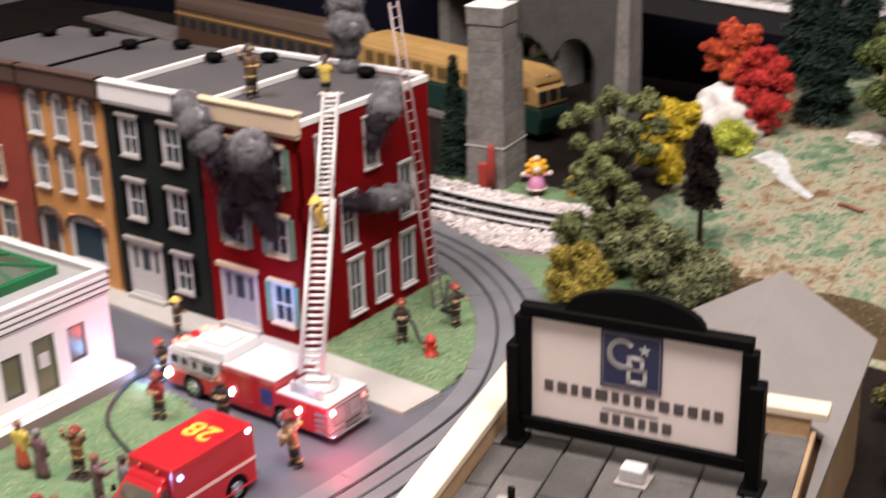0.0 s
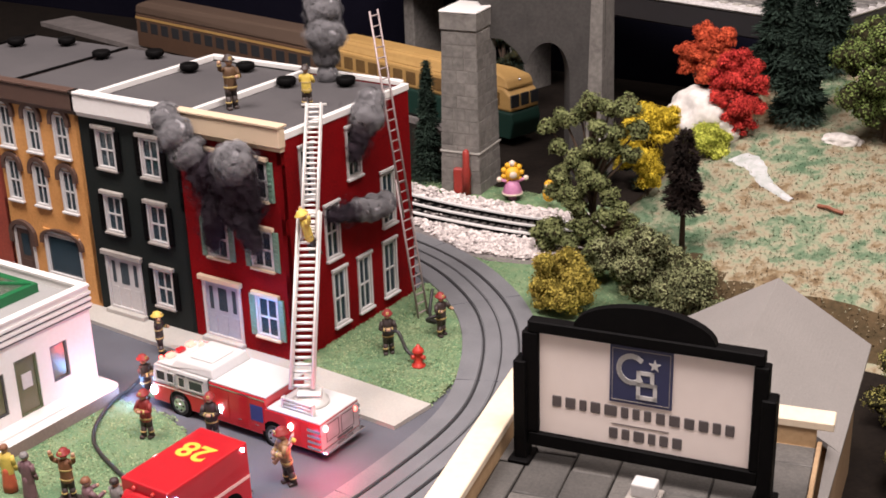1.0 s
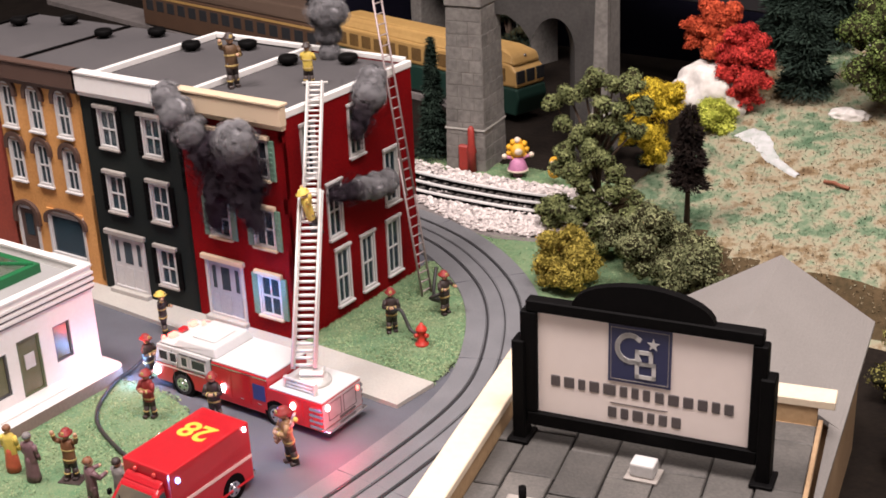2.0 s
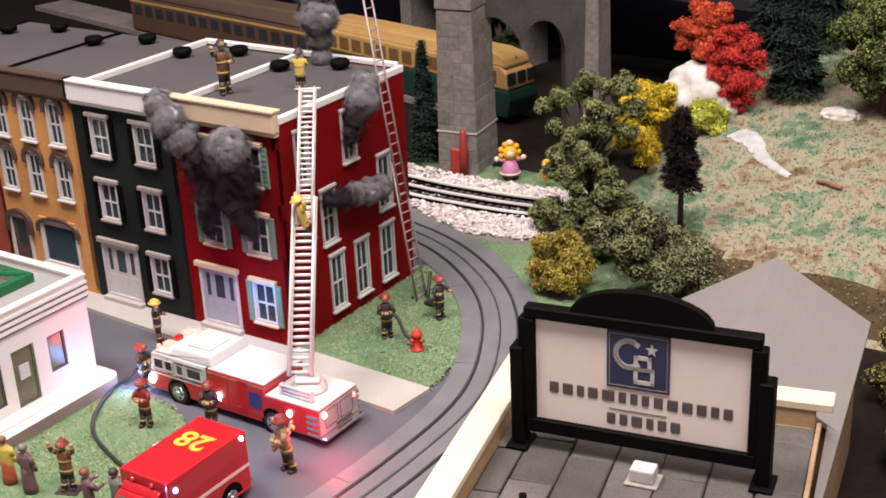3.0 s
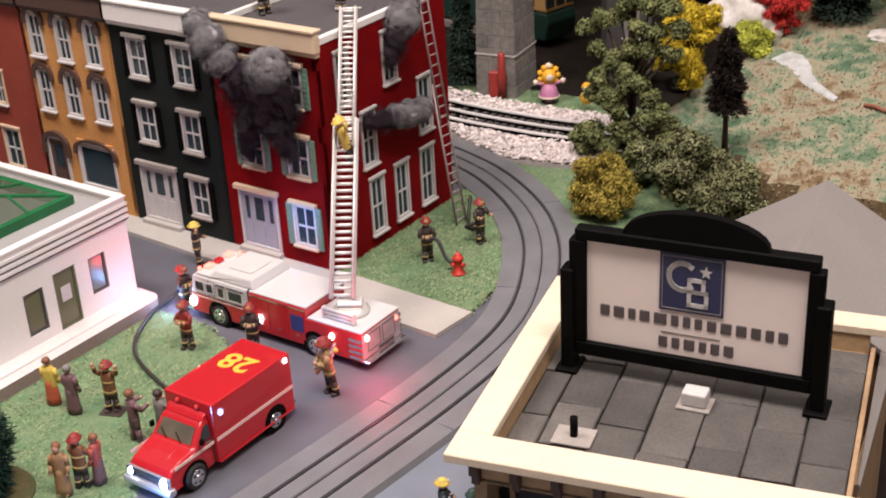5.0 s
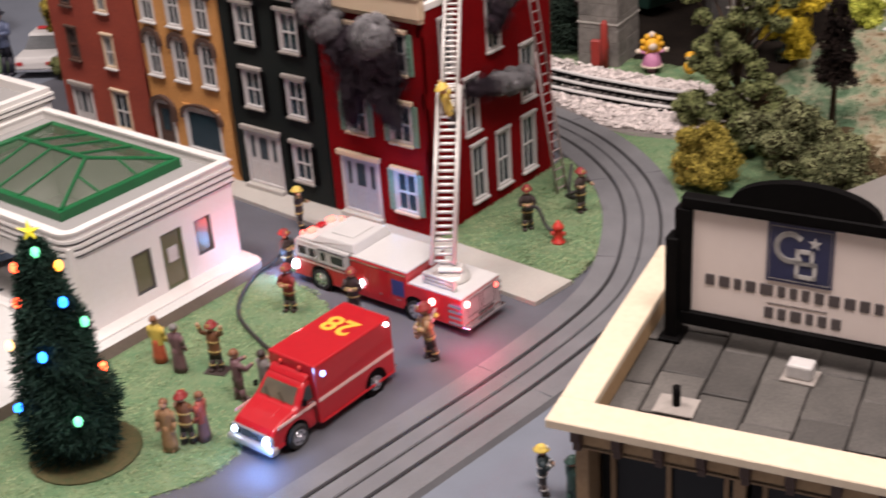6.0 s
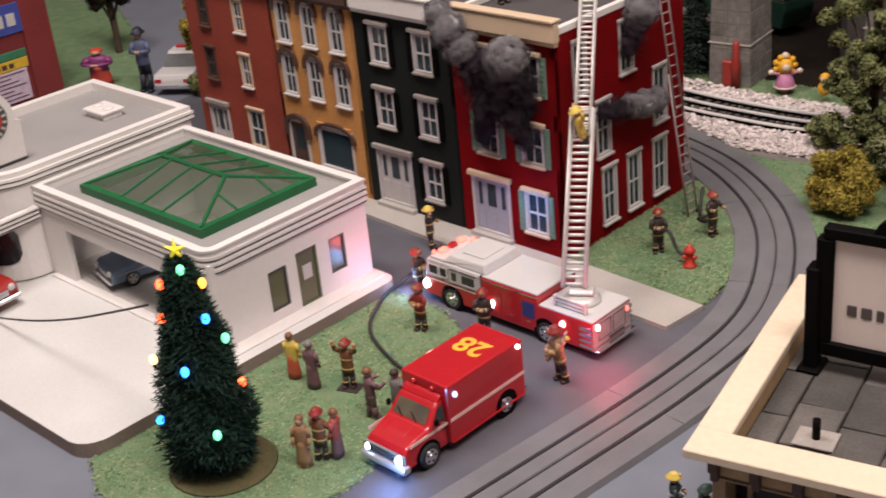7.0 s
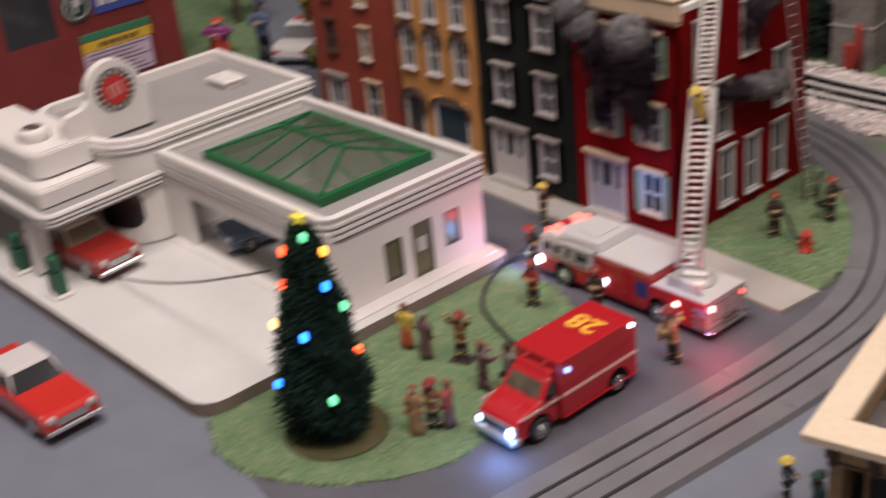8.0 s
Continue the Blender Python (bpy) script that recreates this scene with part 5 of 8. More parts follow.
for sy in (-1, 1):
    for k, (x0, x1) in enumerate(((-2.2, -0.4), (-0.2, 1.6), (1.8, 3.3), (5.3, 7.0))):
        b = B()
        yy = sy * (EW + 0.015)
        box(b, x0, x1, yy - 0.02, yy + 0.02, 1.2, 3.0 if k == 3 else 3.75)
        ld = part("locker_door", b, M_ENGRED, eng, "red locker door")
        b = B()
        box(b, (x0 + x1) / 2 - 0.2, (x0 + x1) / 2 + 0.2, yy - 0.05, yy + 0.05, 1.5, 1.58, 0, 0.02)
        part("locker_handle", b, M_CHROME, ld)
    b = B()
    yy = sy * (EW + 0.03)
    box(b, -8.9, -2.55, yy - 0.01, yy + 0.01, 2.28, 2.42)
    part("side_stripe", b, M_STRIPE, eng, "pale side stripe")
    b = B()
    box(b, 1.95, 3.25, sy * (EW + 0.06) - 0.01, sy * (EW + 0.06) + 0.01, 1.9, 3.3)
    part("badge", b, M_BLUEBOX, eng, "dark blue side panel")
b = B()
box(b, 8.9, 9.0, -2.42, 2.42, 0.98, 3.14, 0, 0.05)
rear = part("rear_panel", b, mat("rear_panel_grey", (0.50, 0.47, 0.47), 0.3, 0.35, color2=(0.36, 0.33, 0.33), grain=120, blotch=35, amount=0.9, bump=0.04), eng, "bright metal rear panel")
b = B()
box(b, 9.0, 9.06, -0.5, 1.5, 1.1, 1.34, 0, 0.02)
part("step_recess", b, M_LINE, rear, "dark recess over the step")
for y in (-1.0, 0.9):
    b = B()
    ring(b, 1.6, 1.5, 0.05, -0.02, 0.02)
    part("panel_seam", b, M_LINE, rear, "", cm(9.0, y, 1.45, 0, 0, 90))
b = B()
box(b, 8.9, 9.5, -2.5, 2.5, 0.72, 0.95, 0, 0.05)
part("rear_step", b, M_CHROME, eng, "bright rear step")
for sy in (-1, 1):
    for z in (1.0, 1.5, 2.0, 2.5):
        b = B()
        box(b, 7.75, 8.97, sy * (EW + 0.05) - 0.08, sy * (EW + 0.05) + 0.08, z, z + 0.24)
        part("step", b, M_CHROME, eng, "bright side step")
for x in (-5.9, 4.3):
    for sy in (-1, 1):
        wheel(eng, x, sy * 2.15, 1.02, 0.85)
        # flat black disc stands in for the shade inside the wheel well
        b = B()
        rod(b, (x, sy * 1.7, 1.05), (x, sy * (EW + 0.012), 1.05), 1.26, n=20)
        part("wheel_arch", b, M_BLACK, eng)
b = B()
hull(b, [(-2.52, 2.4), (-2.52, 4.22), (-2.44, 4.22), (-2.44, 2.4)], -EW - 0.01, EW + 0.01)
part("cab_seam", b, M_LINE, eng, "dark seam behind the cab")
for sy in (-1, 1):
    for x in (-6.85, -5.45, -3.1):
        b = B()
        box(b, x - 0.03, x + 0.03, sy * (EW + 0.005) - 0.01, sy * (EW + 0.005) + 0.01, 1.1, 4.0)
        part("door_seam", b, M_LINE, eng)
    for x in (-6.2, -4.2):
        b = B()
        box(b, x - 0.25, x + 0.25, sy * (EW + 0.05) - 0.04, sy * (EW + 0.05) + 0.04, 2.5, 2.58)
        part("door_handle", b, M_CHROME, eng)
for x, y, z, m_, r in ((-8.75, -2.55, 1.75, L_WHITE, 0.46), (-9.3, 1.9, 1.75, L_WHITE, 0.34), (-1.3, -2.62, 2.0, L_WHITE, 0.36), (6.1, -2.62, 2.4, L_PINK, 0.34), (9.02, -1.9, 2.7, L_PINK, 0.3), (9.02, 1.9, 2.7, L_RED, 0.24), (-8.2, -1.9, 4.55, L_RED, 0.26), (-6.9, 1.6, 4.65, L_RED, 0.3)):
    b = B()
    ball(b, (0, 0, 0), r, sub=2, squash=(0.7, 0.7, 1))
    part("lamp", b, m_, eng, "lit warning lamp", cm(x, y, z))
for k in range(3):
    b = B()
    box(b, -8.1, -7.5, -1.6 + k * 1.2, -0.8 + k * 1.2, 4.44, 4.78, 0, 0.08)
    part("light_bar", b, L_RED if k != 1 else M_ENGRED, eng, "red roof light")
for z in (0.18, 0.5, 0.82):
    b = B()
    rod(b, (-1.5, 0, z), (1.5, 0, z), 0.13, n=8)
    part("roller_bar", b, M_ALU, eng, "bright roller bar beside the turntable", cm(6.3, -1.75, 3.38))
for sx in (-1.5, 1.5):
    b = B()
    box(b, sx - 0.07, sx + 0.07, -0.22, 0.22, 0, 1.0, 0, 0.03)
    part("roller_plate", b, M_ALU, eng, "", cm(6.3, -1.75, 3.38))
b = B()
lathe(b, [(1.5, 0), (1.5, 0.25), (1.25, 0.35), (1.2, 0.55)], 20)
part("turntable", b, M_ALU, eng, "round ladder turntable", cm(6.1, 0, 3.38))
b = B()
box(b, -0.55, 0.55, -1.0, 1.0, 0.5, 1.1, 0, 0.1)
for k in range(3):
    box(b, 0.56, 0.75, -0.95, 0.95, 0.15 + k * 0.33, 0.35 + k * 0.33, 0, 0.03)
part("ladder_mount", b, M_ALU, eng, "bright ladder mount with slats", cm(6.1, 0, 3.38, 0, 0, -58))


def ladder(parent, p, q, width, rail, rungs, label, name="ladder", m=None, wall_z=0.0, across=None):
    """Two rails with rungs between, from p to q, the rungs level."""
    p, q = Vector(p), Vector(q)
    d = (q - p).normalized()
    a = (Vector(across) if across else d.cross(Vector((0, 0, 1)))).normalized() * (width / 2)
    up = a.cross(d).normalized() * wall_z
    for sx in (-1, 1):
        b = B()
        rod(b, p + a * sx, q + a * sx, rail, n=6)
        if wall_z:
            rod(b, p + a * sx + up, q + a * sx + up, rail * 0.6, n=5)
            n = int((q - p).length / 0.9)
            for k in range(n):
                rod(b, p.lerp(q, k / n) + a * sx, p.lerp(q, (k + 0.5) / n) + a * sx + up, rail * 0.4, n=4)
                rod(b, p.lerp(q, (k + 0.5) / n) + a * sx + up, p.lerp(q, (k + 1) / n) + a * sx, rail * 0.4, n=4)
        part("rail", b, m or M_ALU, parent)
    for k in range(rungs):
        c = p.lerp(q, (k + 0.5) / rungs)
        b = B()
        rod(b, c - a, c + a, rail * 0.7, n=5)
        part("rung", b, m or M_ALU, parent)


LB, LT = Vector((8.95, -9.9, 4.7)), Vector((0.45, 4.3, 23.3))
lad = thing("aerial_ladder", cm(), "silver two-section aerial ladder leaning on the roof edge", "ladder")
mid = LB.lerp(LT, 0.60)
ladder(lad, LB, mid, 1.75, 0.2, 26, "", wall_z=0.55)
ladder(lad, LB.lerp(LT, 0.5) + Vector((0.05, 0.05, 0.1)), LT, 1.25, 0.16, 26, "", wall_z=0.4)
b = B()
d = (LT - LB).normalized()
a = d.cross(Vector((0, 0, 1))).normalized()
rod(b, LT - a * 1.1, LT + a * 1.1, 0.12, n=6)
part("cross_bar", b, M_ALU, lad)
b = B()
rod(b, mid - a * 1.1, mid + a * 1.1, 0.14, n=6)
part("cross_bar", b, M_ALU, lad)
lad2 = thing("ground_ladder", cm(), "grey ladder leaning on the side of the red house", "ladder")
M_OLDALU = mat("dull_ladder_metal", (0.36, 0.29, 0.28), 0.5, 0.3, amount=0.6, bump=0.05)
LG = Vector((-4.1, 1.2, 21.6))
L0 = Vector((4.2, 14.0, 0.4))
ladder(lad2, L0, L0 + LG * 0.62, 1.35, 0.11, 15, "", m=M_OLDALU, across=(0.1, 1, 0))
ladder(lad2, L0 + LG * 0.45 + Vector((0.12, 0, 0.05)), L0 + LG * 1.33 + Vector((0.12, 0, 0.05)), 1.1, 0.10, 20, "", m=M_OLDALU, across=(0.1, 1, 0))

# ambulance van; it heads along -y, built along -x and turned
van = thing("ambulance_van", cm(9.45, -25.4, 0.12, 0, 0, 90), "red die-cast model ambulance van with gold roof number", "van")
VW = 2.25
b = B()
hull(b, [(-2.2, 0.8), (-2.2, 5.45), (5.9, 5.45), (5.95, 0.8)], -VW, VW, 0, 0.14)
part("box_body", b, M_VANRED, van, "red box body")
b = B()
hull(b, [(-6.3, 0.75), (-6.5, 1.2), (-6.48, 1.95), (-6.15, 2.35), (-5.2, 2.68), (-4.05, 2.95), (-3.05, 4.15), (-2.75, 4.32), (-2.2, 4.4), (-2.2, 0.75)], -2.05, 2.05, 0, 0.2, inset=lambda z: 0.26 if z > 4 else (0.16 if 1.9 < z < 2.9 else 0.04))
part("cab", b, M_VANRED, van, "red cab with a long rounded bonnet")
b = B()
hull(b, [(-2.85, 4.3), (-2.5, 4.62), (-2.24, 4.75), (-2.24, 4.3)], -1.72, 1.72, 0, 0.1)
part("roof_fairing", b, M_VANRED, van, "sloping red fairing over the cab")
b = B()
hull(b, [(-5.8, 2.45), (-5.1, 2.74), (-4.35, 2.95), (-4.3, 2.85), (-5.8, 2.35)], -0.85, 0.85, 0, 0.06)
part("bonnet_bulge", b, M_VANRED, van, "raised centre of the bonnet")
b = B()
v = [b.verts.new(p) for p in ((-3.97, -1.6, 3.1), (-3.97, 1.6, 3.1), (-3.2, 1.46, 4.03), (-3.2, -1.46, 4.03), (-3.75, -1.6, 3.0), (-3.75, 1.6, 3.0), (-3.0, 1.46, 3.93), (-3.0, -1.46, 3.93))]
for q in ((0, 3, 2, 1), (4, 5, 6, 7), (0, 1, 5, 4), (1, 2, 6, 5), (2, 3, 7, 6), (3, 0, 4, 7)):
    b.faces.new([v[i] for i in q])
part("windscreen", b, mat("tan_glass", (0.13, 0.105, 0.07), 0.1, color2=(0.07, 0.06, 0.045), grain=60, blotch=25, amount=1.0, bump=0), van, "smoky tan windscreen in red pillars")
for y in (-0.8, 0.55):
    b = B()
    rod(b, (-4.06, y, 3.04), (-3.7, y + 0.75, 3.5), 0.035, n=5)
    part("wiper", b, M_BLACK, van)
for sy in (-1, 1):
    b = B()
    pl = [(-3.55, 3.1), (-2.85, 3.98), (-2.4, 4.02), (-2.4, 3.06)]
    lo = [b.verts.new((x, sy * (2.02 if z < 3.5 else 1.86), z)) for x, z in pl]
    hi = [b.verts.new((x, sy * (1.8 if z < 3.5 else 1.66), z)) for x, z in pl]
    b.faces.new(lo)
    b.faces.new(hi[::-1])
    for k in range(4):
        b.faces.new((lo[k], lo[(k + 1) % 4], hi[(k + 1) % 4], hi[k]))
    bmesh.ops.recalc_face_normals(b, faces=b.faces)
    part("door_window", b, M_CARGLASS, van, "dark door window")
    b = B()
    box(b, -2.1, 5.85, sy * (VW + 0.02) - 0.015, sy * (VW + 0.02) + 0.015, 2.55, 2.82)
    part("side_stripe", b, M_STRIPE, van, "pale side stripe")
    b = B()
    box(b, -6.0, -2.25, sy * 2.065 - 0.02, sy * 2.065 + 0.02, 2.42, 2.66)
    part("side_stripe", b, M_STRIPE, van, "pale side stripe")
    b = B()
    box(b, -3.75, -3.4, sy * 2.35 - 0.12, sy * 2.35 + 0.12, 3.15, 3.6, 0, 0.05)
    part("mirror", b, M_BLACK, van)
    for x0, x1, z0, z1 in ((-4.02, -3.98, 1.2, 3.0), (-2.36, -2.32, 1.0, 4.5)):
        b = B()
        box(b, x0, x1, sy * 2.03 - 0.03, sy * 2.03 + 0.03, z0, min(z1, 2.9))
        part("door_seam", b, M_LINE, van)
    b = B()
    box(b, -2.95, -2.5, sy * 2.06 - 0.04, sy * 2.06 + 0.04, 2.78, 2.88, 0, 0.02)
    part("door_handle", b, M_CHROME, van, "chrome door handle")
    b = B()
    box(b, -2.1, 5.8, sy * (VW + 0.05) - 0.06, sy * (VW + 0.05) + 0.06, 0.82, 0.98, 0, 0.03)
    part("skirt", b, M_VANRED, van, "red skirt rail")
    for x in (-4.3, 3.75):
        wheel(van, x, sy * 1.85, 0.95, 0.8)
        # black disc in place of the shaded gap round the tyre
        b = B()
        rod(b, (x, sy * 1.5, 1.0), (x, sy * (VW + 0.012 if x > 0 else 2.062), 1.0), 1.16, n=20)
        part("wheel_arch", b, M_BLACK, van)
b = B()
hull(b, [(-6.9, 0.68), (-7.0, 0.95), (-6.9, 1.24), (-6.2, 1.24), (-6.2, 0.68)], -2.2, 2.2, 0, 0.16)
M_BRIGHT = mat("bright_plating", (0.55, 0.55, 0.57), 0.28, 0.6, color2=(0.42, 0.42, 0.44), amount=0.4, bump=0.03)
part("front_bumper", b, M_BRIGHT, van, "chrome front bumper")
b = B()
box(b, -6.62, -6.4, -1.98, 1.98, 1.3, 2.02, 0, 0.06)
grille = part("grille", b, M_BRIGHT, van, "wide chrome grille")
for z in (1.42, 1.62, 1.82):
    b = B()
    box(b, -6.65, -6.6, -1.1, 1.1, z, z + 0.1)
    part("slot", b, M_BLACK, grille)
for sy in (-1, 1):
    b = B()
    box(b, -6.68, -6.6, sy * 1.55 - 0.38, sy * 1.55 + 0.38, 1.38, 1.94, 0, 0.03)
    part("lamp_bezel", b, M_BLACK, grille)
b = B()
box(b, 5.95, 6.35, -2.1, 2.1, 0.75, 1.1, 0, 0.05)
part("rear_step", b, M_CHROME, van)
for y in (-1.05, 1.05):
    b = B()
    box(b, 5.96, 6.02, y - 0.95, y + 0.95, 1.2, 5.0, 0, 0.02)
    part("rear_door", b, M_VANRED, van, "red rear door")
for x, y, z, m_, r in ((-6.66, -1.55, 1.66, L_HEAD, 0.4), (-6.66, 1.55, 1.66, L_HEAD, 0.3), (-1.5, -2.3, 4.6, L_BLUE, 0.24), (5.6, 2.3, 5.0, L_BLUE, 0.3), (-2.3, 0.9, 5.0, M_REDLENS, 0.2), (-2.3, -0.9, 5.0, M_REDLENS, 0.2), (5.3, -2.3, 5.1, L_WHITE, 0.2)):
    b = B()
    ball(b, (0, 0, 0), r, sub=2, squash=(0.8, 0.8, 1))
    part("lamp", b, m_, van, "lit warning lamp", cm(x, y, z))
txt = bpy.data.curves.new("roof_number", "FONT")
txt.body, txt.size, txt.extrude, txt.align_x, txt.align_y, txt.offset = "28", 0.027, 0.0002, "CENTER", "CENTER", 0.0006
txt.materials.append(M_GOLD)
num = new("roof_number", txt)
num.parent = van
num.matrix_basis = cm(3.0, 0.0, 5.48, 0, 0, 90)
tagged(num, "gold painted roof number")
# the lamps' light on the street and the house front, from added point lamps
lamp("headlight_glow", (11.3, -33.4, 1.7), (0.2, 0.4, 1.0), 0.07)
lamp("warning_lamp_glow", (-7.8, -12.4, 1.6), (0.25, 0.5, 1.0), 0.06)
lamp("warning_lamp_glow", (-8.6, -12.9, 3.6), (1.0, 0.12, 0.14), 0.045)
lamp("warning_lamp_glow", (14.4, -13.4, 2.6), (1.0, 0.10, 0.16), 0.10)
# added blue lamp before the house, standing in for the engine's flashing light
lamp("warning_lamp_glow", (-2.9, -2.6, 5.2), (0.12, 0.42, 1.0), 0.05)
lamp("warning_lamp_glow", (9.4, -15.6, 5.2), (0.15, 0.3, 1.0), 0.035)
# added red lamp with no fixture, brightening the red house front
lamp("warning_lamp_glow", (-2.4, -5.2, 4.2), (1.0, 0.10, 0.14), 0.035)


def saloon(m, label, body, roof, length=11.6, group="", cat="car", windows=M_CARGLASS):
    """A 1950s saloon that heads along -x."""
    c = thing("model_car", m, label, cat, group)
    h, w = length / 2, 2.15
    b = B()
    hull(b, [(-h, 0.75), (-h, 1.75), (-h + 0.5, 2.15), (-1.6, 2.35), (2.6, 2.3), (h - 0.3, 2.2), (h, 1.6), (h, 0.75)], -w, w, 0, 0.16, inset=lambda z: 0.0)
    part("body", b, body, c, "rounded car body")
    b = B()
    hull(b, [(-1.9, 2.3), (-0.7, 3.45), (2.0, 3.5), (3.3, 2.3)], -w + 0.25, w - 0.25, 0, 0.08, inset=lambda z: 0.3 if z > 3 else 0.0)
    part("greenhouse", b, windows, c, "car windows")
    b = B()
    hull(b, [(-0.85, 3.36), (-0.6, 3.62), (1.9, 3.66), (2.2, 3.4)], -w + 0.48, w - 0.48, 0, 0.06)
    part("roof", b, roof, c, "car roof")
    for sy in (-1, 1):
        for x in (-0.95, 0.7, 2.35):
            b = B()
            rod(b, (x - (0.75 if x < 0 else 0), sy * (w - 0.25), 2.3), (x + (0.6 if x > 2 else 0) * -1, sy * (w - 0.53), 3.42), 0.09, n=5)
            part("pillar", b, roof, c)
        for x in (-h + 2.0, h - 2.2):
            wheel(c, x, sy * 1.85, 0.85, 0.6)
        b = B()
        ball(b, (0, 0, 0), 0.33, sub=2, squash=(0.5, 1, 1))
        part("headlamp", b, M_VWHITE, c, "round headlamp", cm(-h - 0.02, sy * 1.55, 1.75))
        b = B()
        box(b, h - 0.05, h + 0.06, sy * 1.6 - 0.35, sy * 1.6 + 0.35, 1.4, 1.75)
        part("tail_lamp", b, M_ENGRED, c, "red tail lamp")
        b = B()
        box(b, -h + 0.5, h - 0.4, sy * (w + 0.01) - 0.03, sy * (w + 0.01) + 0.03, 1.55, 1.65)
        part("trim", b, M_CHROME, c)
    for x in (-h - 0.15, h + 0.15):
        b = B()
        box(b, x - 0.18, x + 0.18, -w + 0.05, w - 0.05, 0.75, 1.12, 0, 0.08)
        part("bumper", b, M_CHROME, c, "chrome bumper")
    b = B()
    box(b, -h - 0.08, -h + 0.05, -1.15, 1.15, 1.2, 1.7)
    for k in range(5):
        box(b, -h - 0.12, -h - 0.06, -1.1, 1.1, 1.22 + k * 0.1, 1.26 + k * 0.1)
    part("grille", b, M_CHROME, c, "chrome grille")
    return c


saloon(cm(-22.6, -51.8, 0.02, 0, 0, 183) @ Matrix.Scale(1.12, 4), "red die-cast model saloon car with white roof", mat("car_red", (0.55, 0.025, 0.018), 0.25, amount=0.3, bump=0.02, coat=0.5), M_VWHITE)
saloon(cm(-29.2, -22.8, 1.49, 0, 0, 78) @ Matrix.Scale(0.95, 4), "blue-grey model car parked inside the station garage", mat("blue_grey_paint", (0.12, 0.17, 0.25), 0.35, amount=0.4, bump=0.02), mat("pale_blue_paint", (0.22, 0.28, 0.36), 0.4))
saloon(cm(-40.7, -37.4, 1.26, 0, 0, 186) @ Matrix.Scale(1.1, 4), "red model pickup parked under the station canopy", mat("pickup_red", (0.30, 0.02, 0.016), 0.35, amount=0.4, bump=0.02), mat("cream_paint", (0.6, 0.52, 0.4), 0.4), cat="pickup", windows=mat("hazy_tan_glass", (0.22, 0.18, 0.12), 0.15, color2=(0.12, 0.10, 0.07), amount=0.8, bump=0))
pc = saloon(cm(-76.2, 16.2, 0.02, 0, 0, -58) @ Matrix.Scale(1.22, 4), "white model police car with red tail lamps", M_VWHITE, M_VWHITE, windows=mat("grey_car_glass", (0.15, 0.155, 0.16), 0.15, color2=(0.08, 0.085, 0.09), amount=0.8, bump=0))
b = B()
box(b, 0.3, 0.8, -1.2, 1.2, 3.66, 3.95, 0, 0.08)
part("light_bar", b, M_ENGRED, pc, "red roof light bar")

# ---- figurines: each one plain moulded mesh ----
def flat(name, c, rough=0.55):
    return mat(name, c, rough, color2=tuple(k * 0.6 for k in c), grain=900, blotch=200, amount=0.7, bump=0.1)


F_COAT, F_BAND = flat("figure_black", (0.045, 0.03, 0.026)), flat("figure_yellow", (0.50, 0.36, 0.13))
F_SKIN, F_REDHAT = flat("figure_skin", (0.50, 0.29, 0.18)), flat("figure_red", (0.27, 0.025, 0.022))
F_TAN, F_PURPLE = flat("figure_tan", (0.34, 0.19, 0.09)), flat("figure_plum", (0.17, 0.09, 0.10))
F_BROWN = flat("figure_brown", (0.22, 0.09, 0.04))
F_ORANGE, F_WHITE = flat("figure_orange", (0.55, 0.11, 0.05)), flat("figure_white", (0.62, 0.60, 0.57))
F_GREEN, F_YEL = flat("figure_green", (0.03, 0.075, 0.06)), flat("figure_lemon", (0.70, 0.52, 0.10))
F_NAVYBLACK = flat("figure_navy_black", (0.014, 0.014, 0.026))
F_GREY = flat("figure_grey", (0.22, 0.20, 0.19))


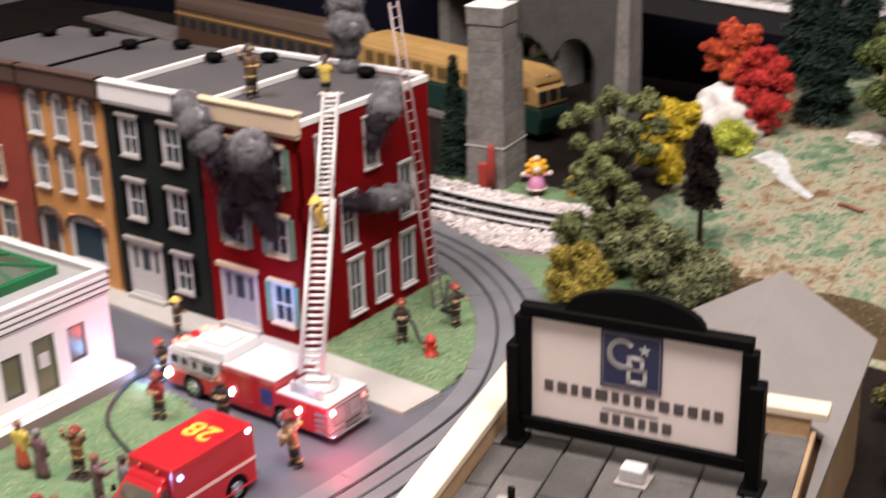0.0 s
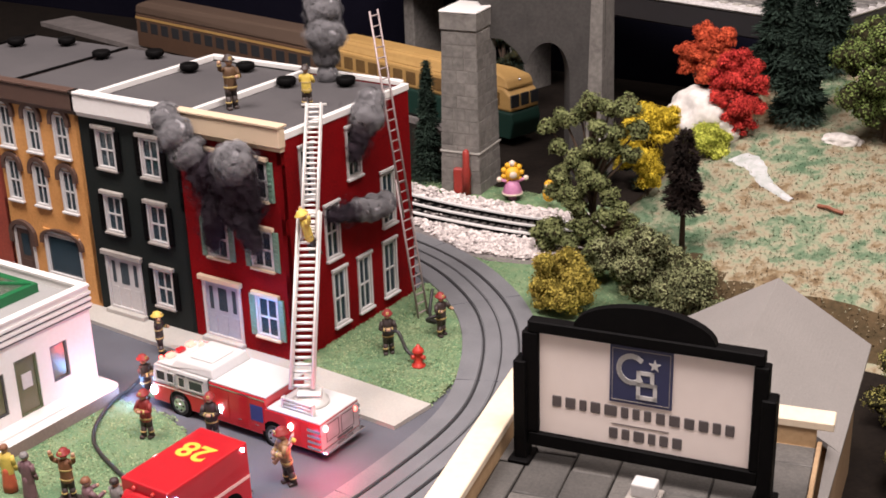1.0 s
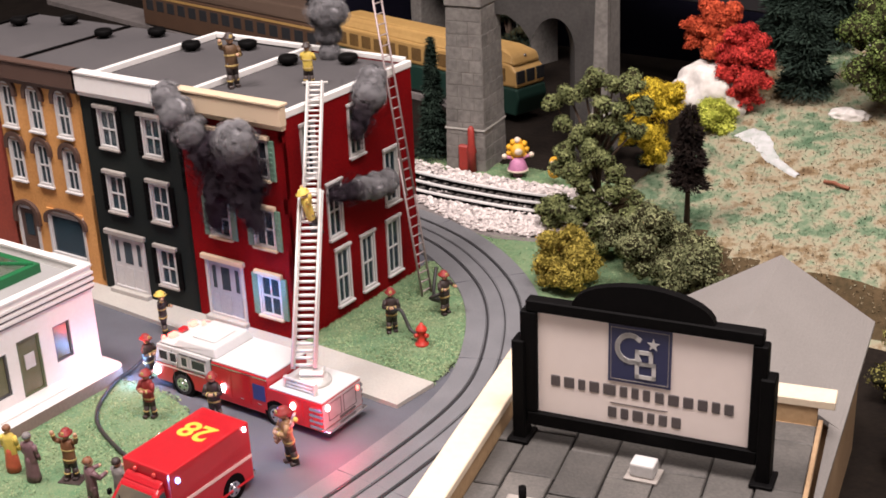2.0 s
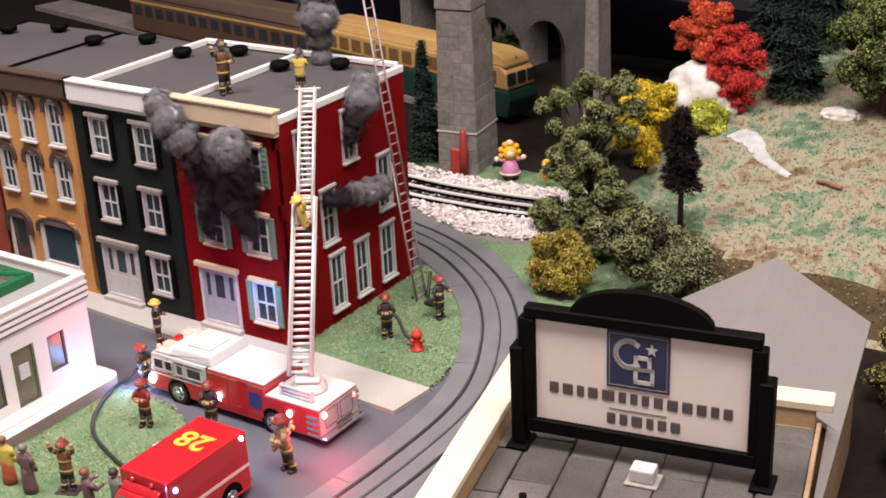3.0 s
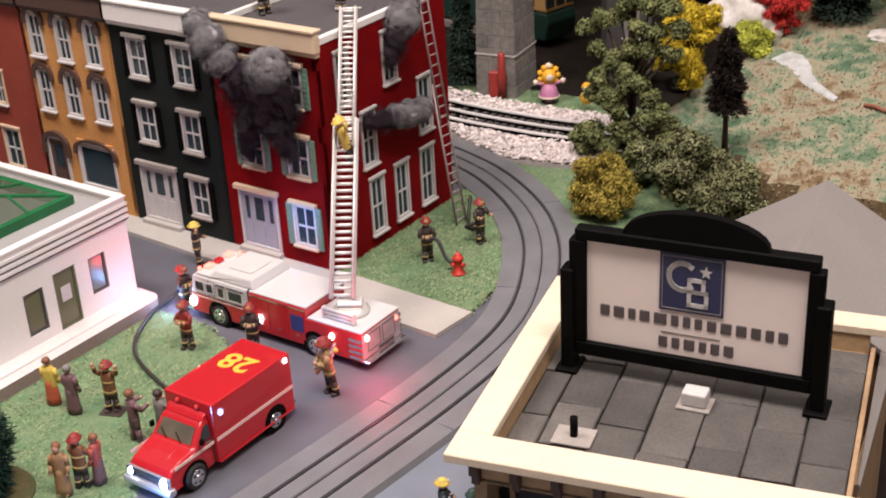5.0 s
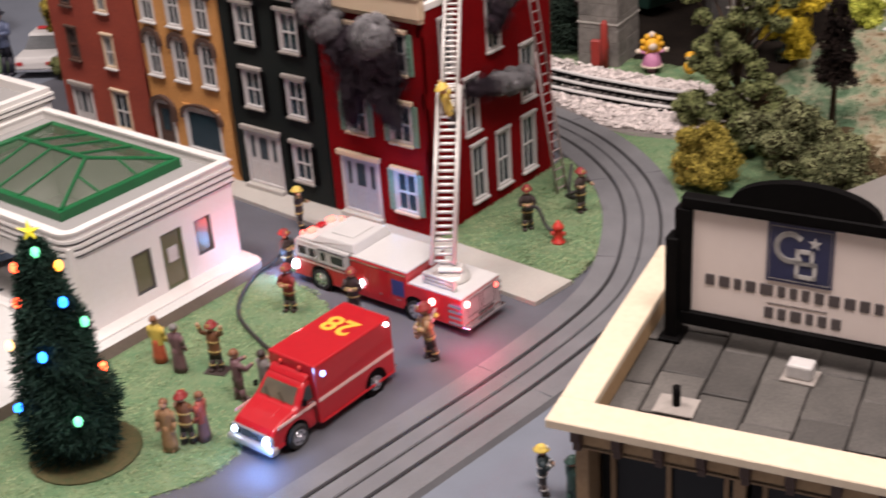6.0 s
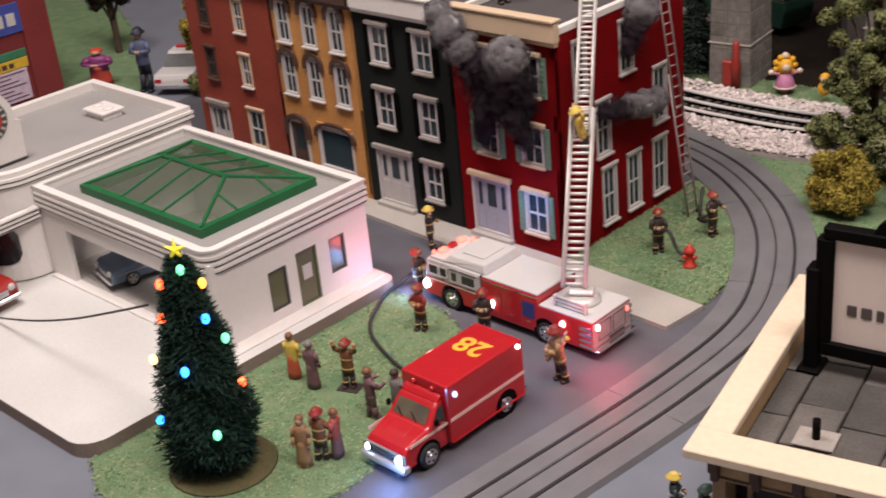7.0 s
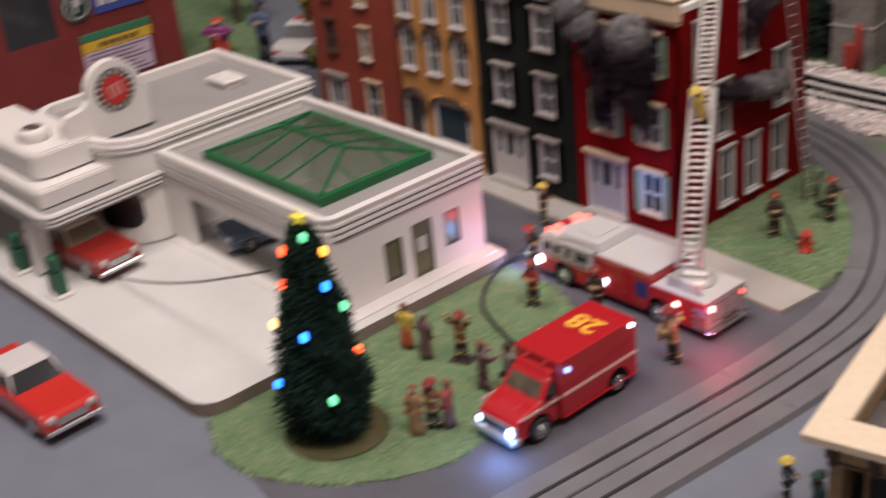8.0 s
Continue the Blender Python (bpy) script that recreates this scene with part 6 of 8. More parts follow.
def figure(x, y, z, rz, label, coat=F_COAT, legs=F_COAT, hat=F_REDHAT, band=F_BAND, arms="down", robe=False, helmet=True, h=4.5, crouch=0.0, lean=0.0, base=False, group="firefighter figurines"):
    """A standing figurine that faces -y before it is turned; arms: down, up, out, hold."""
    b = B()
    k = h / 4.5
    hip = 2.0 - crouch
    if robe:
        lathe(b, [(0.62, 0.05), (0.60, 0.6), (0.50, 1.7), (0.46, 2.3)], 12, 1, sx=1.0, sy=0.78)
        for sx in (-1, 1):
            box(b, sx * 0.24 - 0.17, sx * 0.24 + 0.17, -0.45, 0.15, 0, 0.22, 1, 0.05)
    else:
        for sx, fy in ((-1, -0.12), (1, 0.12 + crouch * 0.5)):
            rod(b, (sx * 0.30, fy, 0.15), (sx * 0.25, fy * 0.6 - crouch * 0.4, hip * 0.52), 0.23, 0.25, 8, 1)
            rod(b, (sx * 0.25, fy * 0.6 - crouch * 0.4, hip * 0.52), (sx * 0.20, 0, hip), 0.25, 0.32, 8, 1)
            box(b, sx * 0.31 - 0.19, sx * 0.31 + 0.19, fy - 0.42, fy + 0.2, 0, 0.26, 1, 0.06)
            if band:
                rod(b, (sx * 0.29, fy, 0.52), (sx * 0.285, fy * 0.95, 0.64), 0.262, 0.262, 8, 3)
    lathe(b, [(0.46, hip - 0.5), (0.53, hip - 0.35), (0.50, hip + 0.3), (0.55, hip + 0.95), (0.48, hip + 1.32), (0.22, hip + 1.48)], 12, 0, sx=1.0, sy=0.72)
    if band and not robe:
        for zz in (hip - 0.28, hip + 0.55):
            lathe(b, [(0.545, zz), (0.56, zz + 0.03), (0.56, zz + 0.11), (0.545, zz + 0.14)], 12, 3, sx=1.0, sy=0.74)
    sh = hip + 1.2
    poses = {"down": (((0.62, -0.05, sh - 0.75), (0.58, -0.3, sh - 1.35)),) * 2,
             "up": (((0.85, -0.15, sh + 0.2), (0.95, -0.3, sh + 0.9)),) * 2,
             "out": (((0.78, -0.35, sh - 0.45), (0.6, -0.95, sh - 0.3)),) * 2,
             "hold": (((0.68, -0.3, sh - 0.6), (0.1, -0.75, sh - 0.55)),) * 2,
             "mixed": (((0.8, -0.2, sh + 0.1), (0.9, -0.4, sh + 0.7)), ((0.68, -0.3, sh - 0.6), (0.3, -0.8, sh - 0.5)))}[arms]
    for sx, (el, ha) in zip((-1, 1), poses):
        s0 = (sx * 0.5, 0, sh)
        el, ha = (sx * el[0], el[1], el[2]), (sx * ha[0], ha[1], ha[2])
        rod(b, s0, el, 0.21, 0.18, 8, 0)
        rod(b, el, ha, 0.18, 0.15, 8, 0)
        ball(b, el, 0.18, 0, 1)
        ball(b, ha, 0.17, 2, 1)
        if band:
            e, a2 = Vector(el), Vector(ha)
            rod(b, e.lerp(a2, 0.55), e.lerp(a2, 0.75), 0.185, 0.18, 8, 3)
    hz = hip + 1.82
    rod(b, (0, 0, hip + 1.35), (0, -0.02, hz - 0.2), 0.15, n=8, mi=2)
    ball(b, (0, -0.04, hz), 0.33, 2, 2, (0.9, 1, 1.12))
    if helmet:
        lathe(b, [(0.36, hz + 0.10), (0.54, hz + 0.08), (0.55, hz + 0.14), (0.38, hz + 0.22), (0.33, hz + 0.42), (0.17, hz + 0.53), (0.04, hz + 0.56)], 12, 4, (0, 0.02, 0), 0.92, 1.12)
        box(b, -0.13, 0.13, -0.47, -0.37, hz + 0.15, hz + 0.42, 3, 0.02)
    else:
        lathe(b, [(0.335, hz + 0.0), (0.36, hz + 0.14), (0.27, hz + 0.34), (0.06, hz + 0.42)], 10, 4, (0, 0.05, 0), 0.95, 1.05)
    if base:
        box(b, -0.9, 0.9, -0.7, 0.7, -0.06, 0.05, 1, 0.02)
    bmesh.ops.scale(b, vec=(k, k, k), verts=b.verts)
    m_ = cm(x, y, z, lean, 0, rz)
    return solid("figurine", b, [coat, legs, F_SKIN, band or coat, hat], m_, label, "figurine", group)


FFL = "painted firefighter figurine in banded coat"
figure(6, 5.8, 0.4, 40, FFL + " holding a hose", arms="hold")
figure(8.1, 11.3, 0.4, 70, FFL + " at ladder foot", arms="out")
figure(-12.4, -4.4, 0.12, 120, FFL + " beside the engine", arms="mixed", hat=F_YEL)
figure(-7.6, -11.0, 0.12, 90, FFL + " by the engine", arms="hold", crouch=0.3)
figure(-2.3, -16.2, 0.25, 10, FFL + " standing on turf", arms="hold", coat=F_REDHAT)
figure(2.7, -13.9, 0.25, 30, FFL + " beside the engine", arms="hold", band=F_BAND)
figure(12.1, -15.6, 0.12, -30, FFL + " carrying a child", arms="hold", coat=F_TAN, legs=F_COAT, lean=6, h=5.2)
figure(11.2, -16.3, 2.1, -60, "small child figurine carried by a firefighter", coat=flat("figure_pale_pink", (0.72, 0.50, 0.48)), legs=F_SKIN, hat=F_YEL, band=None, arms="up", helmet=False, h=2.8, lean=-40, group="bystander figurines")
figure(-0.7, -25.9, 0.25, 20, FFL + " with raised arms", arms="up", base=True, coat=F_BROWN)
figure(4.7, -33.7, 0.25, 200, FFL + " among bystanders", arms="hold", hat=F_REDHAT, coat=F_BROWN)
figure(-9.8, 5.2, 21.37, 60, FFL + " walking on the roof", coat=flat("figure_dark_tan", (0.12, 0.065, 0.03)), legs=F_COAT, hat=F_COAT, arms="mixed", h=5.2)
figure(-4.0, 8.8, 21.37, 200, FFL + " at ladder top", arms="hold", coat=F_YEL, legs=F_COAT, hat=F_COAT, h=4.1)
cl = LB.lerp(LT, 0.555)
figure(cl.x + 0.75, cl.y - 0.35, cl.z - 2.3, 150, "firefighter figurine in a yellow coat climbing the ladder", coat=F_YEL, legs=F_COAT, hat=F_YEL, band=None, arms="up", crouch=0.1, lean=-14)
figure(-5.5, -27.4, 0.25, 200, "bystander figurine in a yellow top and red skirt", coat=F_YEL, legs=F_ORANGE, hat=F_BROWN, band=None, robe=True, helmet=False, group="bystander figurines", h=4.3)
figure(-3.1, -27.5, 0.25, 190, "bystander figurine in a long plum-brown coat", coat=F_PURPLE, legs=F_PURPLE, hat=F_GREY, band=None, robe=True, helmet=False, group="bystander figurines", h=4.4)
figure(3.8, -27.8, 0.25, 160, "bystander figurine in a plum suit", coat=F_PURPLE, legs=F_PURPLE, hat=F_BROWN, band=None, arms="out", helmet=False, group="bystander figurines", h=4.6)
figure(5.5, -26.7, 0.25, 180, "bystander figurine in a grey coat behind the van", coat=F_GREY, legs=F_GREY, hat=F_COAT, band=None, arms="out", helmet=False, group="bystander figurines")
figure(4.2, -34.9, 0.25, 30, "bystander figurine in a tan coat", coat=F_TAN, legs=F_TAN, hat=F_BROWN, band=None, robe=True, helmet=False, group="bystander figurines", h=4.4)
figure(5.3, -32.7, 0.25, -70, "bystander figurine in a dull red dress", coat=flat("figure_dull_red", (0.36, 0.075, 0.055)), legs=F_PURPLE, hat=F_BROWN, band=None, robe=True, helmet=False, group="bystander figurines", h=4.2)
figure(28.3, -24.6, 0.02, 120, "figurine in a black coat with white collar and yellow hat", coat=flat("figure_teal_black", (0.02, 0.035, 0.04)), legs=F_COAT, hat=F_YEL, band=F_WHITE, arms="hold", group="bystander figurines", h=3.95)
figure(30.6, -24.6, 0.02, 160, "figurine in a dark green coat and hat", coat=F_GREEN, legs=F_GREEN, hat=F_GREEN, band=None, arms="down", group="bystander figurines", h=4.0)
figure(31.9, -23.6, 0.02, 100, "figurine in a grey coat beside the office", coat=F_GREY, legs=F_GREY, hat=F_GREY, band=None, arms="hold", helmet=False, group="bystander figurines", h=4.0)
figure(-85.2, 7.6, 0.2, 40, "red and blue plastic figurine on the turf", coat=flat("figure_violet", (0.22, 0.04, 0.16)), legs=flat("figure_scarlet", (0.55, 0.06, 0.04)), hat=flat("figure_bright_red", (0.60, 0.05, 0.03)), band=None, arms="hold", robe=True, helmet=False, h=6.6, group="bystander figurines").matrix_basis @= Matrix.Diagonal((1.8, 1.5, 0.8, 1))

figure(-77.1, 9.4, 0.02, 35, "large police officer figurine in a slate blue shirt and dark trousers", coat=flat("figure_shirt_blue", (0.10, 0.125, 0.21)), legs=F_NAVYBLACK, hat=F_NAVYBLACK, band=None, arms="hold", crouch=-0.55, h=8.0, group="bystander figurines")

# hydrant and hoses
M_HYD = flat("hydrant_red", (0.55, 0.04, 0.025), 0.4)
hyd = thing("fire_hydrant", cm(9.8, 5.0, 0.4), "small red fire hydrant on the lawn", "hydrant")
b = B()
lathe(b, [(0.62, 0), (0.62, 0.18), (0.42, 0.25), (0.40, 1.35), (0.52, 1.4), (0.52, 1.55), (0.40, 1.75), (0.2, 1.95), (0.14, 2.1)], 14)
part("barrel", b, M_HYD, hyd)
for a in (0, 120, 240):
    b = B()
    rod(b, (0.3 * math.cos(math.radians(a)), 0.3 * math.sin(math.radians(a)), 1.0), (0.68 * math.cos(math.radians(a)), 0.68 * math.sin(math.radians(a)), 1.0), 0.2, n=10)
    part("outlet", b, M_HYD, hyd)
M_HOSE = flat("hose_black", (0.025, 0.024, 0.022), 0.5)


def hose(pts, r, label, m_=None, cat="hose"):
    b = B()
    tube(b, spline(pts, 8), r, 7)
    return solid("hose", b, m_ or M_HOSE, cm(), label, cat)


hose([(-8.0, -11.1, 2.3), (-8.9, -10.5, 1.2), (-9.4, -11.4, 0.5), (-9.2, -13.2, 0.45), (-8.2, -15.6, 0.45), (-6.6, -18.0, 0.45), (-4.4, -19.8, 0.45), (-0.2, -21.5, 0.45), (2.0, -22.0, 0.45), (6.2, -23.4, 0.5)], 0.165, "thick black hose looped on the turf")
hose([(6.4, 5.3, 2.7), (7.4, 5.4, 3.0), (8.5, 5.1, 1.6), (9.4, 5.0, 1.3)], 0.17, "black hose from a figurine to the hydrant")
hose([(8.4, 10.8, 2.8), (7.2, 10.3, 2.2), (7.0, 12.0, 1.2), (5.0, 14.0, 0.8), (4.0, 16.0, 2.4)], 0.17, "black hose at the ladder foot")
hose([(-34.5, -37.7, 1.4), (-26.1, -38.0, 3.8), (-18.3, -38.4, 6.6), (-10.8, -39.0, 9.8), (-4.5, -39.5, 12.6)], 0.09, "thin black light cable to the tree", cat="cable")

# ---- greenery ----
def leaf_mat(name, c, c2, lo=0.8, hi=1.3):
    return vary(mat(name, tuple(k * 0.6 for k in c), 0.9, color2=tuple(k * 1.55 for k in c2), grain=210, blotch=75, amount=1.0, bump=0, spec=0.15), lo, hi, True)


V_OLIVE = leaf_mat("olive_foam", (0.095, 0.12, 0.045), (0.165, 0.18, 0.075))
V_GREY = leaf_mat("greygreen_foam", (0.11, 0.13, 0.06), (0.18, 0.19, 0.095))
V_MUSTARD = leaf_mat("mustard_foam", (0.22, 0.17, 0.030), (0.30, 0.24, 0.05))
V_OLIVEGOLD = leaf_mat("olive_gold_foam", (0.16, 0.15, 0.035), (0.24, 0.22, 0.07))
V_YELLOW = leaf_mat("yellow_foam", (0.42, 0.30, 0.018), (0.55, 0.42, 0.04))
V_LIME = leaf_mat("lime_foam", (0.30, 0.34, 0.04), (0.42, 0.44, 0.08))
V_RED = leaf_mat("red_foam", (0.36, 0.022, 0.022), (0.46, 0.045, 0.035))
V_ORANGE = leaf_mat("orange_foam", (0.40, 0.05, 0.022), (0.48, 0.085, 0.035))
V_GREEN = leaf_mat("green_foam", (0.07, 0.115, 0.028), (0.13, 0.17, 0.05))
V_DARKBROWN = leaf_mat("dark_brown_foam", (0.008, 0.006, 0.005), (0.014, 0.009, 0.007))
V_SPRUCE = leaf_mat("spruce_needles", (0.010, 0.019, 0.014), (0.022, 0.036, 0.026))
V_XMAS = leaf_mat("tinsel_needles", (0.007, 0.020, 0.015), (0.015, 0.036, 0.026))
# undyed cores coloured dark to carry the shade between the tufts
V_CORE = mat("dark_shade_core", (0.030, 0.028, 0.014), 0.95, spec=0.05)
# brightly dyed foam is coloured right through
DYED = {V_RED: (0.22, 0.014, 0.014), V_ORANGE: (0.25, 0.032, 0.014), V_YELLOW: (0.26, 0.185, 0.012), V_LIME: (0.20, 0.23, 0.03), V_MUSTARD: (0.12, 0.095, 0.018)}
DYED = {m_: mat(m_.name + "_core", c_, 0.95, grain=300, blotch=90, amount=0.9, bump=0.6, spec=0.05) for m_, c_ in DYED.items()}
M_BARK = mat("bark", (0.07, 0.045, 0.03), 0.9, bump=0.5)


def clumps(name, parts_, leaf, count, size, mat_, parent, seed):
    """A crown: knots of foam, each an uneven core covered in many small flakes."""
    rnd = random.Random(seed)
    b = B()
    tufts = []
    for c, r in parts_:
        tufts.append((Vector(c), r * 0.72))
        for _ in range(9):
            u = Vector((rnd.gauss(0, 1), rnd.gauss(0, 1), rnd.gauss(0, 1) + 0.25)).normalized()
            tufts.append((Vector(c) + Vector((u.x, u.y, u.z * 0.9)) * r * rnd.uniform(0.5, 0.78), r * rnd.uniform(0.36, 0.56)))
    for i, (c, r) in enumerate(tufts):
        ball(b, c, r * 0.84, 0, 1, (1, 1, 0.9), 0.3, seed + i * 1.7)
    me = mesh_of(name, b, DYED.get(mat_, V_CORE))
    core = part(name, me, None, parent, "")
    tot = sum(r * r for _, r in tufts)
    verts, faces = [], []
    for c, r in tufts:
        tone = c * 1.3
        for _ in range(int(4.6 * count * r * r / tot)):
            u = Vector((rnd.gauss(0, 1), rnd.gauss(0, 1), rnd.gauss(0, 1))).normalized()
            # flakes left off in dents, where an undyed core's darkness reads as shade
            if u.z < -0.55 or (noise.noise(u * 3.1 + tone) < -0.2 and rnd.random() < 0.7):
                continue
            bumpy = 1 + 0.28 * noise.noise(u * 2.6 + tone) + 0.20 * noise.noise(u * 7 + tone)
            p = c + Vector((u.x, u.y, u.z * 0.92)) * r * bumpy * rnd.uniform(0.9, 1.06)
            t = u.orthogonal().normalized()
            t.rotate(Matrix.Rotation(rnd.uniform(0, 6.28), 3, u))
            w = (u * rnd.uniform(-0.25, 0.7) + u.cross(t)).normalized()
            s = 0.43 * size * rnd.uniform(0.5, 1.3)
            k = len(verts)
            for q in (p - t * s * 0.5, p + t * s * 0.5, p + t * s * 0.3 + w * s, p - t * s * 0.35 + w * s * 0.8):
                verts.append(tuple(q * S))
            faces.append((k, k + 1, k + 2, k + 3))
    me = bpy.data.meshes.new("foliage")
    me.from_pydata(verts, [], faces)
    me.materials.append(mat_)
    tagged(part("foliage", me, None, core, "small foam flakes"), kind="stuff")
    return core


def tree(x, y, z, label, knots, mat_, count=3500, size=0.42, trunk=0.45, seed=1, cat="tree", group="trees on the layout"):
    """A model tree: a tapered trunk with limbs out to each knot of the crown. knots: (dx, dy, dz, radius)."""
    t = thing("tree" if trunk else "bush", cm(x, y, z), label, cat, group)
    ks = [((a, b_, c), r) for a, b_, c, r in knots]
    if trunk:
        top = max(k[0][2] for k in ks)
        b = B()
        tube(b, [(0, 0, -0.6), (0.15, 0.05, top * 0.3), (-0.1, 0.1, top * 0.6), (0.05, 0, top)], trunk * 0.7, 8)
        part("trunk", b, M_BARK, t, "brown tapered trunk")
        for (c, r) in ks:
            b = B()
            rod(b, (0, 0, c[2] * 0.55), c, trunk * 0.45, trunk * 0.15, 6)
            part("limb", b, M_BARK, t)
    clumps("crown", ks, None, count, size, mat_, t, seed)
    return t


def blobs(rx, ry, z0, z1, r, n, seed):
    rnd = random.Random(seed)
    out = []
    for _ in range(n):
        a, q, h = rnd.uniform(0, 6.28), math.sqrt(rnd.uniform(0, 1)), rnd.uniform(0, 1)
        w = 1 - 0.55 * abs(2 * h - 0.9)
        out.append((rx * q * w * math.cos(a), ry * q * w * math.sin(a), z0 + (z1 - z0) * h, r * rnd.uniform(0.7, 1.15)))
    return out


tree(10.9, 36.0, 0, "grey-green foam model tree with open clumps beside the track", [(-4.6, -1, 14.2, 1.2), (-2.6, -1.2, 15.2, 1.3), (-0.9, -0.8, 15.6, 1.2), (0.3, -1, 17.4, 1.4), (2.2, -0.6, 16.6, 1.3), (4.2, -0.8, 17.0, 1.45), (5.2, -0.5, 14.8, 1.2), (3.2, -1.2, 14.4, 1.15), (1.4, -1.4, 14.8, 1.1), (2.6, -1.0, 12.6, 1.3), (0.6, -1.2, 12.6, 1.2), (4.6, -0.8, 12.4, 1.1), (-0.4, -1.8, 4.4, 1.3), (2.8, -1.2, 7.6, 1.2), (-3.4, -1.4, 12.2, 1.1), (-1.2, -1.6, 11.0, 1.35), (-2.9, -1.6, 9.4, 1.35), (0.2, -1.8, 9.6, 1.45), (-3.6, -1.8, 7.2, 1.3), (-1.2, -2, 7.4, 1.45), (1.6, -1.6, 9.0, 1.15), (-0.8, -2, 5.9, 1.1), (-5.0, -2, 2.6, 1.3), (-3.2, -2.2, 3.2, 1.5), (-1.6, -2.2, 2.2, 1.3), (-4.4, -1.8, 1.2, 1.2), (2.2, -1.6, 5.3, 1.2), (3.8, -1.4, 6.2, 1.2), (1.4, -1.8, 3.2, 1.3), (5.0, -1.0, 5.0, 1.0)], V_OLIVE, 11000, 0.42, 0.55, 3)
tree(14.8, 21.6, 0, "mustard yellow foam bush beside the street track", blobs(3.0, 2.6, 1.3, 5.6, 1.75, 15, 8), V_MUSTARD, 7000, 0.38, 0, 4, "bush")
tree(22.4, 26.4, 1.0, "grey-green foam bush at the hill foot", blobs(5.2, 3.4, 1.0, 6.6, 1.8, 22, 12), V_GREY, 9000, 0.38, 0, 5, "bush")
tree(26.8, 25.2, 0.4, "dark grey-green foam bush under the hill edge", blobs(4.0, 2.2, 0.6, 4.2, 1.5, 14, 13), V_GREY, 5000, 0.38, 0, 6, "bush")
tree(16.6, 30.6, 0.6, "dark olive foam bush under the open tree", blobs(4.2, 2.6, 0.8, 4.2, 1.6, 14, 14), V_OLIVE, 5000, 0.38, 0, 7, "bush")
tree(14.5, 41.7, hill_z(14.5, 41.7), "bright yellow foam model tree on the hill", [(0.6, 0, 8.6, 1.9), (-0.8, -0.5, 7.4, 1.8), (1.6, 0.3, 7.0, 1.7), (-1.2, -0.6, 5.0, 1.9), (0.2, -0.8, 4.0, 1.8), (-2.2, -0.4, 3.6, 1.6), (0.6, -0.6, 2.4, 1.5), (2.4, 0, 9.0, 1.3)], V_YELLOW, 7000, 0.36, 0.35, 9)
tree(16.8, 52.4, hill_z(16.8, 52.4), "lime green foam bush below the white rock", blobs(3.6, 1.7, 0.3, 2.4, 1.35, 12, 21), V_LIME, 4000, 0.34, 0, 10, "bush")
tree(13.9, 57.9, hill_z(14.6, 58.4), "orange-red foam model tree on the hill", [(x_, y_, z_ - hill_z(14.6, 58.4), q_ * 1.2) for x_, y_, z_, q_ in ((-1.9, 0, 16.0, 1.3), (-0.6, -0.6, 17.6, 1.4), (1.0, 0, 18.8, 1.4), (2.2, 0.3, 17.2, 1.3), (0.6, -0.9, 15.6, 1.3), (-0.4, 0.2, 19.9, 1.2), (2.4, 0.2, 19.6, 1.1), (-2.2, -0.3, 17.8, 1.0))], V_ORANGE, 6000, 0.36, 0.3, 11)
tree(18.4, 56.1, hill_z(19.1, 56.6), "red foam model tree beside the white rock", [(x_, y_, z_ - hill_z(19.1, 56.6), q_ * 1.2) for x_, y_, z_, q_ in ((-1.0, 0, 17.2, 1.1), (0.4, 0, 18.0, 1.1), (1.6, 0.2, 16.8, 1.2), (-1.8, -0.2, 15.4, 1.2), (0.3, -0.6, 15.6, 1.4), (2.3, 0.1, 15.0, 1.2), (-1.2, -0.4, 13.4, 1.3), (0.9, -0.7, 13.2, 1.4), (2.2, 0, 12.8, 1.1), (-0.2, -0.6, 11.4, 1.2), (1.3, -0.4, 11.0, 1.1), (0.4, -0.4, 10.0, 0.9))], V_RED, 7000, 0.36, 0.3, 12)
tree(34.2, 59.2, hill_z(34.2, 59.2), "green foam model tree on the hill", blobs(6.4, 4.0, 3.0, 13.5, 2.2, 26, 41), V_GREEN, 9000, 0.45, 0.45, 13)
tree(38.0, 70.0, hill_z(38, 70), "yellow foam model tree behind the green tree", blobs(5, 3.5, 8, 15.5, 2.0, 16, 43), V_YELLOW, 5000, 0.42, 0.45, 14)
tree(49.6, 15.2, 0, "olive-gold foam bush beside the gabled house", blobs(3.2, 3.4, 0.9, 6.0, 1.7, 18, 51), V_OLIVEGOLD, 6000, 0.38, 0, 15, "bush")
tree(53.4, 8.0, 0, "olive-yellow foam bush close to the gabled house", blobs(2.4, 3.2, 1.0, 6.4, 1.6, 18, 53), V_OLIVEGOLD, 6000, 0.40, 0, 23, "bush")
tree(55.5, 21, 0, "olive foam bush beside the gabled house", blobs(4.5, 3.4, 0.9, 6.0, 1.8, 18, 52), V_OLIVE, 5000, 0.40, 0, 16, "bush")
tree(-69.2, 11.6, 0, "olive foam bush near the police car", blobs(1.1, 1.0, 0.5, 2.8, 0.7, 10, 61), V_OLIVE, 2000, 0.32, 0, 17, "bush")
tree(-68.6, 12.4, 0, "mustard foam shrub at the street corner", blobs(2.0, 1.8, 6.6, 12.5, 1.3, 13, 62), V_MUSTARD, 2500, 0.34, 0.3, 18)
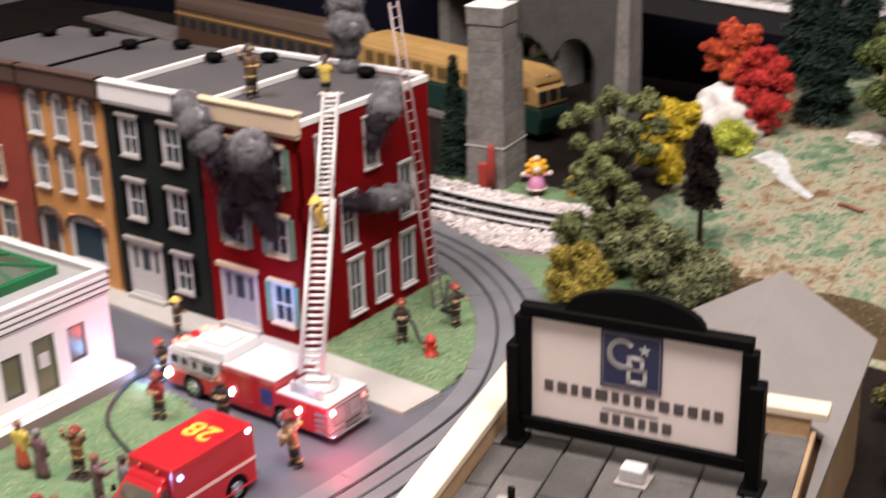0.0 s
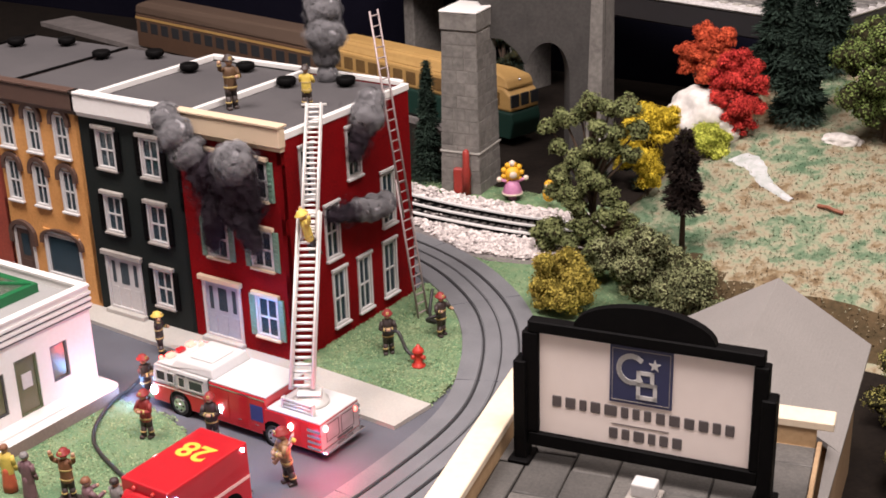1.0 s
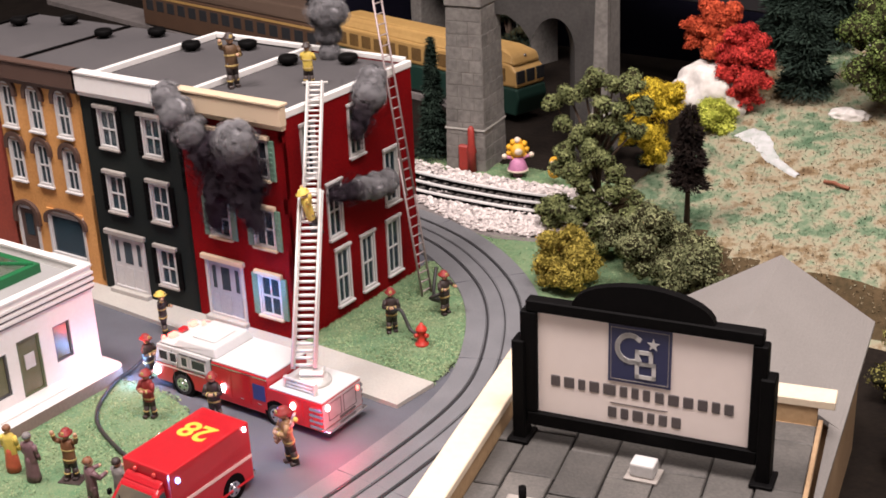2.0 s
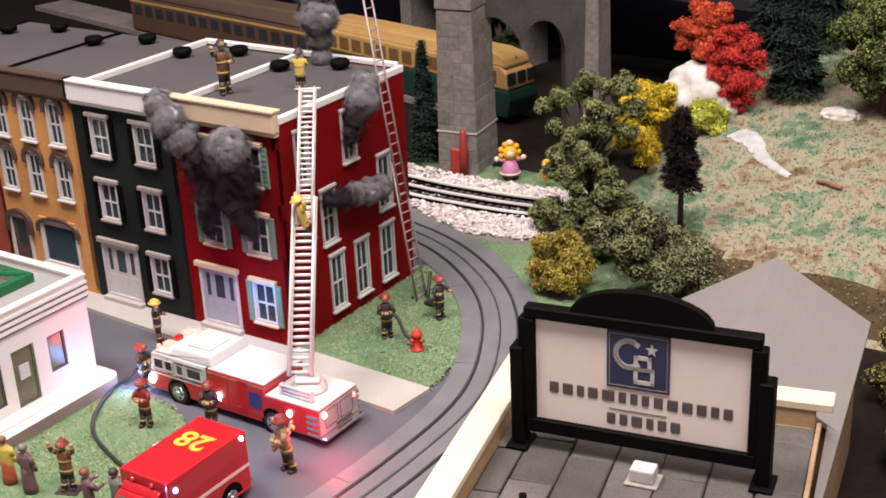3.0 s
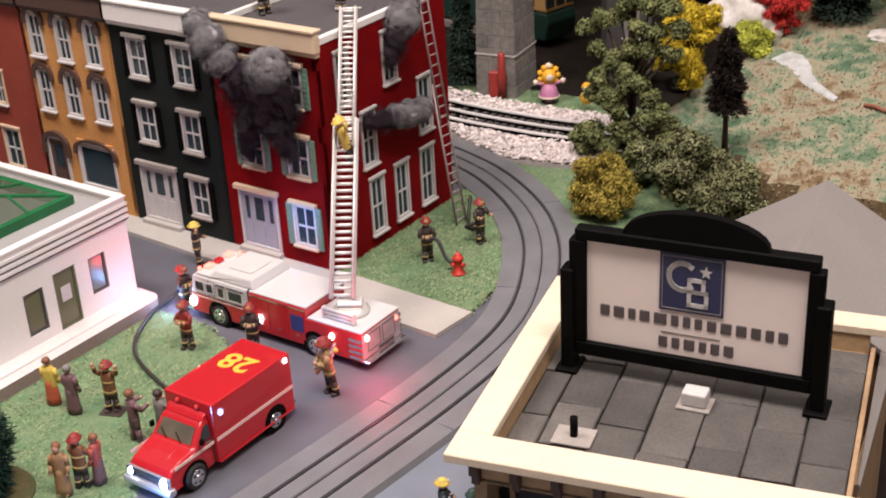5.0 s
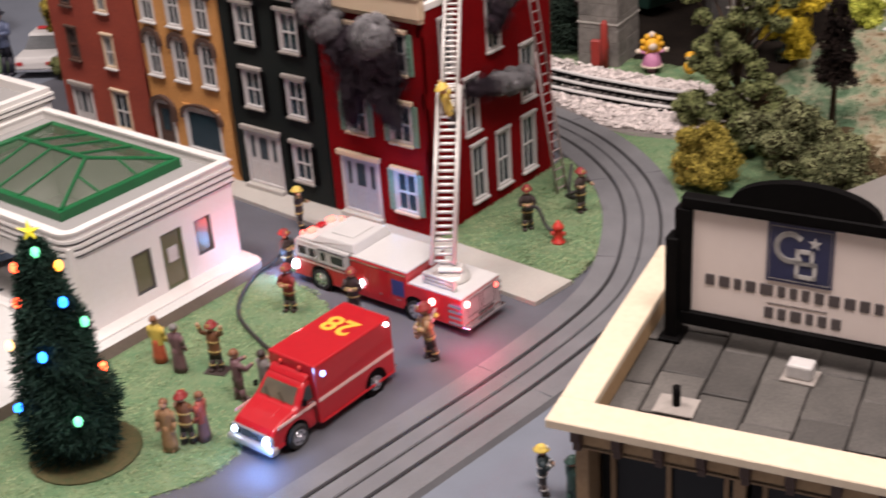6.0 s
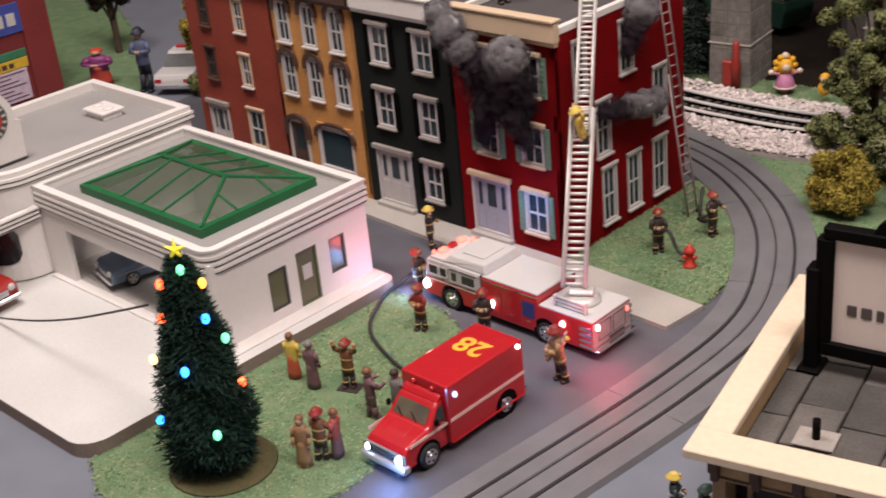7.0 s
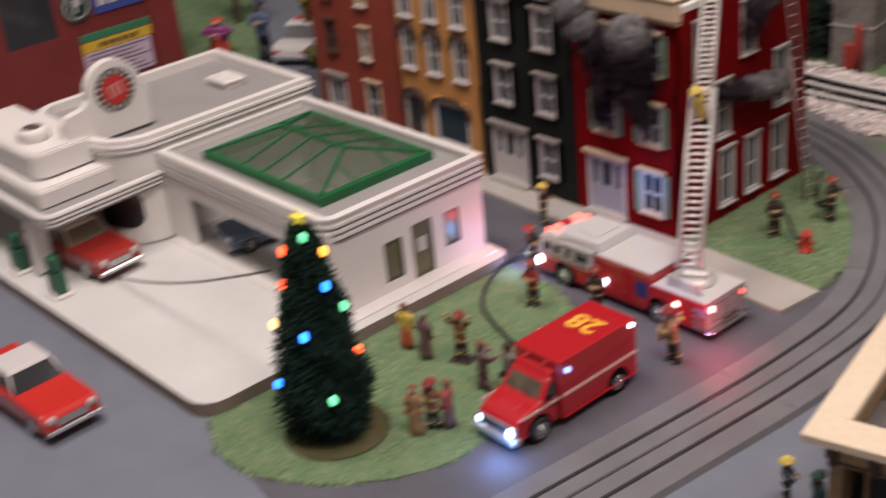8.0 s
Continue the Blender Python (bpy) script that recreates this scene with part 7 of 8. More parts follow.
tree(-95.6, 17.4, 0, "dark model tree with a thick trunk on the turf", [(0, 0, 9.5, 3.0), (2.4, 0.5, 9.0, 2.2), (-2.2, 0.2, 9.6, 2.2), (0.6, -2, 8.6, 2.0)], V_DARKBROWN, 4000, 0.45, 0.7, 19)
tree(-26, 80, 0, "dark green bush behind the trolley car", blobs(4, 2.5, 1, 12, 1.8, 16, 63), V_SPRUCE, 3000, 0.4, 0.4, 20)
tree(4.5, 57, 0, "dark bush in the shade of the viaduct", blobs(5, 3, 0.8, 5, 1.6, 14, 64), V_SPRUCE, 3000, 0.4, 0, 22, "bush")


def needles(parent, h, r, mat_, count, seed, size=0.5, power=0.9, droop=0.25, z0=1.0):
    """The coat of a conifer: twigs that stand out and droop, longest at the foot."""
    rnd = random.Random(seed)
    verts, faces = [], []
    for _ in range(count):
        t = rnd.uniform(0, 1) ** 0.75
        z = h - (h - z0) * t
        a = rnd.uniform(0, 6.28)
        tier = 0.82 + 0.18 * math.sin(z * 2.4 + a)
        rr = r * t**power * tier
        q = rnd.uniform(0.45, 1.0)
        u = Vector((math.cos(a), math.sin(a), 0))
        p = u * rr * q + Vector((0, 0, z - droop * rr * q))
        d = (u + Vector((rnd.uniform(-0.6, 0.6), rnd.uniform(-0.6, 0.6), rnd.uniform(-0.6, 0.35)))).normalized()
        w = d.cross(Vector((rnd.uniform(-1, 1), rnd.uniform(-1, 1), 1))).normalized() * size * 0.16
        s = size * rnd.uniform(0.6, 1.3)
        k = len(verts)
        for v in (p - w, p + w, p + d * s + w * 0.3, p + d * s - w * 0.3):
            verts.append(tuple(v * S))
        faces.append((k, k + 1, k + 2, k + 3))
    me = bpy.data.meshes.new("needles")
    me.from_pydata(verts, [], faces)
    me.materials.append(mat_)
    return tagged(part("needles", me, None, parent, "bristly needle twigs"), kind="stuff")


def spruce(x, y, z, h, r, label, seed, mat_=None, count=5000, size=0.6, z0=1.0, power=0.9):
    t = thing("spruce_tree", cm(x, y, z), label, "tree", "trees on the layout")
    b = B()
    rod(b, (0, 0, -0.6), (0, 0, h * 0.97), 0.38, 0.06, 8)
    part("trunk", b, M_BARK, t)
    b = B()
    lathe(b, [(r * 0.55, z0), (r * 0.42, h * 0.4), (r * 0.2, h * 0.75), (0.03, h)], 9)
    part("crown", b, mat_ or V_SPRUCE, t, "dark conical crown")
    needles(t, h, r, mat_ or V_SPRUCE, count, seed, size, power, 0.25, z0)
    return t


spruce(-18.2, 48.6, 0, 15.5, 2.4, "slim dark spruce beside the viaduct pier", 71)
spruce(24.0, 61.2, hill_z(24.0, 61.2), 15.0, 3.4, "dark spruce on the hill", 72, count=8000, size=0.8)
spruce(18.5, 69, hill_z(18.5, 69), 17.0, 4.0, "dark spruce behind the red trees", 73, count=7000, size=0.8)
spruce(23.2, 73.6, hill_z(23.2, 73.6), 15.5, 3.8, "dark spruce standing behind the others", 77, count=6000, size=0.8)
spruce(46, 74, hill_z(46, 74), 17.0, 4.4, "dark spruce at the hill top", 75, count=5000, size=0.8)
spruce(23.0, 31.6, hill_z(23.0, 31.6), 13.4, 2.0, "dry dark brown conifer on a bare trunk", 76, V_DARKBROWN, 5000, 0.5, 5.6, 0.4)

# lit tree on the turf
xm = thing("lit_fir_tree", cm(-1.2, -38.6, 0.25) @ Matrix.Diagonal((0.87, 0.87, 0.94, 1)), "dark green fir tree strung with coloured lights", "tree")
# brown disc that paints the tree's shadow onto the turf
b = B()
lathe(b, [(4.5, 0.0), (4.4, 0.1), (3.6, 0.2), (0.3, 0.24)], 26)
part("earth_disc", b, mat("brown_shadow", (0.13, 0.10, 0.05), 0.95, color2=(0.07, 0.085, 0.04), grain=350, blotch=60, amount=1.0, bump=0.8, spec=0.1), xm, "round brown disc standing for the shadow under the tree", cm(0.5, 0.3, 0))
b = B()
rod(b, (0, 0, -0.2), (0, 0, 17.0), 0.5, 0.08, 8)
part("trunk", b, M_BARK, xm)
b = B()
lathe(b, [(2.3, 0.9), (3.0, 2.5), (2.7, 6), (1.9, 11), (0.9, 15), (0.1, 17.4)], 14)
part("crown", b, V_XMAS, xm, "dense dark green crown")
rnd = random.Random(91)
verts, faces = [], []
for _ in range(14000):
    t = rnd.uniform(0, 1)
    z = 0.6 + 17.0 * t
    rr = 4.15 * (1 - t) ** 0.70 * (0.62 + 0.38 * min(1, z / 3.0)) + 0.25
    a = rnd.uniform(0, 6.28)
    u = Vector((math.cos(a), math.sin(a), 0))
    p = u * rr * rnd.uniform(0.68, 1.0) * (1 + 0.10 * math.sin(3 * a + z)) + Vector((0, 0, z))
    d = (u + Vector((rnd.uniform(-0.8, 0.8), rnd.uniform(-0.8, 0.8), rnd.uniform(-0.5, 0.5)))).normalized()
    w = d.cross(Vector((rnd.uniform(-1, 1), rnd.uniform(-1, 1), 1))).normalized() * 0.07
    s = rnd.uniform(0.4, 0.85)
    k = len(verts)
    for v in (p - w, p + w, p + d * s + w * 0.4, p + d * s - w * 0.4):
        verts.append(tuple(v * S))
    faces.append((k, k + 1, k + 2, k + 3))
me = bpy.data.meshes.new("needles")
me.from_pydata(verts, [], faces)
me.materials.append(V_XMAS)
tagged(part("needles", me, None, xm, "dark green tinsel needles"), kind="stuff")
G_STAR, G_WARM = glow("bulb_star", (0.9, 0.75, 0.05), 0.7), glow("bulb_warm", (1.0, 0.40, 0.05), 5)
G_BLUE, G_REDB, G_GRN, G_YELB = glow("bulb_blue", (0.02, 0.22, 1.0), 8), glow("bulb_red", (1.0, 0.09, 0.03), 9), glow("bulb_green", (0.2, 1.0, 0.5), 2.2), glow("bulb_cream", (1.0, 0.62, 0.25), 4)
# sideways place, height at the axis, colour: set on the side that faces the street corner
for s_, z, m_ in ((0.3, 16.6, G_GRN), (1.6, 15.4, G_WARM), (-1.6, 15.6, G_REDB), (-1.9, 12.9, G_REDB), (1.6, 12.6, G_BLUE), (2.6, 10.8, G_GRN), (-3.3, 9.6, G_YELB), (-0.4, 8.6, G_BLUE), (-3.4, 4.6, G_BLUE), (1.3, 3.2, G_GRN), (3.3, 7.0, G_REDB)):
    for _ in range(3):
        t = max(0.0, min(1.0, (z - 0.6) / 17.0))
        rr = 4.15 * max(0.02, 1 - t) ** 0.70 * (0.62 + 0.38 * min(1, z / 3.0)) + 0.35
        f_ = math.sqrt(max(0.05, rr * rr - s_ * s_))
    z += 0.42 * f_
    a = math.degrees(math.atan2(0.71 * s_ - 0.70 * f_, 0.70 * s_ + 0.71 * f_))
    rr = math.hypot(s_, f_)
    b = B()
    ball(b, (0, 0, 0), 0.37, 0, 2, (0.9, 0.9, 1.15))
    bulb = part("bulb", b, m_, xm, "lit coloured bulb", cm(rr * math.cos(math.radians(a)), rr * math.sin(math.radians(a)), z))
    b = B()
    rod(b, (0, 0, -0.65), (0, 0, -0.3), 0.16, n=8)
    part("socket", b, M_BLACK, bulb)
b = B()
for k in range(10):
    a0, a1 = k * math.pi / 5, (k + 1) * math.pi / 5
    r0, r1 = (1.0, 0.3) if k % 2 == 0 else (0.3, 1.0)
    v0, v1 = Vector((r0 * math.sin(a0), 0, r0 * math.cos(a0))), Vector((r1 * math.sin(a1), 0, r1 * math.cos(a1)))
    for sy in (-1, 1):
        b.faces.new([b.verts.new(q) for q in (v0, v1, Vector((0, sy * 0.22, 0)))])
part("star", b, G_STAR, xm, "yellow tree-top star", cm(0, 0, 18.2, 0, 0, 35))

# ---- smoke of grey cotton wool ----
M_SMOKE = mat("grey_cotton", (0.36, 0.35, 0.36), 1.0, color2=(0.17, 0.165, 0.17), grain=160, blotch=45, amount=1.0, bump=0.2, spec=0.0)
M_SOOT = mat("sooty_cotton", (0.085, 0.067, 0.080), 1.0, color2=(0.055, 0.045, 0.053), grain=220, blotch=90, amount=1.0, bump=0.6, spec=0.0)
M_FLUFF = mat("grey_fluff", (0.33, 0.32, 0.33), 1.0, amount=0.4, bump=0, spec=0)
M_FLUFF.node_tree.nodes["Principled BSDF"].inputs["Alpha"].default_value = 0.13
M_SOOTFLUFF = mat("sooty_fluff", (0.055, 0.043, 0.053), 1.0, amount=0.4, bump=0, spec=0)
M_SOOTFLUFF.node_tree.nodes["Principled BSDF"].inputs["Alpha"].default_value = 0.15


def smoke(knots, label, seed):
    """A plume of teased cotton wool: knots of (x, y, z, radius, soot). Soft cores under a coat of thin loose tufts; the sooty end is tufts almost alone."""
    b = B()
    for i, (x, y, z, r, soot) in enumerate(knots):
        if soot:
            ball(b, (x, y, z), r * 0.2, 1, 3, (1, 0.85, 1), 0.3, seed + i)
        else:
            ball(b, (x, y, z), r * 0.84, 0, 4, (1.05, 0.85, 1), 0.26, seed + i)
    rnd = random.Random(seed)
    ob = solid("smoke_plume", b, [M_SMOKE, M_SOOT], cm(), label, "smoke", "cotton smoke plumes")
    verts, faces, idx = [], [], []
    path = [(Vector(k[:3]), k[3], k[4]) for k in knots]
    for i, (c, r, soot) in enumerate(path):
        nxt = path[min(i + 1, len(path) - 1)]
        for _ in range(int((1150 if soot else 2400) * r)):
            t = rnd.random() if soot else 0.0
            cc, rr = c.lerp(nxt[0], t), r + (nxt[1] - r) * t
            u = Vector((rnd.gauss(0, 1), rnd.gauss(0, 0.8), rnd.gauss(0, 1))).normalized()
            q = abs(rnd.gauss(0, 0.6)) if soot else rnd.uniform(0.74, 1.0) + 0.06 * abs(rnd.gauss(0, 1))
            p = cc + u * rr * q * (1 + 0.3 * noise.noise(u * 1.9 + cc))
            d = u.orthogonal().normalized()
            d.rotate(Matrix.Rotation(rnd.uniform(0, 6.28), 3, u))
            w = (u.cross(d) + u * rnd.uniform(-0.5, 0.5)).normalized()
            n = rnd.uniform(0.14, 0.42) * (1.3 if soot else 1.0)
            k = len(verts)
            for e in range(6):
                a = e * math.pi / 3
                verts.append(tuple((p + (d * math.cos(a) * rnd.uniform(0.6, 1.1) + w * math.sin(a) * rnd.uniform(0.4, 0.8)) * n) * S))
            faces.append(tuple(range(k, k + 6)))
            idx.append(1 if soot else 0)
    me = bpy.data.meshes.new("fluff")
    me.from_pydata(verts, [], faces)
    me.materials.append(M_FLUFF)
    me.materials.append(M_SOOTFLUFF)
    me.polygons.foreach_set("material_index", idx)
    tagged(part("fluff", me, None, ob, "loose cotton fluff"), kind="stuff")
    return ob


smoke([(-8.1, -0.7, 15.6, 1.8, 1), (-8.3, -1.2, 17.4, 1.8, 1), (-9.0, -1.8, 19.3, 1.5, 0), (-9.9, -2.2, 21.0, 1.6, 0), (-10.9, -2.2, 22.3, 1.3, 0)], "grey cotton smoke plume from an upper window", 301)
smoke([(-2.9, -0.6, 14.8, 1.5, 1), (-3.0, -1.2, 16.4, 1.9, 1), (-3.2, -1.8, 18.0, 1.9, 1), (-3.2, -2.3, 19.4, 1.85, 0)], "round grey cotton smoke plume at the upper window", 302)
smoke([(-8.1, -0.7, 10.4, 1.0, 1), (-7.6, -1.2, 12.4, 1.3, 1), (-7.2, -1.2, 14.2, 1.3, 1)], "sooty cotton smoke over a first-floor window", 303)
smoke([(-5.4, -0.7, 13.2, 1.3, 1), (-5.5, -1.0, 15.0, 1.6, 1), (-5.8, -1.2, 17.0, 1.5, 1), (-6.2, -1.4, 18.6, 1.1, 1)], "sooty cotton smoke between the upper windows", 308)
smoke([(-2.9, -0.7, 11.2, 1.0, 1), (-3.4, -1.2, 12.6, 1.3, 1), (-3.6, -1.3, 14.0, 1.3, 1)], "sooty cotton smoke over a shuttered window", 304)
smoke([(0.6, 9.4, 17.2, 1.0, 1), (1.0, 9.6, 18.8, 1.2, 1), (1.4, 10.4, 20.8, 1.6, 0), (1.4, 11.2, 22.0, 1.2, 0)], "grey cotton smoke plume from the side window", 305)
smoke([(0.6, 5.4, 12.6, 0.9, 1), (1.1, 6.8, 12.7, 1.0, 1), (1.3, 8.6, 12.5, 1.1, 0), (1.4, 10.4, 12.1, 1.2, 0), (1.4, 12.2, 11.9, 1.15, 0), (0.9, 13.4, 11.9, 0.8, 0)], "grey cotton smoke drifting along the side wall", 306)
smoke([(-8.2, 17.2, 22.0, 1.0, 0), (-8.4, 17.4, 23.8, 1.3, 0), (-8.2, 17.2, 26.0, 1.9, 0), (-8.6, 17.4, 28.2, 1.8, 0), (-9.3, 17.4, 30.0, 1.3, 0)], "grey cotton smoke column over the roof", 307)

# ---- model railway behind the houses ----
M_STEEL = mat("rail_steel", (0.80, 0.78, 0.76), 0.4, 0.15, amount=0.4, bump=0.05)
M_TIE = mat("dark_ties", (0.07, 0.06, 0.055), 0.85, amount=0.6)
M_STONE = vary(mat("pale_ballast", (0.66, 0.60, 0.57), 0.85, color2=(0.48, 0.42, 0.40), grain=300, blotch=90, amount=0.8, bump=0.2), 0.55, 1.25, True)
M_BED = mat("ballast_bed", (0.22, 0.195, 0.185), 0.95, color2=(0.11, 0.10, 0.095), amount=0.8)
RAILS = [(-75, 43), (-40, 41.6), (-15, 38.9), (-5, 38.6), (3, 39.3), (11, 41.5), (22, 46.5)]
LINE = spline(RAILS, 8)
bm = B()
prism(bm, [(-75, 37), (-40, 35.5), (-20, 34.2), (-9.5, 32.8), (-2.6, 30.2), (2.1, 29.4), (7.5, 30.9), (14, 36), (24, 40), (22, 52), (8, 47.5), (-1, 45.4), (-10.8, 45.6), (-17.7, 45.0), (-40, 47), (-75, 48.5)], 0.04, 0.22)
bed = setting("ballast", bm, M_BED, "bed of pale ballast stones under the model track")
rnd = random.Random(17)
verts, faces = [], []
oct_f = ((0, 2, 4), (2, 1, 4), (1, 3, 4), (3, 0, 4), (2, 0, 5), (1, 2, 5), (3, 1, 5), (0, 3, 5))
for _ in range(15000):
    p = LINE[min(len(LINE) - 1, int(rnd.uniform(0.15, 1) * len(LINE)))]
    off = rnd.uniform(-8.5, 6.6)
    x, y = p.x + rnd.uniform(-3, 3), p.y + off
    front = 30.2 + abs(x + 1) * (0.42 if x < -1 else 0.2)
    if y < front or x < -60:
        continue
    s = rnd.uniform(0.16, 0.46)
    near = abs(off) < 2.9
    if near and rnd.random() < 0.9:
        continue
    z = 0.2 + (rnd.uniform(0, 0.12) if near else rnd.uniform(0, 0.45))
    a = rnd.uniform(0, 6.28)
    ca, sa = math.cos(a), math.sin(a)
    k = len(verts)
    for vx, vy, vz in ((1, 0, 0), (-1, 0, 0), (0, 0.7, 0), (0, -0.7, 0), (0.1, 0, 0.55), (0, 0, -0.55)):
        vx, vy, vz = vx * rnd.uniform(0.7, 1.2) + 0.15, vy * rnd.uniform(0.7, 1.2), vz * rnd.uniform(0.7, 1.3)
        verts.append(((x + (vx * ca - vy * sa) * s) * S, (y + (vx * sa + vy * ca) * s) * S, (z + vz * s) * S))
    faces += [tuple(k + i for i in q) for q in oct_f]
me = bpy.data.meshes.new("ballast_stones")
me.from_pydata(verts, [], faces)
me.materials.append(M_STONE)
tagged(part("ballast_stones", me, None, bed, "loose pale ballast stones"), kind="stuff")
trk = thing("model_track", cm(), "three-rail steel model track on pale ballast", "railway track")
for o in (-2.35, 0, 2.35):
    b = B()
    ribbon(b, [p + Vector((0, 0, 0.0)) for p in LINE], [(o - 0.2, 0.82), (o - 0.2, 1.0), (o + 0.2, 1.0), (o + 0.2, 0.82), (o - 0.2, 0.82)])
    rl = part("rail", b, M_STEEL, trk, "bright steel rail")
    b = B()
    ribbon(b, LINE, [(o - 0.1, 0.36), (o - 0.1, 0.83), (o + 0.1, 0.83), (o + 0.1, 0.36)])
    part("web", b, M_BLACK, rl, "dark rail web")
b = B()
ribbon(b, LINE, [(-3.2, 0.2), (-3.1, 0.42), (-2.85, 0.44), (-2.8, 0.38), (2.8, 0.38), (2.85, 0.44), (3.1, 0.42), (3.2, 0.2)])
part("roadbed", b, M_BLACK, trk, "dark plastic roadbed under the rails")
for o in (-3.05, 3.05):
    b = B()
    ribbon(b, LINE, [(o - 0.16, 0.3), (o - 0.16, 0.5), (o + 0.16, 0.5), (o + 0.16, 0.3)])
    part("edge_strip", b, M_SIDEWALK, trk, "pale edge of the roadbed")
for i in range(1, len(LINE) - 1):
    p, d = LINE[i], (LINE[i + 1] - LINE[i - 1]).normalized()
    if p.x < -30:
        continue
    for f in (0.0,):
        q = p.lerp(LINE[i + 1], f)
        b = B()
        box(b, -0.28, 0.28, -2.75, 2.75, 0.3, 0.46)
        part("tie", b, M_TIE, trk, "dark tie", cm(q.x, q.y, 0, 0, 0, math.degrees(math.atan2(d.y, d.x))))

# trolley and wagon
M_TANPAINT = mat("tan_car_paint", (0.50, 0.31, 0.11), 0.4, color2=(0.38, 0.22, 0.07), grain=150, blotch=20, amount=0.6, bump=0.05)
# amber puts the light the side windows show into the glass colour
M_AMBER = mat("lit_window_amber", (0.20, 0.12, 0.045), 0.15, color2=(0.11, 0.065, 0.03), amount=0.8, bump=0)
M_DKGREEN = mat("dark_green_paint", (0.012, 0.04, 0.03), 0.4)
M_WAGON = mat("brown_wagon_paint", (0.11, 0.06, 0.035), 0.55, color2=(0.07, 0.04, 0.025), amount=0.8)
tr = thing("trolley_car", cm(-30.3, 71.0, 0, 0, 0, -13), "tan and dark green model trolley car behind the houses", "trolley car")
b = B()
hull(b, [(-24, 1.2), (-24, 5.0), (15.4, 5.0), (15.8, 3.6), (15.2, 1.2)], -2.8, 2.8, 0, 0.3)
part("lower_body", b, M_DKGREEN, tr, "dark green lower body")
b = B()
hull(b, [(-24, 5.0), (-23.6, 8.2), (14.0, 8.2), (15.3, 7.2), (15.5, 5.0)], -2.75, 2.75, 0, 0.35)
part("upper_body", b, M_TANPAINT, tr, "tan upper body")
b = B()
hull(b, [(-23.7, 8.1), (-23.0, 9.4), (-21, 9.9), (12, 9.9), (14.2, 9.2), (14.9, 7.9)], -2.6, 2.6, 0, 0.4, inset=lambda z: 0.9 if z > 9.3 else 0)
part("roof", b, M_TANPAINT, tr, "rounded tan roof")
for k in range(13):
    b = B()
    x = -21.6 + k * 2.75
    box(b, x, x + 2.0, -2.84, -2.7, 5.7, 7.5, 0, 0.05)
    part("window", b, M_AMBER, tr, "side window coloured amber for the light it shows")
for y in (-1.9, 0, 1.9):
    b = B()
    box(b, 15.2, 15.5, y - 0.75, y + 0.75, 5.6, 7.3, 0, 0.05)
    part("window", b, M_CARGLASS, tr, "dark front window")
b = B()
ball(b, (0, 0, 0), 0.22, 0, 2)
part("headlamp", b, M_CHROME, tr, "small round headlamp", cm(14.4, 0, 8.9))
for x in (-9, 9):
    for sy in (-1, 1):
        wheel(tr, x, sy * 1.7, 0.9, 0.5, M_TIE)
wg = thing("passenger_wagon", cm(-80, 82.2, 0, 0, 0, -10), "long brown model passenger wagon behind the houses", "railway wagon")
b = B()
hull(b, [(-24, 1.2), (-24, 7.0), (24, 7.0), (24, 1.2)], -2.9, 2.9, 0, 0.15)
part("body", b, M_WAGON, wg, "brown wagon body")
b = B()
hull(b, [(-24.2, 7.0), (-23.8, 8.6), (-22, 9.3), (22, 9.3), (23.8, 8.6), (24.2, 7.0)], -2.8, 2.8, 0, 0.3, inset=lambda z: 0.9 if z > 9 else 0)
part("roof", b, mat("wagon_roof", (0.10, 0.065, 0.045), 0.6), wg, "brown rounded roof")
b = B()
box(b, -24, 24, -2.95, -2.88, 6.2, 6.6)
part("waist_line", b, M_TANPAINT, wg, "tan letter board")
for k in range(15):
    b = B()
    x = -22.8 + k * 3.1
    box(b, x, x + 2.1, -2.94, -2.8, 3.9, 5.8, 0, 0.05)
    part("window", b, M_CARGLASS, wg, "dark side window")
bm = B()
box(bm, -110, 10, -3.6, 3.6, 0.02, 0.9)
setting("rear_trackbed", bm, M_BED, "grey track bed behind the houses", cm(-30.5, 71.6, 0, 0, 0, -12))

# doll, red post and white rock
doll = B()
M_DPINK, M_DYEL, M_DWHITE = flat("doll_pink", (0.55, 0.22, 0.38)), flat("doll_yellow", (0.80, 0.42, 0.02)), flat("doll_cream", (0.75, 0.62, 0.5))
lathe(doll, [(0.5, 0), (0.55, 0.5), (1.15, 0.7), (1.2, 1.0), (0.9, 1.9), (0.5, 2.5)], 14, 0)
lathe(doll, [(1.22, 0.75), (1.3, 0.85), (1.25, 1.0)], 14, 2)
ball(doll, (0, 0, 3.3), 0.95, 1, 2)
for k in range(9):
    a = k * 2 * math.pi / 9
    ball(doll, (1.05 * math.cos(a), 0.05, 3.35 + 1.05 * math.sin(a)), 0.42, 1, 1)
ball(doll, (0, -0.75, 3.3), 0.5, 2, 2, (1, 0.5, 0.9))
ball(doll, (0, 0, 4.5), 0.45, 2, 1)
for sx in (-1, 1):
    rod(doll, (sx * 0.5, 0, 2.3), (sx * 1.4, -0.2, 2.6), 0.25, 0.2, 8, 0)
    ball(doll, (sx * 1.6, -0.25, 2.7), 0.38, 2, 1)
solid("toy_doll", doll, [M_DPINK, M_DYEL, M_DWHITE], cm(-5.4, 47.3, 0.2, 0, 0, 40), "small toy doll with pink dress and yellow petals", "doll")
d2 = B()
ball(d2, (0, 0, 1.6), 0.8, 0, 2, (1, 0.7, 1.1))
ball(d2, (0.1, -0.1, 2.9), 0.6, 0, 2)
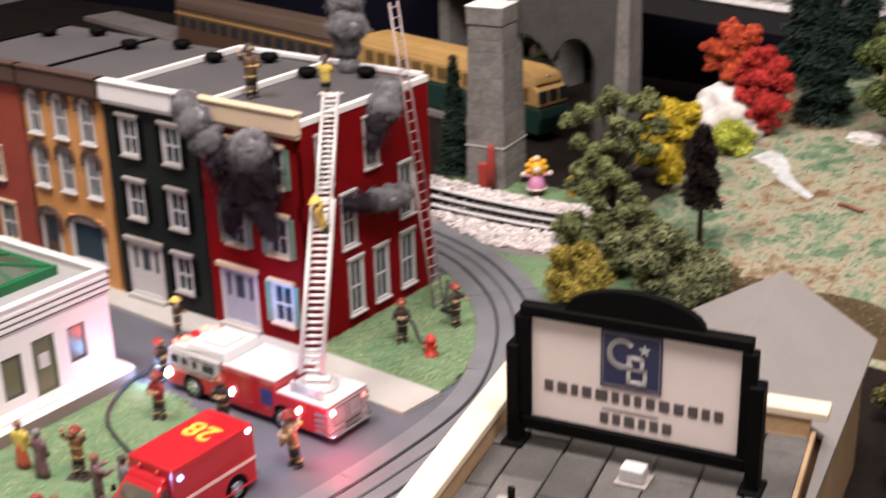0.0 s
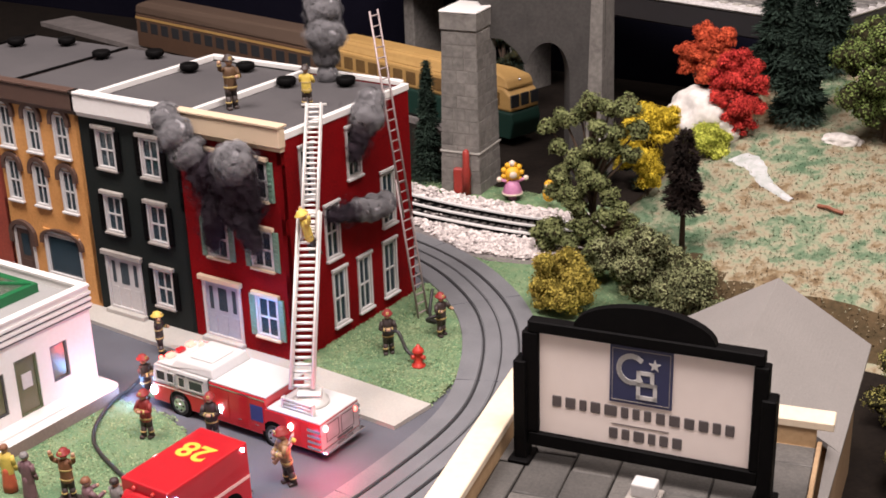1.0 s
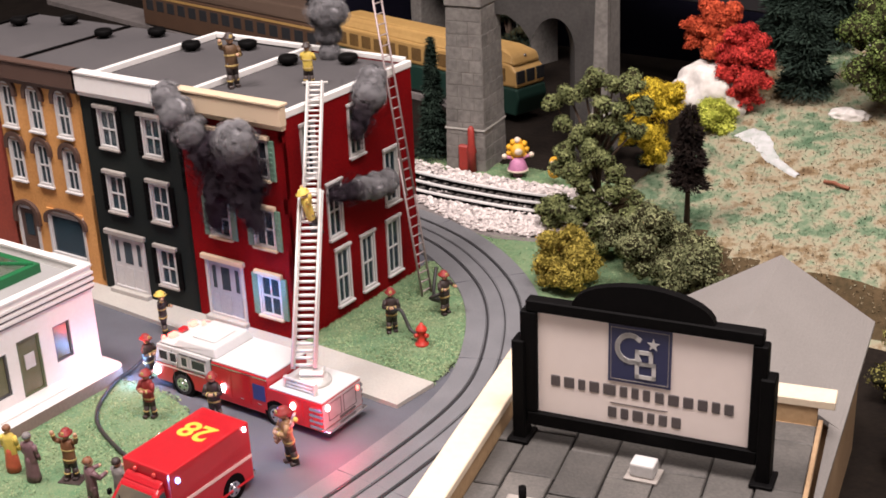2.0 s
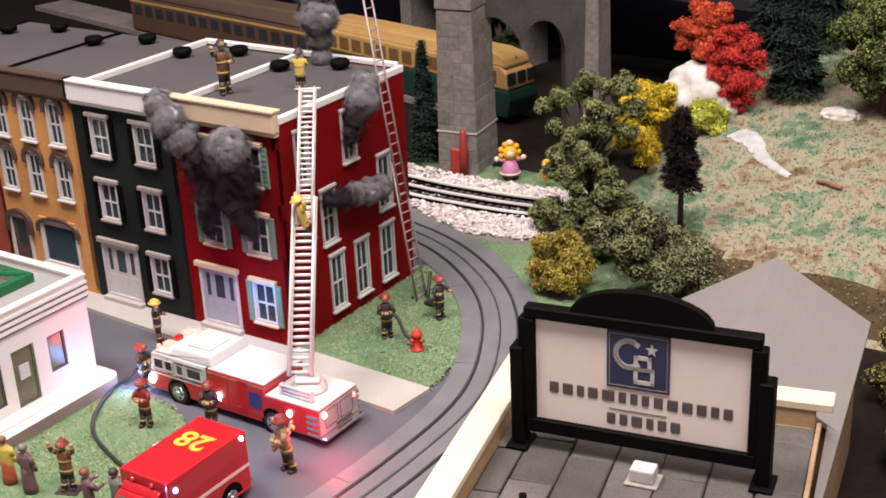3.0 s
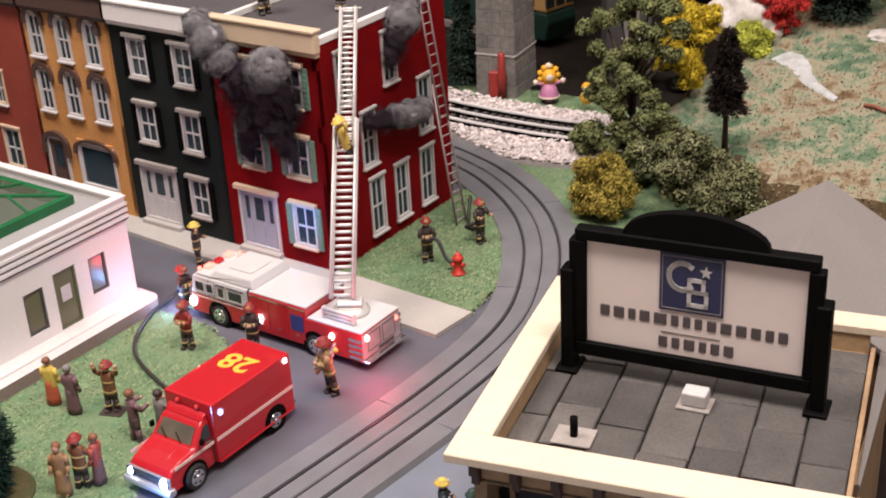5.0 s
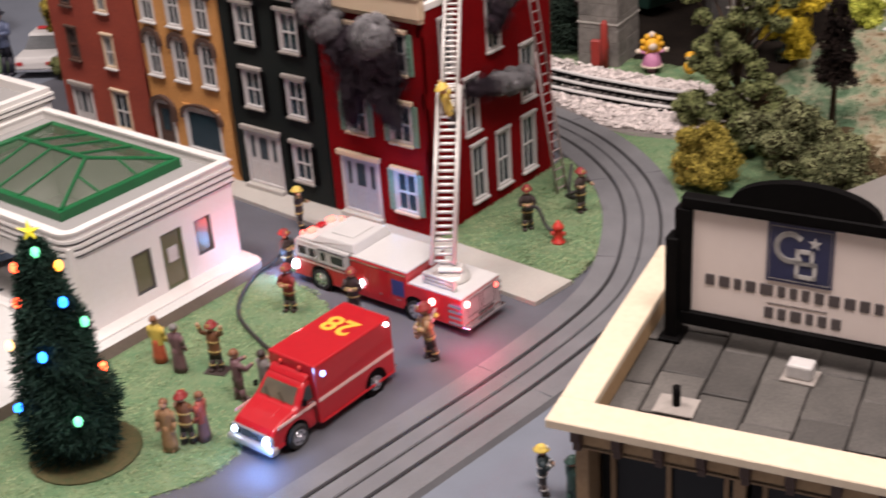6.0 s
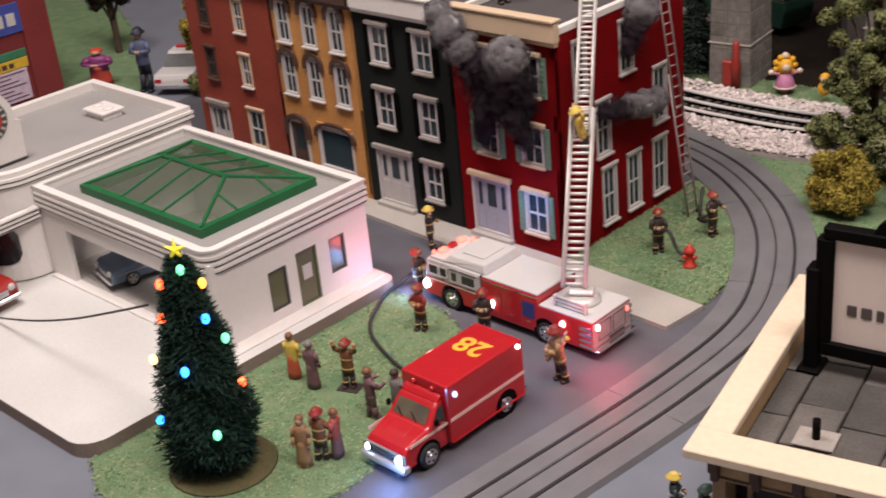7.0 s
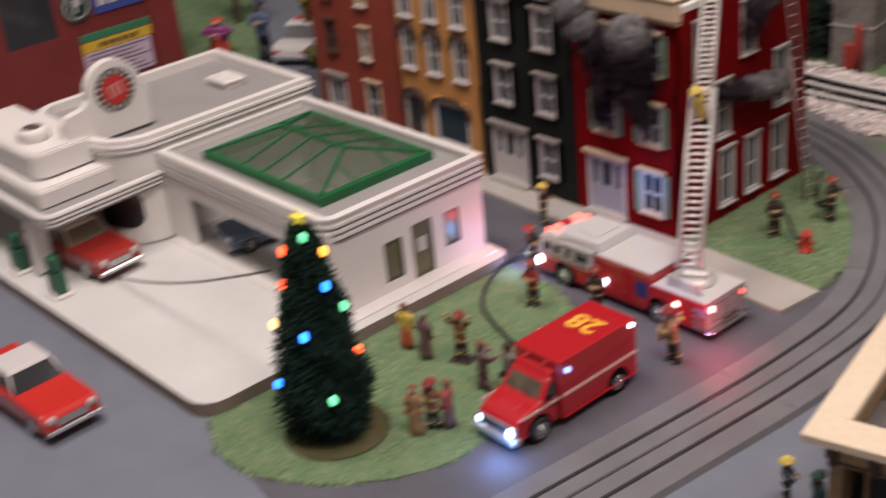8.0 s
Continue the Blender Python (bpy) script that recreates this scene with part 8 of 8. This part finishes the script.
ball(d2, (0.1, -0.55, 2.85), 0.3, 1, 1)
solid("toy_doll", d2, [M_DYEL, M_DWHITE], cm(-0.2, 46.8, 0.2), "small yellow toy doll half hidden by the tree", "doll")
M_POSTRED = flat("dull_post_red", (0.34, 0.035, 0.025), 0.5)
post = thing("red_post_box", cm(-12.0, 46.4, 0.2, 0, 0, 8), "red post box with a tall stem at the pier foot", "post box")
b = B()
box(b, -0.9, 0.6, -0.5, 0.5, 0, 3.2, 0, 0.15)
part("box", b, M_POSTRED, post)
b = B()
lathe(b, [(0.55, 0), (0.5, 2.2), (0.62, 2.5), (0.42, 3.6), (0.4, 5.4), (0.15, 5.7)], 12, c=(0.8, -0.3, 0))
part("stem", b, M_POSTRED, post)
M_ROCK = mat("white_rock", (0.70, 0.67, 0.63), 0.85, color2=(0.46, 0.43, 0.39), grain=160, blotch=45, amount=0.9, bump=0.8)
for x, y, z, r, sq, sd in ((14.6, 56.2, 10.6, 3.9, (1.1, 0.7, 0.95), 1.0), (16.6, 55.4, 9.6, 2.2, (1.2, 0.8, 0.9), 2.0), (31.5, 66, 13.5, 3.0, (0.8, 0.7, 1.7), 3.0), (30, 58, 9.5, 1.6, (1.4, 0.8, 0.6), 4.0)):
    b = B()
    ball(b, (0, 0, 0), r, 0, 4, sq, 0.28, sd)
    solid("rock", b, M_ROCK, cm(x, y, z if y < 58 else min(z, hill_z(x, y) + r * 0.5)), "pale weathered plaster rock on the hill", "rock", "rocks on the hill")
b = B()
rows = []
for k in range(25):
    t = k / 24
    x, y = 20.6 + 8.6 * t + 0.4 * math.sin(t * 7), 52.2 - 8.0 * t
    w = (1.5 - 1.15 * t) * (1 + 0.35 * noise.noise(Vector((k * 0.5, 2, 0))))
    row = []
    for j in range(7):
        o = (j - 3) / 3 * w
        px_, py_ = x + 0.7 * o, y + 0.71 * o
        row.append(b.verts.new((px_, py_, hill_z(px_, py_) + 0.16 * (1 - (o / w) ** 2) + (0.05 if 0 < j < 6 else -0.12))))
    rows.append(row)
for p, q in zip(rows, rows[1:]):
    for j in range(6):
        b.faces.new((p[j], q[j], q[j + 1], p[j + 1])).smooth = True
setting("stream", b, mat("stream_plaster", (0.50, 0.50, 0.50), 0.6, color2=(0.33, 0.36, 0.33), grain=120, blotch=60, amount=0.9), "pale plaster streak down the hill")
b = B()
tube(b, [(0, 0, 0.2), (1.1, 0.1, 0.32), (2.1, -0.1, 0.28), (2.9, 0.1, 0.2)], 0.2, 8)
solid("fallen_log", b, flat("red_wood", (0.24, 0.085, 0.045)), cm(32.5, 43.2, hill_z(33.5, 43.0) + 0.05, 0, 0, -18), "reddish fallen log on the hill", "log")
# loose flock over the hill
rnd = random.Random(23)
verts, faces = [], []
for _ in range(18000):
    x, y = rnd.uniform(14, 62), rnd.uniform(26, 72)
    z = hill_z(x, y)
    if z < 1.5:
        continue
    s, a = rnd.uniform(0.06, 0.15), rnd.uniform(0, 6.28)
    k = len(verts)
    for q in range(3):
        verts.append(((x + s * math.cos(a + q * 2.1)) * S, (y + s * math.sin(a + q * 2.1)) * S, (z + (0.05 if q else rnd.uniform(0.1, 0.32))) * S))
    faces.append((k, k + 1, k + 2))
me = bpy.data.meshes.new("hill_flock")
me.from_pydata(verts, [], faces)
me.materials.append(flock_mat("flock_flakes", 55, 0.88, 1.2))
ob = part("hill_flock", me, None, None, "loose flakes of pale green and tan flock")
tagged(ob, "loose flakes of pale green and tan flock", "flock", kind="stuff")

# ---- red shop far behind the station ----
M_SHOPRED = mat("shop_red_brick", (0.20, 0.025, 0.022), 0.7, color2=(0.13, 0.017, 0.016), grain=350, blotch=20, amount=0.8, bump=0.3)
shop = thing("red_shop", cm(-88, 3.3, 0), "dark red model shop with signs on its wall", "shop")
b = B()
wall(b, 50, 0, 20, [(26, 33, 8.0, 15.5)], 0.6)
part("wall", b, M_SHOPRED, shop, "dark red brick wall", cm(0, -50, 0, 0, 0, 90))
b = B()
box(b, -40, -0.61, -50, -0.01, 0, 19.2)
part("core", b, M_INSIDE, shop)
b = B()
box(b, -0.3, 0.45, -3.9, 0.0, 0, 19.9, 0, 0.1)
part("pilaster", b, M_SHOPRED, shop, "projecting corner pilaster")
b = B()
box(b, -0.2, -0.1, -25, -17, 7.9, 15.6)
part("window", b, M_CARGLASS, shop, "large dark window")
M_SGREEN, M_SYEL, M_SBLUE = flat("sign_green", (0.04, 0.20, 0.10)), flat("sign_yellow", (0.70, 0.45, 0.04)), flat("sign_blue", (0.05, 0.08, 0.34))
M_SLILAC = flat("sign_lilac", (0.62, 0.50, 0.60))
for nm, y0, y1, z0, z1, m_, lb in (("signboard", -14.4, -4.2, 6.4, 7.4, M_SGREEN, "green sign strip"), ("signboard", -14.4, -4.2, 5.0, 6.3, M_SYEL, "yellow sign strip"), ("signboard", -14.4, -4.6, 0.8, 4.9, M_SLILAC, "pale menu board"), ("signboard", -11.6, -3.6, 9.6, 13.4, M_SBLUE, "blue signboard")):
    b = B()
    box(b, 0.02, 0.3, y0, y1, z0, z1, 0, 0.04)
    sb = part(nm, b, m_, shop, lb)
    if m_ is M_SLILAC:
        for k in range(7):
            b = B()
            box(b, 0.3, 0.34, y0 + 0.5, y1 - 0.5 - (k % 3), z0 + 0.4 + k * 0.55, z0 + 0.55 + k * 0.55)
            part("text_bar", b, M_GREYPRINT, sb)
    if m_ is M_SYEL:
        for k in range(6):
            b = B()
            box(b, 0.3, 0.34, y0 + 2.4 + k * 1.0, y0 + 3.1 + k * 1.0, z0 + 0.35, z0 + 0.95)
            part("text_bar", b, M_BROWN, sb)
    if m_ is M_SBLUE:
        for k in range(4):
            b = B()
            box(b, 0.3, 0.36, y0 + 0.6 + k * 1.7, y0 + 1.8 + k * 1.7, z0 + 1.0, z0 + 2.6)
            part("text_bar", b, M_SASH, sb)
b = B()
rod(b, (0.05, -14.0, 11.4), (0.4, -14.0, 11.4), 2.1, n=24)
rd = part("round_sign", b, flat("sign_dark_green", (0.02, 0.06, 0.05)), shop, "round dark green sign")
b = B()
rod(b, (0.3, -14.0, 11.4), (0.42, -14.0, 11.4), 1.75, n=24)
part("ring", b, M_SASH, rd)
b = B()
rod(b, (0.35, -14.0, 11.4), (0.46, -14.0, 11.4), 1.5, n=24)
part("disc", b, M_DKGREEN, rd)
b = B()
box(b, 0.45, 0.5, -14.5, -14.1, 10.5, 12.3)
box(b, 0.45, 0.5, -14.1, -13.4, 11.4, 12.3)
part("sign_mark", b, M_SASH, rd)
# pumps
M_PUMP = flat("pump_green", (0.015, 0.10, 0.055), 0.4)
for x, y in ((-35.6, -42.4), (-43.2, -42.4)):
    p = thing("fuel_pump", cm(x, y, 1.25), "dark green model fuel pump on a white base", "fuel pump", "pumps of the station")
    b = B()
    box(b, -1.1, 1.1, -0.9, 0.9, 0, 0.35, 0, 0.06)
    part("base", b, M_WHITE, p)
    b = B()
    box(b, -0.75, 0.75, -0.6, 0.6, 0.35, 2.4, 0, 0.12, 2)
    part("cabinet", b, M_PUMP, p)
    b = B()
    box(b, -0.65, 0.65, -0.5, 0.5, 2.45, 3.9, 0, 0.25, 2)
    part("head", b, M_PUMP, p)
